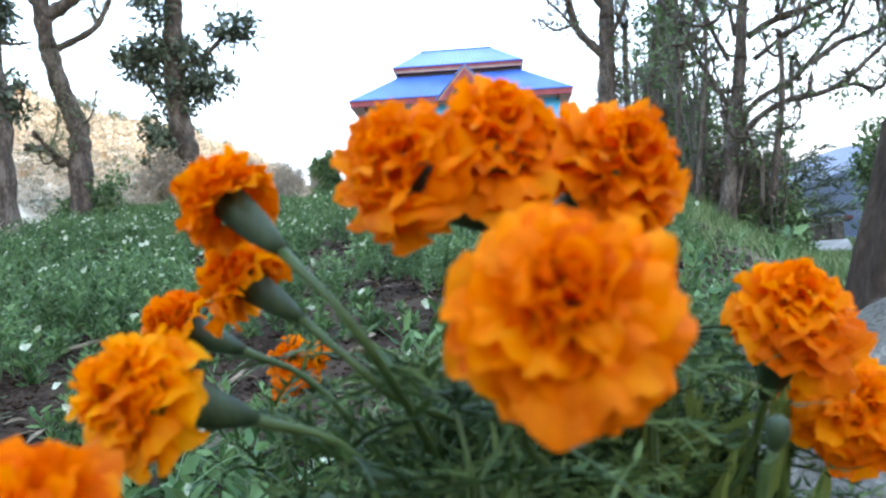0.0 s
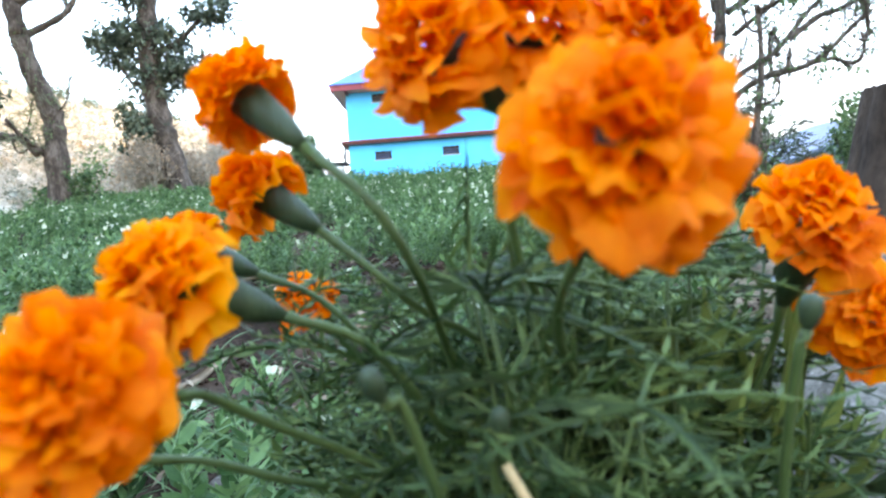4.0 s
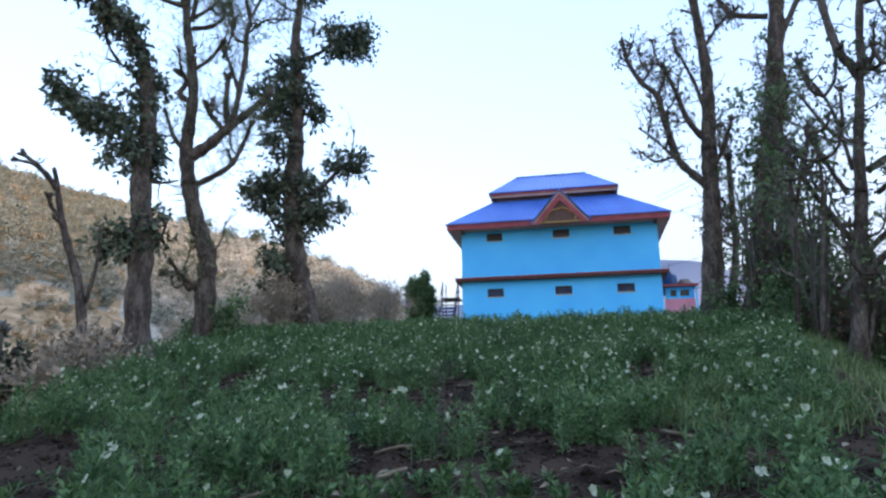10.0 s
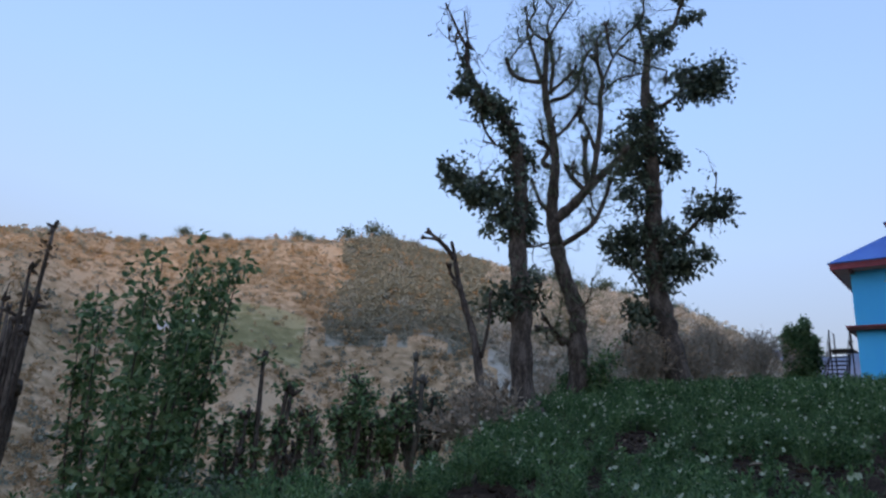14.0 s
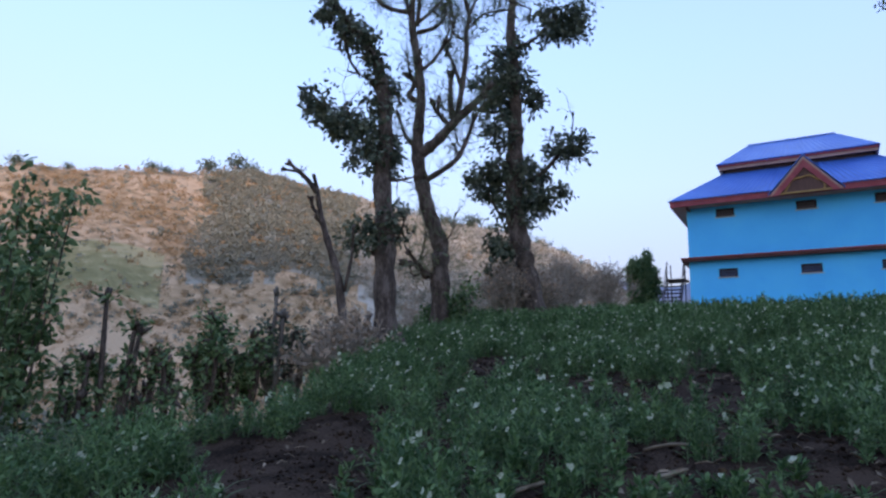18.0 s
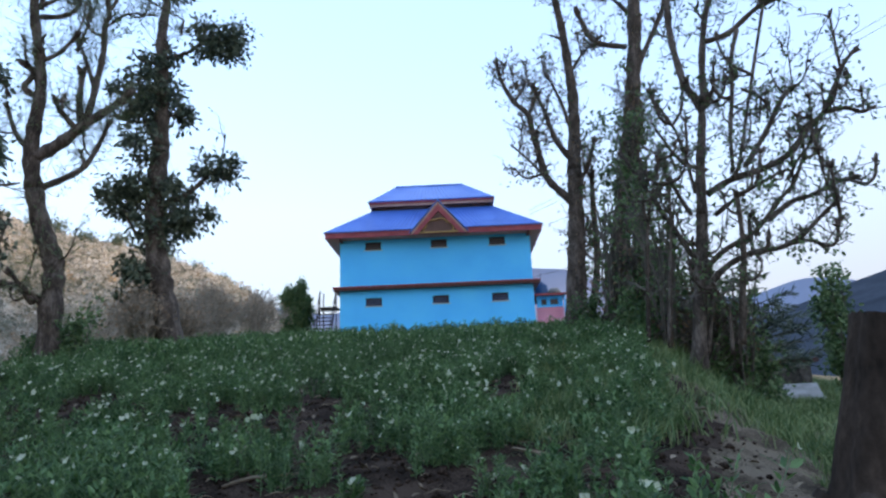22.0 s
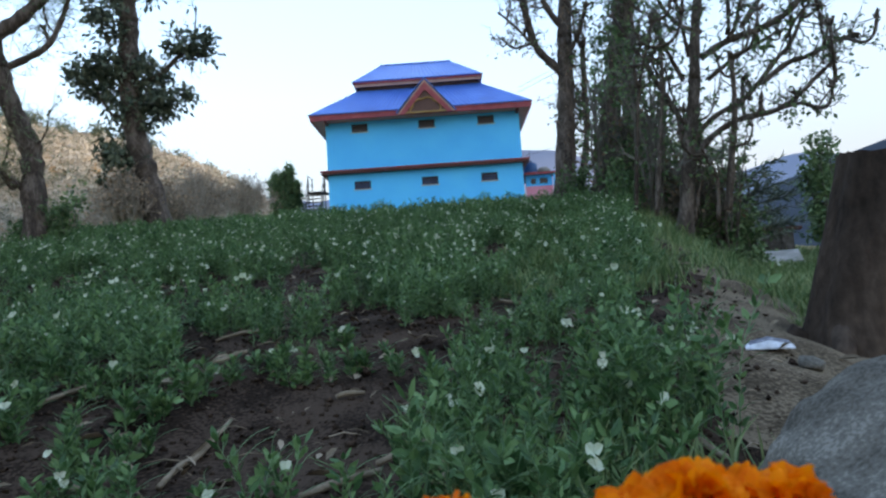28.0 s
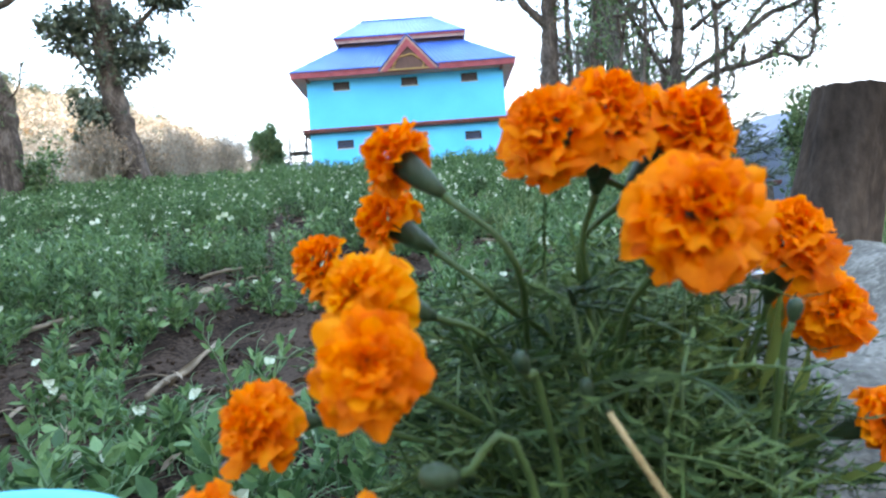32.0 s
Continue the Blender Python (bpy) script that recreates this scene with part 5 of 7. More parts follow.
def build_shoot_tree(x, y, top, w, label):
    """A young tree of many straight upright shoots, each leafy along its length, over a pale forked trunk."""
    z = gz(x, y) - 0.05
    h = top - z
    t = thing("young_tree", (x, y, z), label, "tree")
    s = Soup()
    s.tube(spline([(0, 0, -0.1), (0.05, 0.02, h * 0.16), (0.02, 0.0, h * 0.30)], 4), np.linspace(0.085, 0.06, 9), 9)
    smooth(part("trunk", s.data(), BARK_PALE, t, "pale grey trunk"))
    for sx, up in ((0.30, 0.52), (-0.26, 0.46)):
        s = Soup()
        s.tube(spline([(0.02, 0, h * 0.28), (sx * w * 0.5, -0.12, h * 0.38), (sx * w, -0.2, h * up)], 4), np.linspace(0.045, 0.02, 9), 7)
        smooth(part("limb", s.data(), BARK_PALE, t, "bare pale limb"))
    lf = Soup()
    for k in range(26):
        u = -0.5 + (k + TREE_RNG.uniform(0.2, 0.8)) / 26
        hh = h * (1.0 - 0.75 * (u + 0.12) ** 2) * TREE_RNG.uniform(0.74, 1.0) * (0.72 if u > 0.38 else 1)
        d = TREE_RNG.uniform(-0.45, 0.45) * w
        b0, b1 = np.array([u * 0.25 * w, d * 0.2, h * 0.20]), np.array([u * w + 0.10 * w * u, d, hh])
        sp = spline([b0, b0 * 0.35 + b1 * 0.65 - np.array([0, 0, 0.22 * h]), b1], 8)
        s = Soup()
        s.tube(sp, np.linspace(0.028, 0.006, len(sp)), 5)
        smooth(part("shoot", s.data(), BARK, t))
        for j in range(3, len(sp)):
            if TREE_RNG.random() < 0.85:
                scatter_leaves(lf, sp[j] + TREE_RNG.normal(0, 0.04, 3), 0.17, int(TREE_RNG.integers(22, 36)), 0.115, 0.35, 1.3)
    stuff(part("foliage", lf.data(), LIGHT_LEAF, t))


def build_lopped_shrub(x, y, top, w, leafy, leaf_mat, bark, label, limbs=5, r=0.045):
    """A low pollard: a short thick stem, crooked limbs with swollen cut ends, and leaf tufts on some of them."""
    z = gz(x, y) - 0.05
    h = top - z
    t = thing("lopped_shrub", (x, y, z), label, "shrub", "shrubs below the field edge")
    fork = h * TREE_RNG.uniform(0.35, 0.5)
    s = Soup()
    s.tube(spline([(0, 0, -0.1), (TREE_RNG.normal(0, 0.05), 0, fork * 0.5), (0, 0, fork)], 4), np.linspace(r * 1.5, r * 1.15, 9) * TREE_RNG.uniform(0.9, 1.1, 9), 8)
    smooth(part("trunk", s.data(), bark, t))
    lf = Soup()
    for k in range(limbs):
        u = -0.5 + (k + 0.5) / limbs + TREE_RNG.uniform(-0.06, 0.06)
        tip = np.array([u * w, TREE_RNG.uniform(-0.25, 0.25) * w, fork + (h - fork) * TREE_RNG.uniform(0.55, 1.0) * (1 - 0.5 * abs(u))])
        if k == limbs // 2:
            tip[2] = h
        mid = np.array([u * w * 0.75, tip[1] * 0.6, fork + (tip[2] - fork) * 0.4])
        sp = spline([(0, 0, fork * 0.85), mid, tip], 5)
        s = Soup()
        s.tube(sp, np.linspace(r, r * 0.6, len(sp)) * TREE_RNG.uniform(0.85, 1.2, len(sp)), 6)
        for _ in range(4):
            d = unit(np.array([0, 0, 0.7]) + TREE_RNG.normal(0, 0.6, 3))
            s.tube([sp[-1], sp[-1] + d * r * 1.6, sp[-1] + d * r * 3.2], [r * 0.8, r * 0.7, r * 0.3], 5)
        smooth(part("limb", s.data(), bark, t))
        for _ in range(3):
            j = int(TREE_RNG.integers(3, len(sp)))
            d = unit(np.array([0, 0, 1.0]) + TREE_RNG.normal(0, 0.5, 3))
            q = sp[j] + d * TREE_RNG.uniform(0.10, 0.28)
            s2 = Soup()
            s2.tube([sp[j], q], [0.010, 0.005], 4)
            part("twig", s2.data(), bark, t)
            if TREE_RNG.random() < leafy:
                scatter_leaves(lf, (q + sp[j]) / 2, 0.15, 34, 0.085, 0.3)
        if TREE_RNG.random() < leafy:
            scatter_leaves(lf, tip + np.array([0, 0, 0.04]), 0.19, 90, 0.085, 0.3)
    if lf.n:
        stuff(part("foliage", lf.data(), leaf_mat, t))


build_shoot_tree(-9.05, 3.62, 3.6, 2.15, "bushy green young tree with upright leafy shoots on the lower terrace")
build_lopped_shrub(-9.75, 2.2, 3.15, 1.1, 0.05, DRY_LEAF, BARK, "nearly bare dark lopped tree with twisted stems", 6, 0.036)
build_lopped_shrub(-10.3, 2.35, 2.2, 1.2, 0.1, DRY_LEAF, BARK, "nearly bare dark lopped tree with twisted stems", 4, 0.06)
build_bush("shrub", (-7.95, 3.75), 1.1, 1.75, OAK_LEAF, 0.07, 1500, "dense dark green shrub at the foot of the young tree", "shrub", 9, 0.6)
for x, y, top, w, leafy, lm, bk, label in (
        (-8.3, 4.95, 1.78, 0.85, 0.75, LIGHT_LEAF, BARK, "leafy green lopped shrub on the lower terrace"), (-8.15, 5.22, 1.05, 0.85, 0.15, DRY_LEAF, BARK, "bare brown lopped shrub on the lower terrace"),
        (-8.5, 4.6, 1.0, 0.7, 0.5, LIGHT_LEAF, BARK, "leafy green lopped shrub on the lower terrace"), (-7.92, 5.55, 0.98, 0.7, 0.35, LIGHT_LEAF, BARK, "sparsely leafed lopped shrub on the lower terrace"),
        (-7.84, 6.05, 1.62, 0.6, 0.95, LIGHT_LEAF, BARK, "lopped shrub with thick dark green leaf tufts"), (-7.84, 6.4, 1.45, 0.55, 0.95, LIGHT_LEAF, BARK, "lopped shrub with thick dark green leaf tufts"),
        (-7.58, 6.65, 1.42, 0.5, 0.7, LIGHT_LEAF, BARK, "lopped shrub with thick dark green leaf tufts"), (-7.40, 6.88, 2.06, 0.65, 0.12, OAK_LEAF, BARK_PALE, "pale lopped dead stem standing among shrubs"),
        (-7.2, 7.05, 1.45, 0.5, 0.6, OAK_LEAF, BARK, "lopped shrub with thick dark green leaf tufts"), (-8.9, 5.9, 0.9, 1.0, 0.2, DRY_LEAF, BARK, "bare brown lopped shrub on the lower terrace"), (-9.2, 5.0, 0.8, 1.0, 0.3, LIGHT_LEAF, BARK, "sparsely leafed lopped shrub on the lower terrace")):
    build_lopped_shrub(x, y, top, w, leafy, lm, bk, label)
# twiggy brown bushes behind the crest, evergreen by the house
def build_twig_bush(x, y, w, h, label, twig=PALE_TWIG, leaf=PALE_DRY_LEAF, group="dry bushes behind the crest"):
    """A leafless bush: a dome of fine forking twigs."""
    t = thing("dry_bush", (x, y, gz(x, y) - 0.05), label, "bush", group)
    for k in range(5):
        a = k * 1.26 + TREE_RNG.uniform(0, 0.6)
        s = Soup()
        s.tube([(0, 0, -0.05), (math.cos(a) * 0.12 * w, math.sin(a) * 0.12 * w, h * 0.25), (math.cos(a) * 0.26 * w, math.sin(a) * 0.26 * w, h * 0.55)], [0.05, 0.035, 0.015], 5)
        part("stem", s.data(), twig, t)
    tw, lf = Soup(), Soup()
    for _ in range(150):
        a, u = TREE_RNG.uniform(0, 6.28), TREE_RNG.uniform(0.1, 1.0)
        p = np.array([math.cos(a) * 0.2 * w * u, math.sin(a) * 0.2 * w * u, h * TREE_RNG.uniform(0.1, 0.5)])
        q = np.array([math.cos(a) * 0.5 * w * u, math.sin(a) * 0.5 * w * u, h * (1 - 0.45 * u * u) * TREE_RNG.uniform(0.8, 1.05)])
        m = (p + q) / 2 + TREE_RNG.normal(0, 0.08, 3)
        tw.tube([p, m, q], [0.016, 0.011, 0.006], 3, cap=False)
        for _ in range(5):
            e = m + (q - m) * TREE_RNG.uniform(0, 1)
            d = unit(unit(q - p) + TREE_RNG.normal(0, 0.7, 3)) * TREE_RNG.uniform(0.2, 0.5)
            tw.tube([e, e + d], [0.009, 0.004], 3, cap=False)
            dd = unit(TREE_RNG.normal(0, 1, 3))
            lf.leaf(e + d, e + d + dd * 0.09, unit(np.cross(dd, TREE_RNG.normal(0, 1, 3))), 0.05)
    stuff(part("twig_mass", tw.data(), twig, t))
    stuff(part("withered_leafage", lf.data(), leaf, t))


for x, y, w, h in ((-9.6, 24.5, 2.8, 2.6), (-8.0, 25.6, 2.6, 2.3), (-11.8, 24.5, 2.8, 2.9), (-6.8, 13.7, 1.0, 1.4), (-7.4, 17.2, 1.3, 1.3), (-13.6, 24.0, 2.8, 2.7), (-10.6, 28.0, 2.8, 2.7), (-8.8, 17.5, 1.6, 1.7), (-6.3, 7.2, 1.2, 0.6), (-6.6, 7.6, 1.0, 0.8), (-15.5, 23.0, 3.0, 3.0)):
    build_twig_bush(x, y, w, h, "bare brownish bush behind the field crest")
build_bush("evergreen_bush", (-9.3, 37.2), 1.9, 4.5, LIGHT_LEAF, 0.15, 11000, "dense rounded evergreen bush beside the house", "bush", 24, 0.9, cone=0.28)
for x, y, w, h in ((-6.5, 11.0, 0.9, 1.15), (-6.9, 11.3, 0.7, 0.9), (-7.6, 11.4, 0.6, 0.7)):
    build_bush("green_shrub", (x, y), w, h, LIGHT_LEAF, 0.08, 240, "small green shrub at the foot of the lopped trees", "shrub", 6, 0.5)
# undergrowth at the right-hand trees
for x, y, w, h, n in ((3.6, 11.0, 1.3, 3.6, 260), (3.1, 12.6, 1.1, 3.3, 240), (4.9, 11.4, 1.2, 2.4, 240), (3.9, 12.4, 1.5, 3.2, 260), (4.6, 12.3, 1.6, 2.7, 260), (5.2, 12.0, 1.6, 2.0, 260)):
    build_bush("thicket", (x, y), w, h, LIGHT_LEAF, 0.10, n // 2, "thicket of thin grey stems with scattered leaves", "thicket", 15, 0.6, BARK_PALE, group="thicket of stems")
for x, y, w, h, n, m in ((2.9, 13.9, 0.9, 1.0, 300, LIGHT_LEAF), (3.7, 13.2, 1.0, 1.6, 380, LIGHT_LEAF), (4.5, 12.6, 1.0, 1.7, 220, LIGHT_LEAF), (3.4, 12.0, 0.9, 1.2, 260, LIGHT_LEAF), (4.4, 11.3, 0.9, 0.9, 260, LIGHT_LEAF),
                       (5.1, 12.2, 1.0, 1.4, 260, LIGHT_LEAF), (3.2, 11.2, 0.7, 0.7, 160, LIGHT_LEAF), (5.0, 10.9, 0.6, 0.5, 160, LIGHT_LEAF), (4.1, 12.0, 1.1, 1.7, 300, LIGHT_LEAF), (4.8, 11.7, 1.1, 1.4, 260, LIGHT_LEAF), (5.5, 11.8, 0.9, 1.2, 300, LIGHT_LEAF)):
    build_bush("undergrowth_bush", (x, y), w, h, m, 0.09, n, "green bush growing under the lopped trees", "bush", 7, 0.4, group="undergrowth")
build_bush("young_tree", (10.1, 17.5), 1.3, 3.3, LIGHT_LEAF, 0.14, 900, "green leafy young tree behind the stump", "tree", 7, 0.7)
build_bush("young_tree", (10.6, 15.4), 0.9, 2.7, DRY_LEAF, 0.08, 30, "bare curved sapling near the path", "tree", 3, 0.6, BARK)


def build_feathery(at_, h, w):
    """A shrub with drooping feathery fronds."""
    tr = thing("feathery_shrub", (at_[0], at_[1], gz(*at_) - 0.05), "dark feathery-fronded shrub beside the lopped tree", "shrub")
    lf = Soup()
    for k in range(34):
        a = TREE_RNG.uniform(0, 2 * math.pi)
        z = TREE_RNG.uniform(0.25, 0.95) * h
        ln = w * (1.15 - 0.6 * z / h) * TREE_RNG.uniform(0.6, 1.0)
        d = np.array([math.cos(a), math.sin(a), 0.25])
        pts = spline([(0, 0, z), np.array([0, 0, z]) + d * ln * 0.55, np.array([0, 0, z]) + d * ln + np.array([0, 0, -0.05 * ln])], 4)
        s = Soup()
        s.tube(pts, np.linspace(0.014, 0.004, len(pts)), 4)
        part("branch", s.data(), TWIG, tr)
        for j in range(2, len(pts)):
            for q in range(7):
                dd = unit(unit(pts[j] - pts[j - 1]) + TREE_RNG.normal(0, 0.55, 3))
                lf.leaf(pts[j], pts[j] + dd * TREE_RNG.uniform(0.12, 0.26), unit(np.cross(dd, TREE_RNG.normal(0, 1, 3))), 0.022)
    s = Soup()
    s.tube([(0, 0, -0.1), (0.03, 0, h * 0.5), (0, 0.02, h)], [0.05, 0.035, 0.01], 7)
    part("trunk", s.data(), BARK, tr)
    stuff(part("frond_mass", lf.data(), OAK_LEAF, tr))


for x, y, w, h in ((4.3, 11.4, 1.5, 1.3), (3.9, 12.9, 1.8, 2.0)):
    build_twig_bush(x, y, w, h, "brown leafless bush tangled among the lopped trees", TWIG, DRY_LEAF, "undergrowth")
build_feathery((5.6, 12.4), 2.6, 1.25)
build_feathery((6.3, 13.4), 2.2, 1.2)


def build_hill_scrub():
    """Bushes and small trees spread over the far hillside, too many to count."""
    rng = np.random.default_rng(5)
    kits = []
    for _ in range(14):
        s = Soup()
        for _ in range(int(rng.integers(3, 7))):
            c = np.array([0, 0, 0.42]) + rng.normal(0, 0.30, 3) * np.array([1, 1, 0.6])
            for _ in range(9):
                d = unit(rng.normal(0, 1, 3))
                p = c + rng.normal(0, 0.13, 3)
                s.chip(p - d * 0.12, p + d * 0.12, unit(np.cross(d, rng.normal(0, 1, 3))), 0.15)
        kits.append(Kit(s))
    az, r = rng.uniform(-84, -5, 75000), 54 + 162 * rng.random(75000) ** 0.85
    x, y = r * np.sin(np.radians(az)), r * np.cos(np.radians(az))
    wood = woodland(az, r, False)
    keep = np.where(wood > 0, 0.8 + 0.2 * rough(az, r * 0.3, 0.6, 1), 0.20 + 0.16 * rough(az, r * 0.25, 0.35, 3) + np.where(r < 80, 0.08, 0))
    keep = np.where((wood <= 0) & (woodland(az, r) > 0), 0.05, np.where((az > -36) & (wood <= 0), 0.4, keep))
    ok = rng.random(75000) < keep
    az, r, x, y, wood = (q[ok] for q in (az, r, x, y, wood))
    size = rng.uniform(0.4, 1.35, len(x)) * np.where(rng.random(len(x)) < 0.08, 1.9, 1.0) * np.where((az > -34) | (wood > 0), 1.25, 1.0)
    places = np.stack([x, y, ground_height(x, y) - 0.08], -1)
    yaw, pick = rng.uniform(0, 6.28, len(x)), rng.integers(0, 14, len(x))
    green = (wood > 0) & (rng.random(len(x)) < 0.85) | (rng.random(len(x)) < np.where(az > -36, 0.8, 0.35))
    # spur trees take the woodland colour that has the haze in it
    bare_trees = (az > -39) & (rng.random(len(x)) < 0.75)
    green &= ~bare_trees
    for sel, name, mat, label in ((bare_trees, "hill_hazed_woodland", HAZED_WOOD, "leafless trees and scrub covering the hill spur, paled for haze"), (green, "hazed_hill_woodland", SCRUB_GREEN, "olive-green woodland bushes covering the far hillside, greyed for haze"), (~green & ~bare_trees, "hazed_hill_scrub", SCRUB, "dry brown scrub scattered over the far hillside, lightened for haze")):
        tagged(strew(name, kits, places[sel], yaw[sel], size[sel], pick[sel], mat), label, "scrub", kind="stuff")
    # the single trees along the ridge line
    for az, h in ((-69, 2.6), (-66, 4.6), (-62.6, 2.8), (-56.6, 4.8), (-55.5, 3.8), (-52.2, 6.2), (-49.9, 6.6), (-48.6, 5.4), (-44, 3.2), (-40, 3.6), (-37, 5.0), (-34.6, 4.4), (-33, 6.0), (-31, 5.6), (-28.5, 6.6), (-26.8, 5.0), (-25, 6.2), (-22.5, 5.6), (-20.5, 4.6), (-18.7, 5.0), (-17, 3.6)):
        r, h = 196, h * 1.1
        x, y = r * math.sin(radians(az)), r * math.cos(radians(az))
        t = thing("ridge_tree", (x, y, gz(x, y) - 0.2), "small round-crowned tree on the far ridge", "tree", "trees along the ridge")
        tr = Soup()
        tr.tube([(0, 0, -0.3), (0.1, 0, h * 0.6)], [0.16, 0.09], 6)
        part("trunk", tr.data(), BARK, t)
        cr = Soup()
        for _ in range(420):
            p = rng.normal(0, 0.19, 3) * h * np.array([1.1, 1.1, 0.8]) + np.array([0, 0, h * (0.72 if az == -49.9 else 0.42)])
            d = unit(rng.normal(0, 1, 3))
            sd = unit(np.cross(d, rng.normal(0, 1, 3)))
            cr.chip(p, p + d * h * 0.10, sd, h * 0.08)
        stuff(part("crown", cr.data(), OAK_LEAF, t))


build_hill_scrub()
# two pale sheds far off on the hillside
for az, r in ((-66.2, 120), (-64.2, 121)):
    x, y = r * math.sin(radians(az)), r * math.cos(radians(az))
    t = thing("hill_shed", (x, y, gz(x, y) - 0.3), "tiny white-walled shed on the far hillside", "shed", "far sheds")
    part("wall", boxes((-0.9, 0.9, -0.7, 0.7, 0, 1.3)), WHITE, t)
    part("roof", boxes((-1.1, 1.1, -0.9, 0.9, 1.3, 1.42)), CONCRETE, t)


# ---------------------------------------------------------------- the marigold plant in front of the camera
MG = np.random.default_rng(21)


def frame_of(n):
    n = unit(n)
    a = unit(np.cross(n, (0.2, 0.1, 0.97) if abs(n[2]) < 0.9 else (1, 0, 0)))
    return n, a, np.cross(n, a)


def petal(s, root, out, up, length, width, curl, ruffle, phase):
    """A broad ruffled petal with a rounded, wavy lip: a bent grid of five by nine points."""
    side = unit(np.cross(up, out))
    rows, cols = 5, 9
    v = []
    for i in range(rows):
        t = i / (rows - 1)
        c = root + out * length * t * (1 - 0.25 * curl * t) + up * length * (0.30 * t - curl * t * t * 0.6)
        w = width * (0.30 + 1.25 * t - 0.62 * t * t)
        for j in range(cols):
            u = j / (cols - 1) * 2 - 1
            wave = math.sin(u * 3.6 + phase) + 0.45 * math.sin(u * 8.3 + phase * 2.1)
            p = c + side * w * 0.5 * u - out * length * (0.30 * t * abs(u) ** 2.6 + 0.03 * t * math.cos(u * 7 + phase)) + up * (ruffle * width * t ** 1.4 * wave - 0.12 * width * t * u * u)
            v.append(p)
    f = [(i * cols + j, i * cols + j + 1, (i + 1) * cols + j + 1, (i + 1) * cols + j) for i in range(rows - 1) for j in range(cols - 1)]
    s.add(v, f)


def flower_head(parent, pos, facing, radius, mat, label=""):
    """A double marigold bloom: rings of ruffled petals on a domed heart, over a ribbed green calyx."""
    pos = np.array(pos, float)
    n, a, b = frame_of(facing)
    s, skew = Soup(), MG.uniform(0, 6.28)
    layers = ((0.58, 0.56, -0.34, 13, 0.78, -0.30), (0.56, 0.54, -0.22, 14, 0.74, -0.05), (0.50, 0.52, -0.06, 16, 0.66, 0.14), (0.42, 0.48, 0.08, 17, 0.56, 0.34),
              (0.34, 0.45, 0.18, 17, 0.50, 0.55), (0.26, 0.41, 0.25, 16, 0.44, 0.78), (0.18, 0.38, 0.30, 14, 0.38, 1.0), (0.10, 0.35, 0.32, 11, 0.33, 1.22), (0.03, 0.33, 0.33, 7, 0.30, 1.42))
    for k, (rr, ln, lift, cnt, wd, lean) in enumerate(layers):
        for i in range(cnt):
            t = 2 * math.pi * (i + 0.5 * (k % 2) + MG.uniform(-0.22, 0.22)) / cnt
            o = math.cos(t) * a + math.sin(t) * b
            tilt = lean + MG.uniform(-0.25, 0.25) + 0.28 * math.sin(t + skew)
            out = unit(o * math.cos(tilt) + n * math.sin(tilt))
            up = unit(n * math.cos(tilt) - o * math.sin(tilt))
            root = pos + o * rr * radius * 0.80 + n * (lift + MG.uniform(-0.07, 0.07)) * radius
            hang = 1 + (0.45 * MG.random() if k < 3 else 0.1) * max(0.0, -o[2])
            petal(s, root, out, up, ln * radius * hang * MG.uniform(0.7, 1.35), wd * radius * MG.uniform(0.75, 1.25), MG.uniform(0.1, 1.0), MG.uniform(0.10, 0.24), MG.uniform(0, 6))
    head = smooth(part("flower_head", s.data(), mat, parent, label))
    c = Soup()
    q = pos - n * radius * 0.30
    prof = ((0.05, 0.38), (-0.30, 0.36), (-0.75, 0.31), (-1.15, 0.22), (-1.5, 0.10))
    c.tube([q + n * radius * h for h, _ in prof], [radius * w for _, w in prof], 14)
    smooth(part("calyx", c.data(), CALYX, head, "ribbed green calyx"))
    return q - n * radius * 1.48, -n


def marigold_leaf(s, base, direction, length, rng):
    """A pinnate leaf: a rib with paired narrow toothed leaflets."""
    d = unit(direction)
    side = unit(np.cross(d, (0, 0, 1)) + rng.normal(0, 0.25, 3))
    nrm = np.cross(side, d)
    pts = [base + d * length * t - np.array([0, 0, 0.30 * length * t * t]) for t in np.linspace(0, 1, 6)]
    s.tube(pts, [0.0011, 0.001, 0.0009, 0.0008, 0.0006, 0.0004], 3, cap=False)
    for i in range(1, 6):
        for sg in (-1, 1):
            ln = length * (0.36 - 0.04 * i) * rng.uniform(0.7, 1.15)
            dd = unit(d * 0.75 + side * sg + nrm * rng.uniform(-0.3, 0.3))
            s.chip(pts[i], pts[i] + dd * ln, unit(np.cross(dd, nrm)), ln * 0.15, 0.15)
    s.leaf(pts[-1], pts[-1] + d * length * 0.3, side, length * 0.07, 0.1)


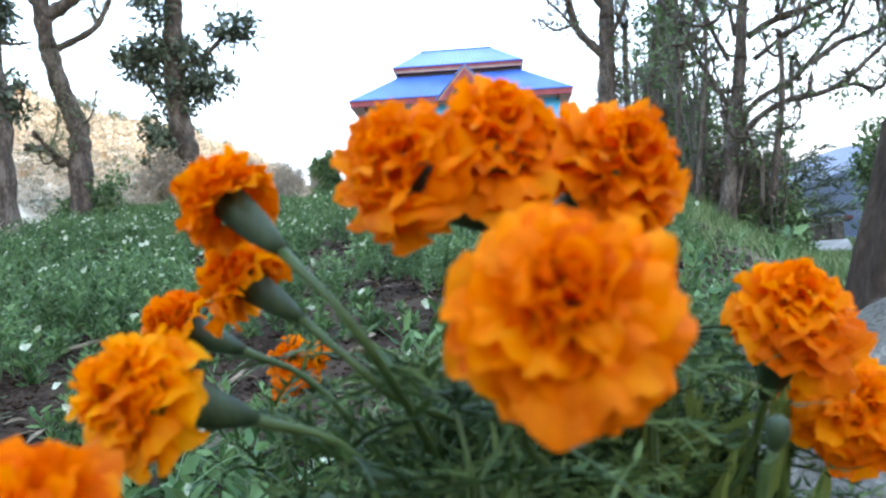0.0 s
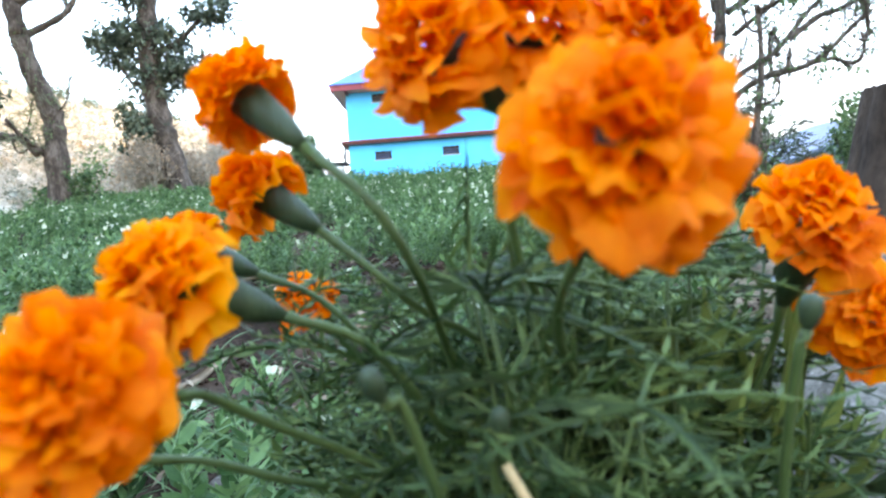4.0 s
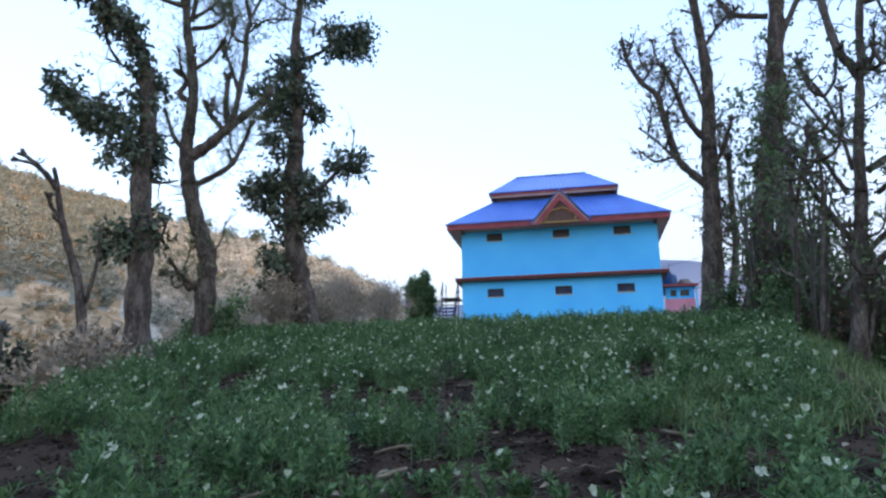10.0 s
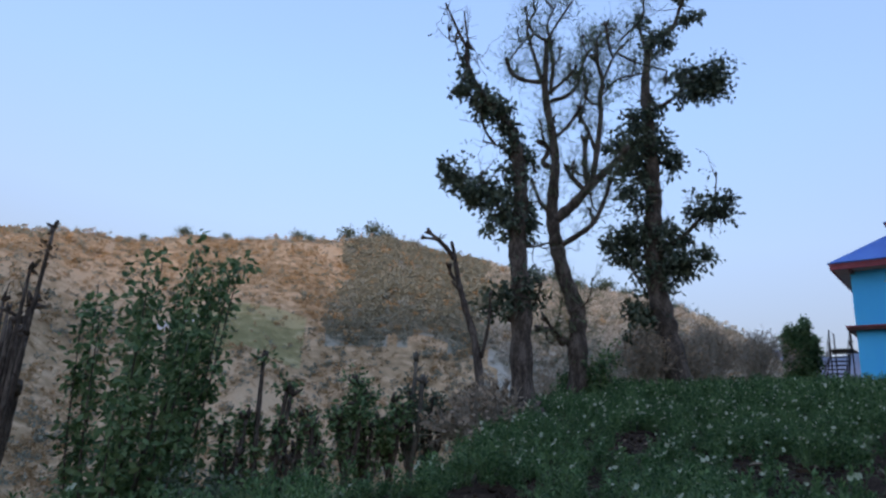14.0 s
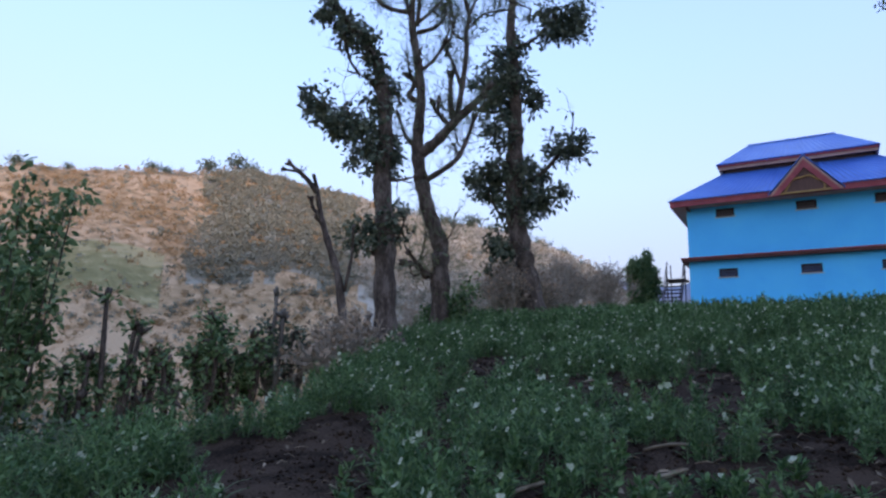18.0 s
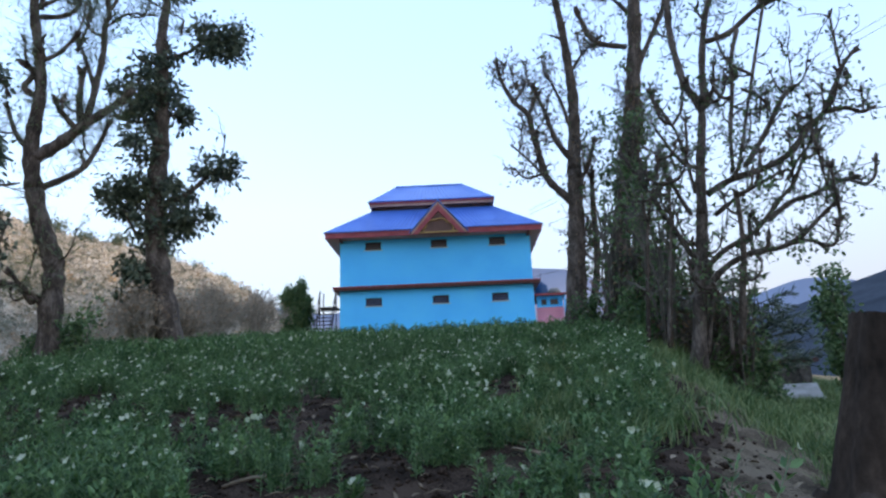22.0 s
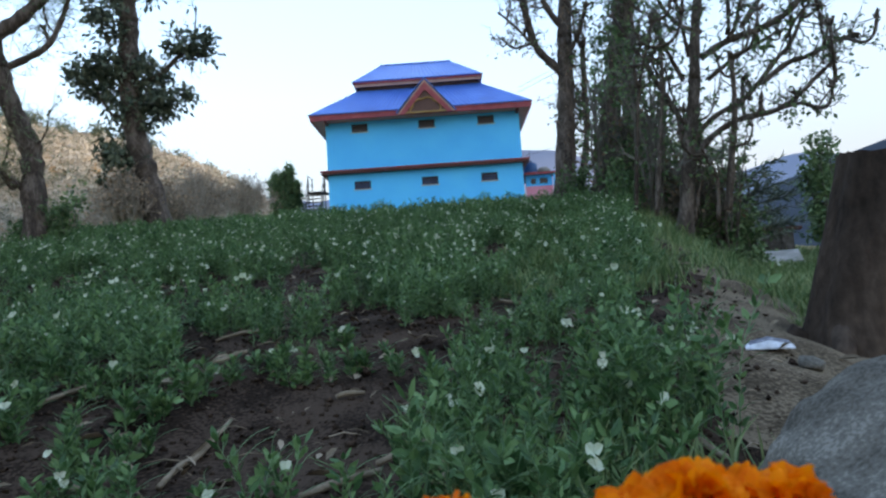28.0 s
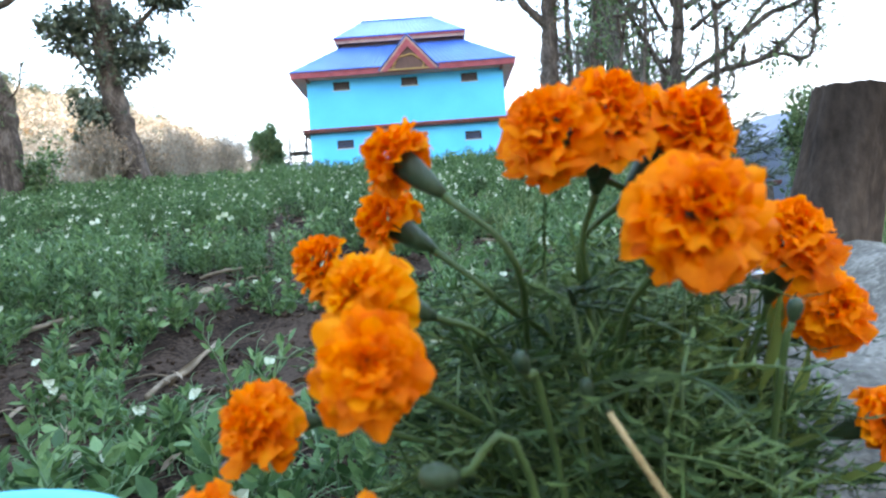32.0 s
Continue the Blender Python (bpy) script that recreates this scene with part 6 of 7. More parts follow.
def build_marigold():
    base = np.array([0.235, 0.50, gz(0.235, 0.5)])
    m = thing("marigold_plant", (0, 0, 0), "bushy marigold plant with orange double blooms and feathery leaves", "flower plant")
    heads = (
        ((0.137, 0.279, 0.561), (-0.60, -0.55, 0.38), 0.0228, PETAL), ((0.166, 0.286, 0.569), (0.05, -0.6, 0.75), 0.0232, PETAL), ((0.201, 0.295, 0.562), (0.5, -0.55, 0.65), 0.0238, PETAL),
        ((0.177, 0.229, 0.521), (0.08, -0.85, 0.45), 0.0252, PETAL), ((0.072, 0.307, 0.560), (-0.68, 0.10, 0.64), 0.0175, PETAL), ((0.063, 0.341, 0.534), (-0.74, -0.05, 0.55), 0.0178, PETAL),
        ((0.058, 0.277, 0.500), (-0.70, -0.55, 0.35), 0.0210, PETAL_YELLOW), ((0.064, 0.223, 0.478), (-0.12, -0.97, 0.2), 0.0205, PETAL), ((0.048, 0.461, 0.487), (-0.5, -0.35, 0.7), 0.0195, PETAL),
        ((0.022, 0.371, 0.515), (-0.85, -0.25, 0.42), 0.0185, PETAL), ((0.279, 0.356, 0.510), (0.12, -0.55, 0.82), 0.0250, PETAL), ((0.312, 0.386, 0.468), (0.2, -0.8, 0.45), 0.0255, PETAL),
        ((0.006, 0.290, 0.448), (-0.65, -0.65, 0.2), 0.0190, PETAL), ((-0.010, 0.262, 0.414), (-0.5, -0.8, 0.3), 0.0185, PETAL), ((0.052, 0.236, 0.418), (-0.2, -0.7, 0.6), 0.0170, PETAL_YELLOW), ((0.330, 0.370, 0.405), (0.6, -0.6, 0.4), 0.0190, PETAL))
    for pos, facing, radius, mat in heads:
        end, way = flower_head(m, pos, facing, radius, mat, "ruffled amber double bloom" if mat is PETAL_YELLOW else "ruffled orange double bloom")
        drop = np.array([0, 0, -1.0])
        p1 = end + way * 0.040 + drop * 0.006
        p2 = np.array([0.205, 0.42, 0.35]) * 0.55 + end * 0.45 + np.array([0, 0.02, -0.02]) + MG.normal(0, 0.012, 3)
        p3 = base + np.array([MG.uniform(-0.03, 0.03), MG.uniform(-0.03, 0.03), 0.12])
        sp = spline([end + 0.002 * -way, p1, p2, p3, base + np.array([0, 0, -0.01])], 5)
        s = Soup()
        s.tube(sp, np.concatenate([np.linspace(0.0022, 0.0014, 4), np.full(len(sp) - 4, 0.0017)]), 7)
        smooth(part("flower_stalk", s.data(), MG_STEM, m))
    # unopened buds
    for pos, way, r in (((0.118, 0.262, 0.470), (-0.3, -0.5, 0.8), 0.0034), ((0.245, 0.300, 0.478), (0.1, -0.3, 0.95), 0.0036), ((0.083, 0.238, 0.437), (-0.75, -0.4, 0.2), 0.0048), ((0.150, 0.300, 0.450), (0, -0.3, 1), 0.0034)):
        n, a, b = frame_of(way)
        p = np.array(pos)
        s = Soup()
        s.tube([p - n * r * 2, p - n * r * 1.2, p, p + n * r * 0.9, p + n * r * 1.3], [r * 0.3, r * 0.75, r, r * 0.8, r * 0.3], 12)
        bud = smooth(part("bud", s.data(), CALYX, m, "closed green flower bud"))
        s = Soup()
        s.tube(spline([p - n * r * 1.9, p - n * 0.04, base * 0.5 + p * 0.5 + np.array([0, 0, -0.05]), base + np.array([0, 0, 0.1])], 5), np.full(16, 0.0017), 6)
        smooth(part("flower_stalk", s.data(), MG_STEM, m))
    # a dry straw-coloured stalk leaning through the leaves
    s = Soup()
    s.tube(spline([(0.150, 0.262, 0.448), (0.165, 0.256, 0.420), (0.190, 0.25, 0.375), (0.215, 0.25, 0.30)], 4), np.linspace(0.0013, 0.0022, 13), 6)
    smooth(part("dry_stalk", s.data(), GOLD_STRAW, m, "straw-coloured dead stalk"))
    # leafy side shoots
    for k in range(290):
        t = MG.uniform(0, 2 * math.pi)
        rr = MG.uniform(0.02, 0.17)
        top = np.array([0.215 + math.cos(t) * rr * 1.1, 0.43 + math.sin(t) * rr * 0.8, MG.uniform(0.26, 0.512) - rr * 0.14])
        if math.hypot(top[0] - 0.1, top[1] - 0.1) < 0.19 or top[0] > 0.29 and MG.random() < 0.9 or top[0] > 0.25 and top[1] < 0.41 and top[2] > 0.41:
            continue
        sp = spline([base + MG.normal(0, 0.015, 3) * (1, 1, 0) + np.array([0, 0, 0.02]), base * 0.4 + top * 0.6 + np.array([0, 0, -0.03]), top], 5)
        st = Soup()
        st.tube(sp, np.linspace(0.0020, 0.0009, len(sp)), 5)
        shoot = smooth(part("shoot", st.data(), MG_STEM, m))
        s = Soup()
        for j in range(4, len(sp)):
            for _ in range(7):
                d = np.array([*MG.normal(0, 1, 2), MG.uniform(-0.1, 0.9)])
                marigold_leaf(s, sp[j], d, MG.uniform(0.030, 0.058), MG)
        stuff(part("leafage", s.data(), MG_LEAF, shoot, "dark green feathery leaves"))
    # broader lance-shaped leaves in front of the stone
    for k in range(52):
        if k < 24:
            p = np.array([MG.uniform(0.25, 0.33), MG.uniform(0.40, 0.47), MG.uniform(0.34, 0.44)])
            d = unit(np.array([MG.uniform(-0.5, 0.9), MG.uniform(-0.8, 0.2), MG.uniform(0.2, 1.0)]))
        else:
            p = np.array([MG.uniform(0.215, 0.30), MG.uniform(0.39, 0.45), MG.uniform(0.385, 0.44)])
            d = unit(np.array([MG.normal(0.1, 0.3), MG.uniform(-0.5, 0.1), 1.0]))
        s = Soup()
        ln = MG.uniform(0.035, 0.060)
        pts = spline([p - d * 0.03 - np.array([0, 0, 0.05]), p, p + d * 0.01], 3)
        s.tube(pts, np.full(len(pts), 0.0013), 5)
        s.leaf(p, p + d * ln, unit(np.cross(d, MG.normal(0, 1, 3))), ln * 0.2, 0.25)
        part("lance_leaf", s.data(), LANCE_LEAF, m, "yellowish green lance-shaped leaf")


build_marigold()


# ---------------------------------------------------------------- stones, stump and litter
def stone(name, at_, size, label, seed, yaw=0.0, sub=4, mat=ROCK, group="", cut=0.55, faces=()):
    rng = np.random.default_rng(seed)
    bm = bmesh.new()
    bmesh.ops.create_icosphere(bm, subdivisions=sub, radius=1.0)
    planes = [(unit(rng.normal(0, 1, 3)), rng.uniform(cut, 0.92)) for _ in range(14)] + [(unit(n), d) for n, d in faces]
    for v in bm.verts:
        c = np.array(v.co)
        for n, d in planes:
            e = c @ n - d
            if e > 0:
                c = c - n * e * 0.9
        w = Vector(c)
        c = c * (1 + 0.06 * noise.noise(w * 2.1 + Vector((seed, 0, 0))) + 0.03 * noise.noise(w * 6.3) + 0.012 * noise.noise(w * 15) + 0.006 * noise.noise(w * 31))
        v.co = c * np.array(size)
    ob = smooth(link_mesh(name, bm, mat))
    ob.matrix_basis = Matrix.Translation(at_) @ Matrix.Rotation(radians(yaw), 4, "Z")
    return tagged(ob, label, "stone", group)


stone("boulder", (0.905, 1.06, 0.085), (0.55, 0.48, 0.46), "large grey weathered stone beside the marigold plant", 7, 0, 6, faces=(((-0.74, -0.36, 0.52), 0.84), ((0.30, -0.22, 0.92), 0.70), ((0.1, -0.95, 0.25), 0.72)))
stone("field_stone", (0.47, 0.62, 0.15), (0.24, 0.20, 0.24), "grey stone half hidden by marigold leaves", 12, 40)
for i, (x, y, r) in enumerate(((1.25, 2.0, 0.05), (1.05, 1.75, 0.04), (1.5, 2.7, 0.07), (1.75, 2.3, 0.05), (-0.35, 1.3, 0.035), (2.3, 4.0, 0.09))):
    stone("loose_stone", (x, y, gz(x, y) + r * 0.25), (r, r * 0.8, r * 0.6), "small grey stone lying on bare soil", 30 + i, i * 50, 3, group="loose stones")


def build_stump():
    x, y = 2.04, 3.36
    z0 = gz(x, y) - 0.12
    t = thing("tree_stump", (x, y, z0), "tall dark weathered tree stump with a sawn-off top", "tree stump")
    h = 1.20 - z0
    rows, seg = 30, 56
    v, f = [], []
    for i in range(rows):
        u = i / (rows - 1)
        for j in range(seg):
            a = 2 * math.pi * j / seg
            w = Vector((math.cos(a) * 3, math.sin(a) * 3, u * 5))
            r = 0.188 * (1 + 0.30 * (1 - u) ** 1.3 + 0.14 * max(0, 0.25 - u) / 0.25) * (1 + 0.05 * math.sin(3 * a + 1) + 0.035 * math.sin(7 * a + 2 * u) + 0.05 * noise.noise(w) + 0.022 * noise.noise(w * 3.7))
            top = u ** 6 * (-0.03 * math.cos(a + 0.5) + 0.014 * noise.noise(w * 2.3) - (0.03 if 0.9 < a < 1.5 or 5.1 < a < 5.45 else 0))
            v.append((math.cos(a) * r + 0.20 * h * u, math.sin(a) * r - 0.12 * h * u, h * u + top))
    for i in range(rows - 1):
        f += [(i * seg + j, i * seg + (j + 1) % seg, (i + 1) * seg + (j + 1) % seg, (i + 1) * seg + j) for j in range(seg)]
    smooth(part("bark", (v, f), STUMP, t))
    b = len(v) - seg
    tv = [v[b + j] for j in range(seg)]
    cx, cy = 0.20 * h, -0.12 * h
    tf = []
    for k, q in enumerate((0.86, 0.6, 0.3)):
        for j in range(seg):
            x1, y1, z1 = v[b + j]
            tv.append(((x1 - cx) * q + cx, (y1 - cy) * q + cy, z1 * q + h * (1 - q) - 0.02 + 0.008 * math.sin(j * 1.7 + k)))
        tf += [(k * seg + j, k * seg + (j + 1) % seg, (k + 1) * seg + (j + 1) % seg, (k + 1) * seg + j) for j in range(seg)]
    tf.append(tuple(range(3 * seg, 4 * seg)))
    part("cut_top", (tv, tf), STUMP_TOP, t, "grey sawn top of the stump")
    # a snapped side knot
    q = Soup()
    q.tube([(0.30, -0.18, h * 0.70), (0.40, -0.20, h * 0.76), (0.44, -0.21, h * 0.80)], [0.085, 0.065, 0.035], 9)
    smooth(part("knot", q.data(), STUMP, t))
    for k in range(5):
        a = k * 1.26 + 0.4
        q = Soup()
        q.tube([(math.cos(a) * 0.20, math.sin(a) * 0.18, 0.20), (math.cos(a) * 0.30, math.sin(a) * 0.28, 0.09), (math.cos(a) * 0.42, math.sin(a) * 0.38, -0.03)], [0.06, 0.05, 0.025], 8)
        smooth(part("root", q.data(), STUMP, t))


build_stump()


def build_packet():
    x, y = 1.42, 2.87
    p = thing("plastic_packet", Matrix.Translation((x, y, gz(x, y) + 0.012)) @ Matrix.Rotation(radians(-18), 4, "Z") @ Matrix.Rotation(radians(8), 4, "X"), "crumpled white striped plastic packet lying on the soil", "litter")
    bm = bmesh.new()
    bmesh.ops.create_grid(bm, x_segments=16, y_segments=8, size=0.5, matrix=Matrix.Diagonal((0.19, 0.075, 1, 1)))
    top = [v for v in bm.verts]
    for v in top:
        e = (1 - abs(v.co.x) / 0.096) * (1 - abs(v.co.y) / 0.038)
        v.co.z = 0.035 * max(e, 0) ** 0.5 + 0.006 * noise.noise(v.co * 45)
    r = bmesh.ops.extrude_face_region(bm, geom=list(bm.faces))
    for v in r["geom"]:
        if isinstance(v, bmesh.types.BMVert):
            v.co.z = -0.004
    part("wrapper", bm, PACKET, p)
    for k in range(3):
        s = Soup()
        yy = -0.022 + k * 0.02
        s.tube([(-0.08, yy, 0.017), (0, yy + 0.003, 0.036), (0.08, yy, 0.017)], [0.0028] * 3, 5)
        part("printed_stripe", s.data(), PACKET_STRIPE, p)


build_packet()


def build_tub():
    t = thing("plastic_tub", (-0.135, 0.245, gz(-0.135, 0.245)), "turquoise plastic tub standing beside the flowers", "tub")
    zt = 0.412 - gz(-0.135, 0.245)
    s = Soup()
    s.tube([(0, 0, 0), (0, 0, 0.01), (0, 0, zt - 0.012)], [0.070, 0.076, 0.098], 36)
    smooth(part("body", s.data(), TURQUOISE, t))
    s = Soup()
    s.tube([(math.cos(a) * 0.100, math.sin(a) * 0.100, zt - 0.008) for a in np.linspace(0, 2 * math.pi, 41)], [0.006] * 41, 8, cap=False)
    smooth(part("rim", s.data(), TURQUOISE, t))
    s = Soup()
    s.tube([(0, 0, zt - 0.014), (0, 0, zt - 0.006), (0, 0, zt - 0.002)], [0.098, 0.098, 0.06], 36)
    smooth(part("lid", s.data(), TURQUOISE, t))


build_tub()


def build_path_side():
    """Pale concrete slab, low wall and a white ball by the path under the trees."""
    x, y = 6.95, 13.9
    ob = link_mesh("concrete_slab", boxes((-0.55, 0.55, -1.3, 1.3, -0.5, 0.12), bevel=0.03), CONCRETE)
    ob.matrix_basis = Matrix.Translation((x, y, gz(x, y))) @ Matrix.Rotation(radians(-24), 4, "Z") @ Matrix.Rotation(radians(13), 4, "X")
    tagged(ob, "pale broken concrete slab beside the path", "slab")
    x, y = 7.47, 15.86
    b = thing("white_ball", (x, y, gz(x, y)), "small bright white ball on a short stake by the path", "ball")
    s = Soup()
    z = max(1.36 - gz(x, y), 0.1)
    s.tube([(0, 0, -0.05), (0, 0, z)], [0.012, 0.012], 6)
    part("stake", s.data(), METAL, b)
    bm = bmesh.new()
    bmesh.ops.create_uvsphere(bm, u_segments=16, v_segments=10, radius=0.06, matrix=Matrix.Translation((0, 0, z + 0.04)))
    smooth(part("ball", bm, WHITE, b))
    w = thing("low_wall", Matrix.Translation((8.1, 17.6, gz(8.1, 17.6))) @ Matrix.Rotation(radians(-20), 4, "Z"), "low dark weathered wall with a projecting coping", "wall")
    part("wall_body", boxes((-1.1, 1.1, -0.12, 0.12, -0.4, 0.62)), STUMP_TOP, w)
    part("coping", boxes((-1.35, 1.3, -0.25, 0.25, 0.622, 0.72), bevel=0.02), BROWN_TRIM, w)
    for x in (-1.0, 0.95):
        part("pier", boxes((x - 0.13, x + 0.13, -0.2, -0.122, -0.4, 0.62)), STUMP_TOP, w)


build_path_side()


def build_cables():
    for k, (a, b, sag) in enumerate((((5.0, 40.0, 13.4), (36.0, 30.0, 27.5), 0.7), ((5.0, 40.3, 13.2), (36.0, 30.3, 26.9), 0.7), ((4.0, 41.0, 12.0), (36.0, 30.0, 22.3), 0.8), ((4.2, 41.0, 9.0), (36.0, 30.0, 16.3), 0.6))):
        a, b = np.array(a), np.array(b)
        pts = [a + (b - a) * t - np.array([0, 0, sag * 4 * t * (1 - t)]) for t in np.linspace(0, 1, 24)]
        s = Soup()
        s.tube(pts, [0.011] * 24, 5)
        tagged(link_mesh("power_cable", s.data(), CABLE), "thin dark overhead cable", "cable", "overhead cables")
    p = thing("utility_pole", (36.0, 30.0, gz(36, 30)), "tall metal utility pole carrying overhead cables", "pole")
    s = Soup()
    s.tube([(0, 0, -0.5), (0, 0, 28.2 - gz(36, 30))], [0.16, 0.09], 10)
    part("shaft", s.data(), METAL, p)


build_cables()


# ---------------------------------------------------------------- the pea crop
PEA_RNG = np.random.default_rng(31)


def pea_plant(leaves, stems, flowers, height, stalks, nodes, pairs, size, bloom, fine):
    """One pea plant at the origin: thin upright stems with narrow leaflets, tendrils and a few white flowers."""
    for _ in range(stalks):
        lean = PEA_RNG.normal(0, 0.20, 2) * height
        p0 = np.array([*PEA_RNG.normal(0, 0.035, 2), -0.01])
        hh = height * PEA_RNG.uniform(0.55, 1.1)
        mid = p0 + np.array([lean[0] * 0.25, lean[1] * 0.25, hh * 0.55])
        top = p0 + np.array([lean[0], lean[1], hh])
        sp = spline([p0, mid, top], nodes)
        stems.tube(sp, np.linspace(0.0026, 0.0012, len(sp)), 4 if fine else 3, cap=False)
        for j in range(1, len(sp)):
            a = PEA_RNG.uniform(0, 6.28)
            for sg in range(pairs):
                t = a + sg * 2.3
                d = unit(np.array([math.cos(t), math.sin(t), PEA_RNG.uniform(0.1, 1.9)]))
                side = unit(np.cross(d, PEA_RNG.normal(0, 1, 3)))
                ln = PEA_RNG.uniform(0.024, 0.050) * size
                c = sp[j] + d * 0.008
                if fine:
                    leaves.leaf(c, c + d * ln, side, ln * PEA_RNG.uniform(0.26, 0.56), PEA_RNG.uniform(-0.1, 0.22))
                else:
                    leaves.chip(c, c + d * ln, side, ln * PEA_RNG.uniform(0.30, 0.46))
            if fine and PEA_RNG.random() < 0.6:
                t = PEA_RNG.uniform(0, 6.28)
                q, d = sp[j], np.array([math.cos(t), math.sin(t), 0.6])
                stems.tube(spline([q, q + d * 0.05, q + d * 0.08 + np.array([0.01, 0.01, -0.01])], 3), np.linspace(0.0011, 0.0006, 7), 3, cap=False)
        if PEA_RNG.random() < bloom:
            c = sp[-1] + PEA_RNG.normal(0, 0.02, 3) + np.array([0, 0, -0.01])
            for _ in range(int(PEA_RNG.integers(1, 3))):
                c = c + PEA_RNG.normal(0, 0.012, 3)
                d = unit(np.array([PEA_RNG.normal(0, 0.7), -1.0, 0.35 + PEA_RNG.normal(0, 0.3)]))
                sd = unit(np.cross(d, (0, 0, 1)))
                u = np.cross(sd, d)
                w = PEA_RNG.uniform(0.010, 0.0165)
                for sg in (-1, 1):
                    flowers.leaf(c, c + u * w * 1.1 + sd * sg * w * 1.1 + d * 0.002, unit(sd * 0.5 - u * sg), w * 1.5, 0.2)
                flowers.leaf(c, c + d * w * 1.2 - u * w * 0.5, sd, w * 0.8, 0.4)


def in_field(x, y, over=0.25):
    return (np.interp(y, EDGE_Y, EDGE_X) - over < x) & (x < np.interp(y, BANK_Y, BANK_X) - 0.2)


def bare(x, y):
    """Above zero where the soil shows between the plants; one hollow before the marigold stays empty."""
    return 2 * (1 - step(0.7, 1.2, np.hypot((x + 0.42) / 0.40, (y - 2.12) / 0.50))) + 0.75 * rough(x, y * 0.6, 1.5, 9) + 0.5 * rough(x, y * 0.8, 3.6, 2)


# single plants close to the camera
near_sites = []
tries = 0
while len(near_sites) < 86 and tries < 6000:
    tries += 1
    x, y = PEA_RNG.uniform(-1.9, 1.1), PEA_RNG.uniform(0.85, 2.9)
    if not in_field(x, y) or bare(x, y) > (0.35 if len(near_sites) % 2 else 0.12) or math.hypot(x - 0.86, y - 1.06) < 0.6 or abs(x) > y * 0.85 + 0.3 or math.hypot(x - 0.2, y - 0.5) < 0.42:
        continue
    if any(math.hypot(x - a, y - b) < 0.10 for a, b in near_sites):
        continue
    near_sites.append((x, y))
near_sites += [(0.62, 1.92), (0.70, 1.98), (0.55, 2.05), (0.78, 1.9), (0.82, 2.05), (0.68, 2.2), (0.76, 2.3), (0.5, 2.15), (0.86, 2.2), (0.66, 1.85), (0.74, 2.1), (0.6, 2.2), (0.5, 1.9), (-0.50, 1.26), (-0.60, 1.2), (-0.47, 1.36), (-1.05, 2.3), (-0.46, 3.2), (-1.05, 1.95), (-0.95, 2.05), (-1.3, 2.5), (-0.62, 2.75), (-0.75, 2.85), (-0.2, 2.75), (-0.05, 2.6)]
for x, y in near_sites:
    t = thing("pea_plant", (x, y, gz(x, y)), "low green pea plant growing in dark soil", "pea plant", "pea plants nearest the marigold")
    lv, st, fl = Soup(), Soup(), Soup()
    tall = 0.36 if x > 0.4 and y > 1.7 else (0.23 if bare(x, y) < -0.05 else 0.13)
    pea_plant(lv, st, fl, PEA_RNG.uniform(0.75, 1.2) * tall, 3, 6, 3, PEA_RNG.uniform(0.7, 1.15), 0.2, True)
    stuff(part("stem_tangle", st.data(), PEA_STEM, t))
    stuff(part("foliage", lv.data(), PEA, t))
    for k in range(fl.n // 24):
        part("flower", (np.concatenate(fl.v)[24 * k: 24 * k + 24], [tuple(i - 24 * k for i in f) for f in fl.f[18 * k: 18 * k + 18]]), PEA_FLOWER, t, "small white pea flower")

# the rest of the crop, in three depths of detail
for band, (y0, y1, number, gap, spec) in enumerate(((1.0, 4.6, 430, -0.1, (0.24, 4, 6, 3, 0.75, 0.20, True)), (4.6, 10.0, 1250, -0.08, (0.28, 4, 7, 3, 0.75, 0.26, False)), (10.0, 25.0, 4800, 0.7, (0.27, 4, 4, 3, 1.15, 0.26, False)))):
    kits = []
    for _ in range(26):
        lv, st, fl = Soup(), Soup(), Soup()
        pea_plant(lv, st, fl, *spec)
        kits.append((Kit(lv), Kit(st), Kit(fl)))
    n = number * 12
    x, y = PEA_RNG.uniform(-13, 9, n), y0 + (y1 - y0) * PEA_RNG.random(n) ** (1.0 if band < 2 else 1.3)
    ok = in_field(x, y, 0.3) & (bare(x, y) < gap) & (np.hypot(x - 0.2, y - 0.5) > 0.5) & (np.hypot(x - 0.86, y - 1.06) > 0.6)
    ok &= ~((y < 2.9) & (np.abs(x - 0.1) < y * 0.8) & (PEA_RNG.random(n) < 0.75))
    x, y = x[ok][:number], y[ok][:number]
    places = np.stack([x, y, ground_height(x, y)], -1)
    n = len(x)
    yaw, pick = PEA_RNG.uniform(-0.7, 0.7, n), PEA_RNG.integers(0, 26, n)
    wide = PEA_RNG.uniform(0.85, 1.2, n)
    size = np.stack([wide, wide * PEA_RNG.uniform(0.65, 1.25 if band < 2 else 1.6, n)], -1)
    for k, (name, mat, label, cat) in enumerate((("pea_crop_leaves", PEA, "green pea crop covering the sloping field", "pea crop"), ("pea_crop_stems", PEA_STEM, "thin pale stems of the pea crop", "pea crop"), ("pea_crop_flowers", PEA_FLOWER, "white flowers scattered through the pea crop", "pea flowers"))):
        tagged(strew(name, [q[k] for q in kits], places, yaw, size, pick, mat), label, cat, kind="stuff")

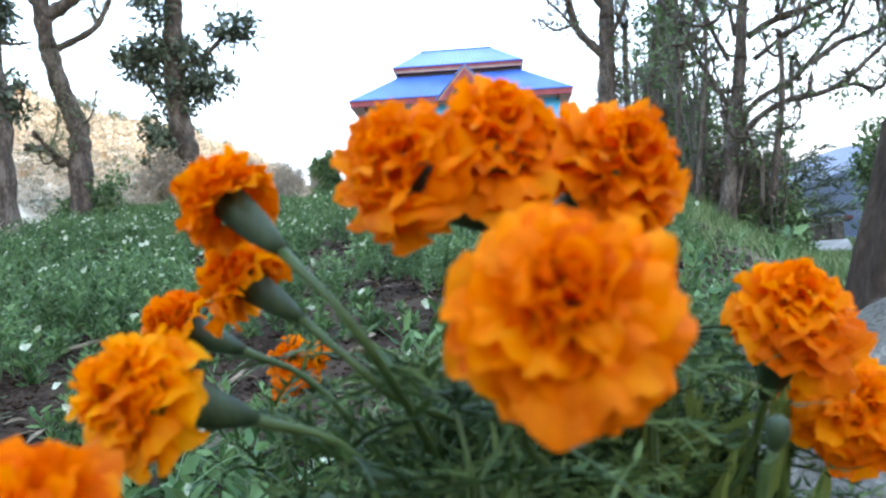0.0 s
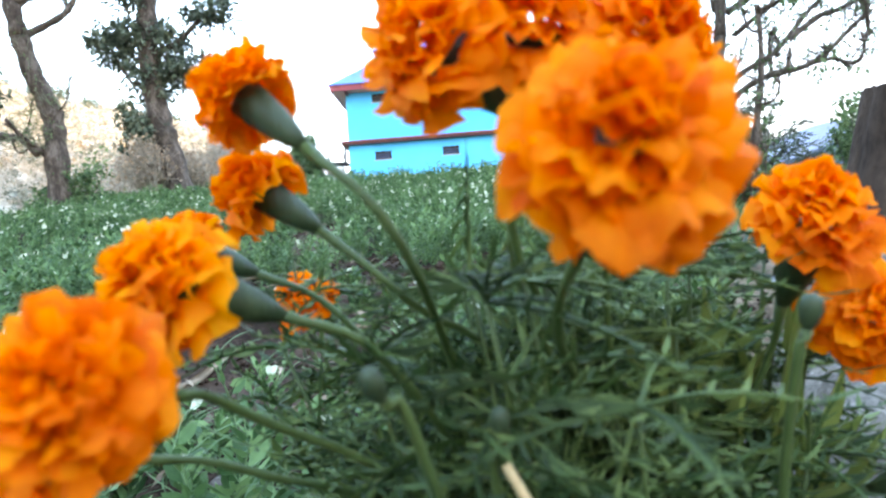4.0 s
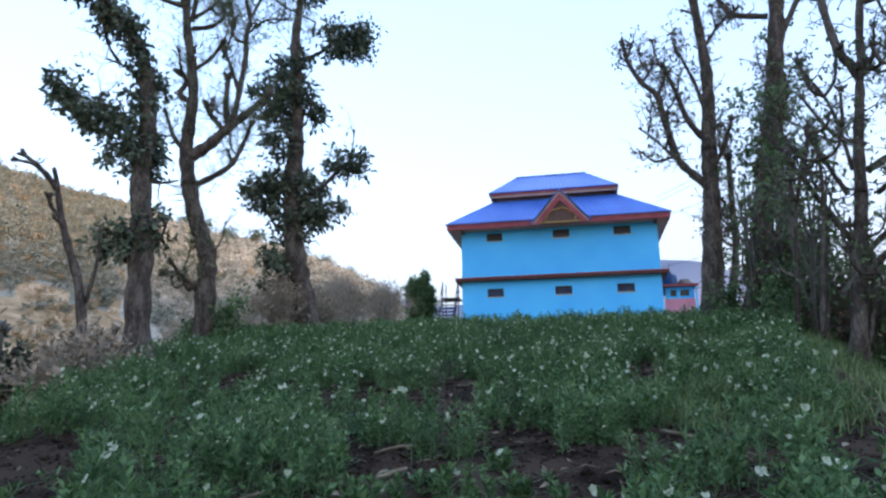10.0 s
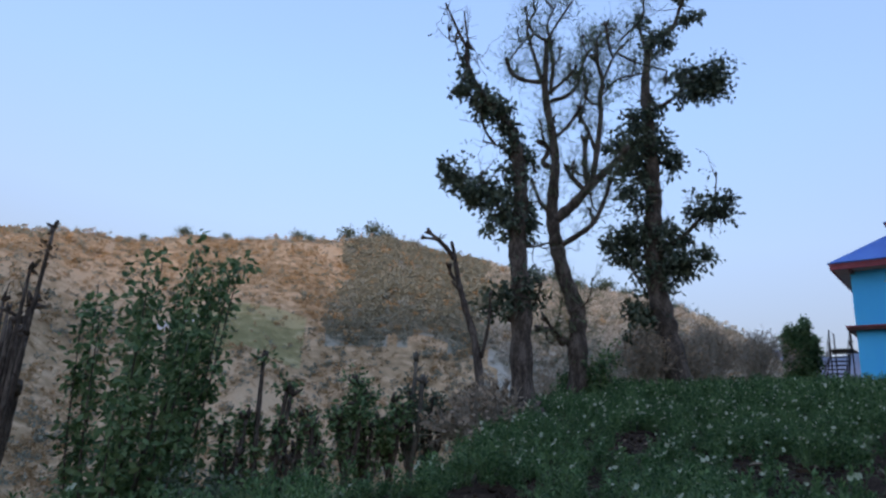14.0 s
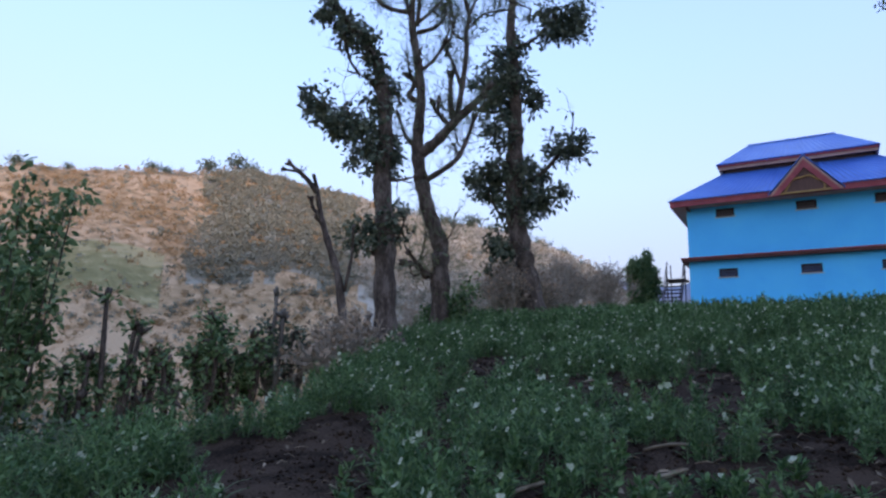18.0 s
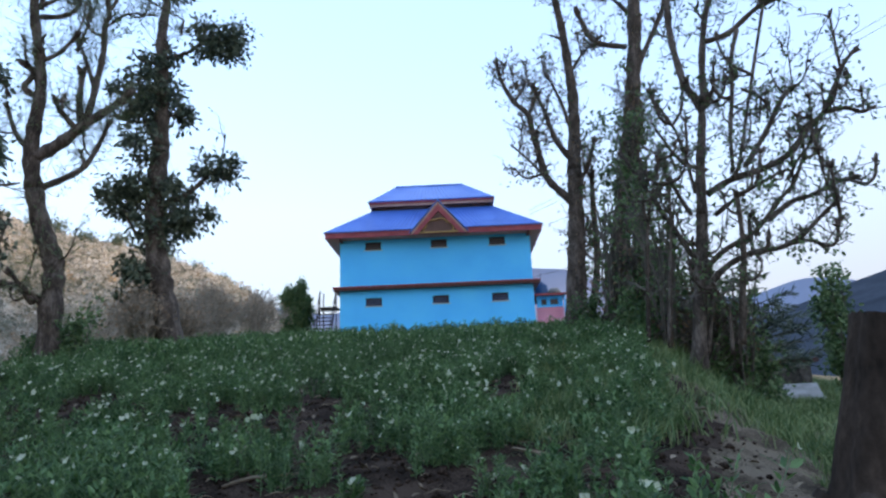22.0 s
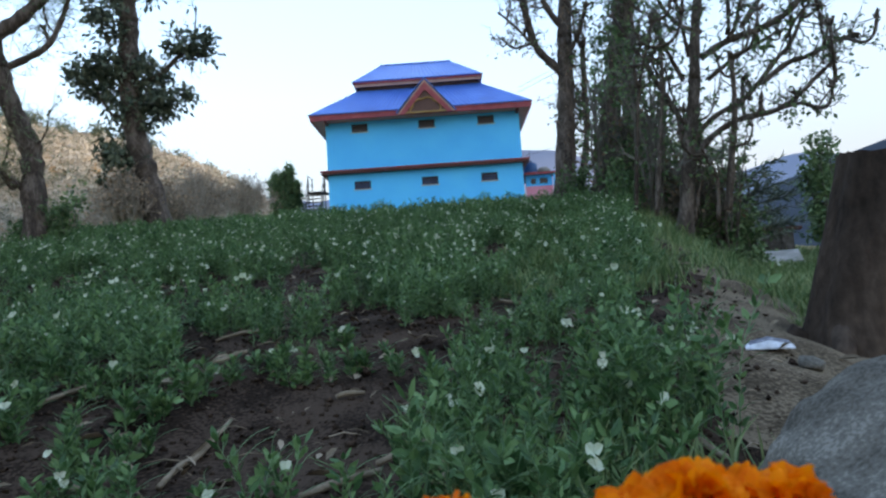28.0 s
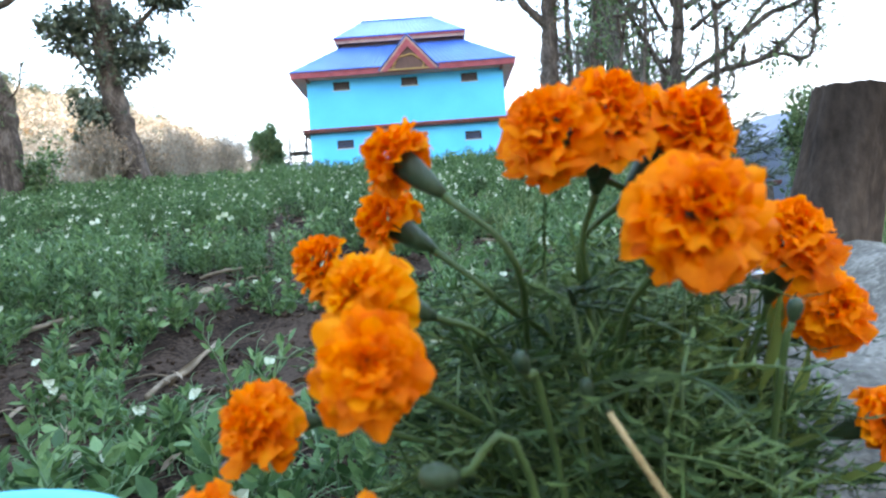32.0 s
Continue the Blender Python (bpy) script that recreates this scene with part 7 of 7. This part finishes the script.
# grass on the bank and along the terrace edge
GR = np.random.default_rng(41)
kits = []
for _ in range(16):
    g = Soup()
    for _ in range(14):
        h = GR.uniform(0.04, 0.14)
        w = GR.normal(0, 0.45, 2) * h
        p = np.array([*GR.normal(0, 0.04, 2), -0.01])
        k = unit(np.array([GR.normal(), GR.normal(), 0])) * 0.0036
        m1, tip = p + np.array([w[0] * 0.35, w[1] * 0.35, h * 0.6]), p + np.array([w[0], w[1], h])
        g.add([p - k, p + k, m1 + k * 0.8, m1 - k * 0.8, tip], [(0, 1, 2, 3), (3, 2, 4)])
    kits.append(Kit(g))
n = 40000
y = 1.4 + 19 * GR.random(n) ** 1.3
b0, e0 = np.interp(y, BANK_Y, BANK_X), np.interp(y, EDGE_Y, EDGE_X)
left = GR.random(n) < 0.22
x = np.where(left, e0 - GR.uniform(-0.3, 2.2, n), b0 + GR.uniform(-0.35, 1, n) * (2.2 + 0.3 * y))
ok = (rough(x, y, 0.9, 12) + GR.uniform(-0.5, 0.5, n) > np.where(left, -0.3, np.where(y < 4.2, 0.45, -0.35))) & (np.hypot(x - 2.04, y - 3.36) > 0.34) & (np.hypot((x - 7.0) / 1.1, (y - 14.4) / 2.2) > 1)
# the trodden earth between the crop and the stump stays bare
ok &= left | ~((y > 1.6) & (y < 8) & (x - b0 > -0.15) & (x - b0 < 0.72 - 0.03 * y + 0.2 * rough(x, y, 1.7, 3)) & (GR.random(n) < 0.9))
x, y = x[ok][:10500], y[ok][:10500]
n = len(x)
size = GR.uniform(0.7, 1.3, n) * (1 + y / 25)
tagged(strew("bank_grass", kits, np.stack([x, y, ground_height(x, y)], -1), GR.uniform(0, 6.28, n), np.stack([size * (1 + y / 30), size], -1), GR.integers(0, 16, n), GRASS), "tufted green grass on the bank beside the path", "grass", kind="stuff")

# clods, straw and dead leaves on the soil
CL = np.random.default_rng(51)
lump = np.array([(0, 0, -0.8), (1, 0, 0), (0.3, 0.95, 0.1), (-0.8, 0.6, 0), (-0.8, -0.6, 0.1), (0.3, -0.95, 0), (0.45, 0.2, 0.75), (-0.35, -0.15, 0.8)], float)
sides = [(0, 2, 1), (0, 3, 2), (0, 4, 3), (0, 5, 4), (0, 1, 5), (1, 2, 6), (2, 3, 7, 6), (3, 4, 7), (4, 5, 7), (5, 1, 6), (5, 6, 7)]
kits, straws = [], []
for _ in range(14):
    q = Soup()
    q.add(lump * CL.uniform(0.6, 1.3, 3) + CL.normal(0, 0.18, (8, 3)), sides)
    kits.append(Kit(q))
    q = Soup()
    ln = CL.uniform(0.5, 1.2)
    if CL.random() < 0.6:
        q.tube([(-ln / 2, 0, 0.06), (0, CL.normal(0, 0.06), 0.16), (ln / 2, 0, 0.07)], [0.018, 0.024, 0.012], 4)
    else:
        q.leaf((-ln / 3, 0, 0.05), (ln / 3, 0, CL.uniform(0.1, 0.35)), (0, 0.95, 0.3), ln * 0.28, 0.3)
    straws.append(Kit(q))
n = 15000
y = 0.4 + 7 * CL.random(n) ** 1.5
x = CL.uniform(-0.95, 0.95, n) * (y + 0.9)
keep = x < np.interp(y, BANK_Y, BANK_X) + CL.uniform(-0.1, 0.5, n) 
x, y = x[keep], y[keep]
n = len(x)
r = CL.uniform(0.003, 0.010, n) * (1 + 0.2 * y) * np.where(CL.random(n) < 0.06, 2.0, 1.0)
tagged(strew("soil_clods", kits, np.stack([x, y, ground_height(x, y) + r * 0.2], -1), CL.uniform(0, 6.28, n), r, CL.integers(0, 14, n), SOIL), "crumbled dark clods of tilled soil", "soil", kind="stuff")
n = 2000
y = 0.6 + 6.5 * CL.random(n) ** 1.3
x = CL.uniform(-0.95, 0.95, n) * (y + 0.7)
keep = (x < np.interp(y, BANK_Y, BANK_X) - 0.1) | (CL.random(n) < 0.3)
x, y = x[keep], y[keep]
n = len(x)
size = CL.uniform(0.03, 0.13, n) * (1 + 0.12 * y)
tagged(strew("dead_leaves", straws, np.stack([x, y, ground_height(x, y) + 0.006], -1), CL.uniform(0, 6.28, n), size, CL.integers(0, 14, n), STRAW), "dry straw and dead leaves littering the soil", "leaf litter", kind="stuff")
for x, y, a, ln in ((-1.01, 3.55, 29, 0.4), (-0.75, 2.11, 87, 0.52), (-0.24, 1.76, 39, 0.24), (-0.09, 1.94, 41, 0.19), (-1.5, 2.65, 73, 0.24), (-1.0, 1.84, -3, 0.12), (0.48, 3.92, -40, 0.32), (0.74, 1.83, -70, 0.13), (0.9, 2.29, -59, 0.12), (-0.94, 2.96, 55, 0.18), (-0.33, 2.5, 23, 0.11), (-1.03, 2.18, 36, 0.08)):
    s = Soup()
    n = 9
    pts = [(math.cos(radians(a)) * ln * (t - 0.5), math.sin(radians(a)) * ln * (t - 0.5), 0.016 + 0.004 * math.sin(t * 5) + gz(x + math.cos(radians(a)) * ln * (t - 0.5), y + math.sin(radians(a)) * ln * (t - 0.5)) - gz(x, y)) for t in np.linspace(0, 1, n)]
    s.tube(pts, 0.0105 * (0.55 + 0.45 * np.sin(np.linspace(0.6, 2.9, n))) * (1 + 0.12 * np.cos(np.arange(n) * 2.6)), 7)
    s.leaf(pts[2], (pts[7][0], pts[7][1] + 0.012, pts[7][2] + 0.012), (0, 0.7, 0.7), 0.022, 0.3)
    ob = smooth(link_mesh("maize_stalk", s.data(), STRAW))
    ob.location = (x, y, gz(x, y))
    tagged(ob, "dry pale maize stalk lying on dark soil", "dry stalk", "dry stalks on the soil")


def build_log():
    """A dead broken log lying at the foot of the leaning trunk."""
    x, y = -6.2, 7.75
    t = thing("fallen_log", (x, y, gz(x, y)), "dark rotting log lying at the terrace edge", "log")
    q = Soup()
    pts = spline([(-0.55, -0.1, 0.04), (-0.2, 0.0, 0.12), (0.2, 0.05, 0.16), (0.5, 0.02, 0.26)], 4)
    q.tube(pts, np.linspace(0.14, 0.07, len(pts)) * (1 + 0.1 * np.sin(np.arange(len(pts)) * 2.1)), 10)
    smooth(part("trunk", q.data(), BARK, t))
    for a, b in (((-0.1, 0, 0.2), (-0.22, -0.05, 0.5)), ((0.3, 0.04, 0.24), (0.42, 0.1, 0.42))):
        q = Soup()
        q.tube([a, tuple((np.array(a) + np.array(b)) / 2), b], [0.05, 0.035, 0.012], 7)
        smooth(part("branch_stub", q.data(), BARK, t))


build_log()
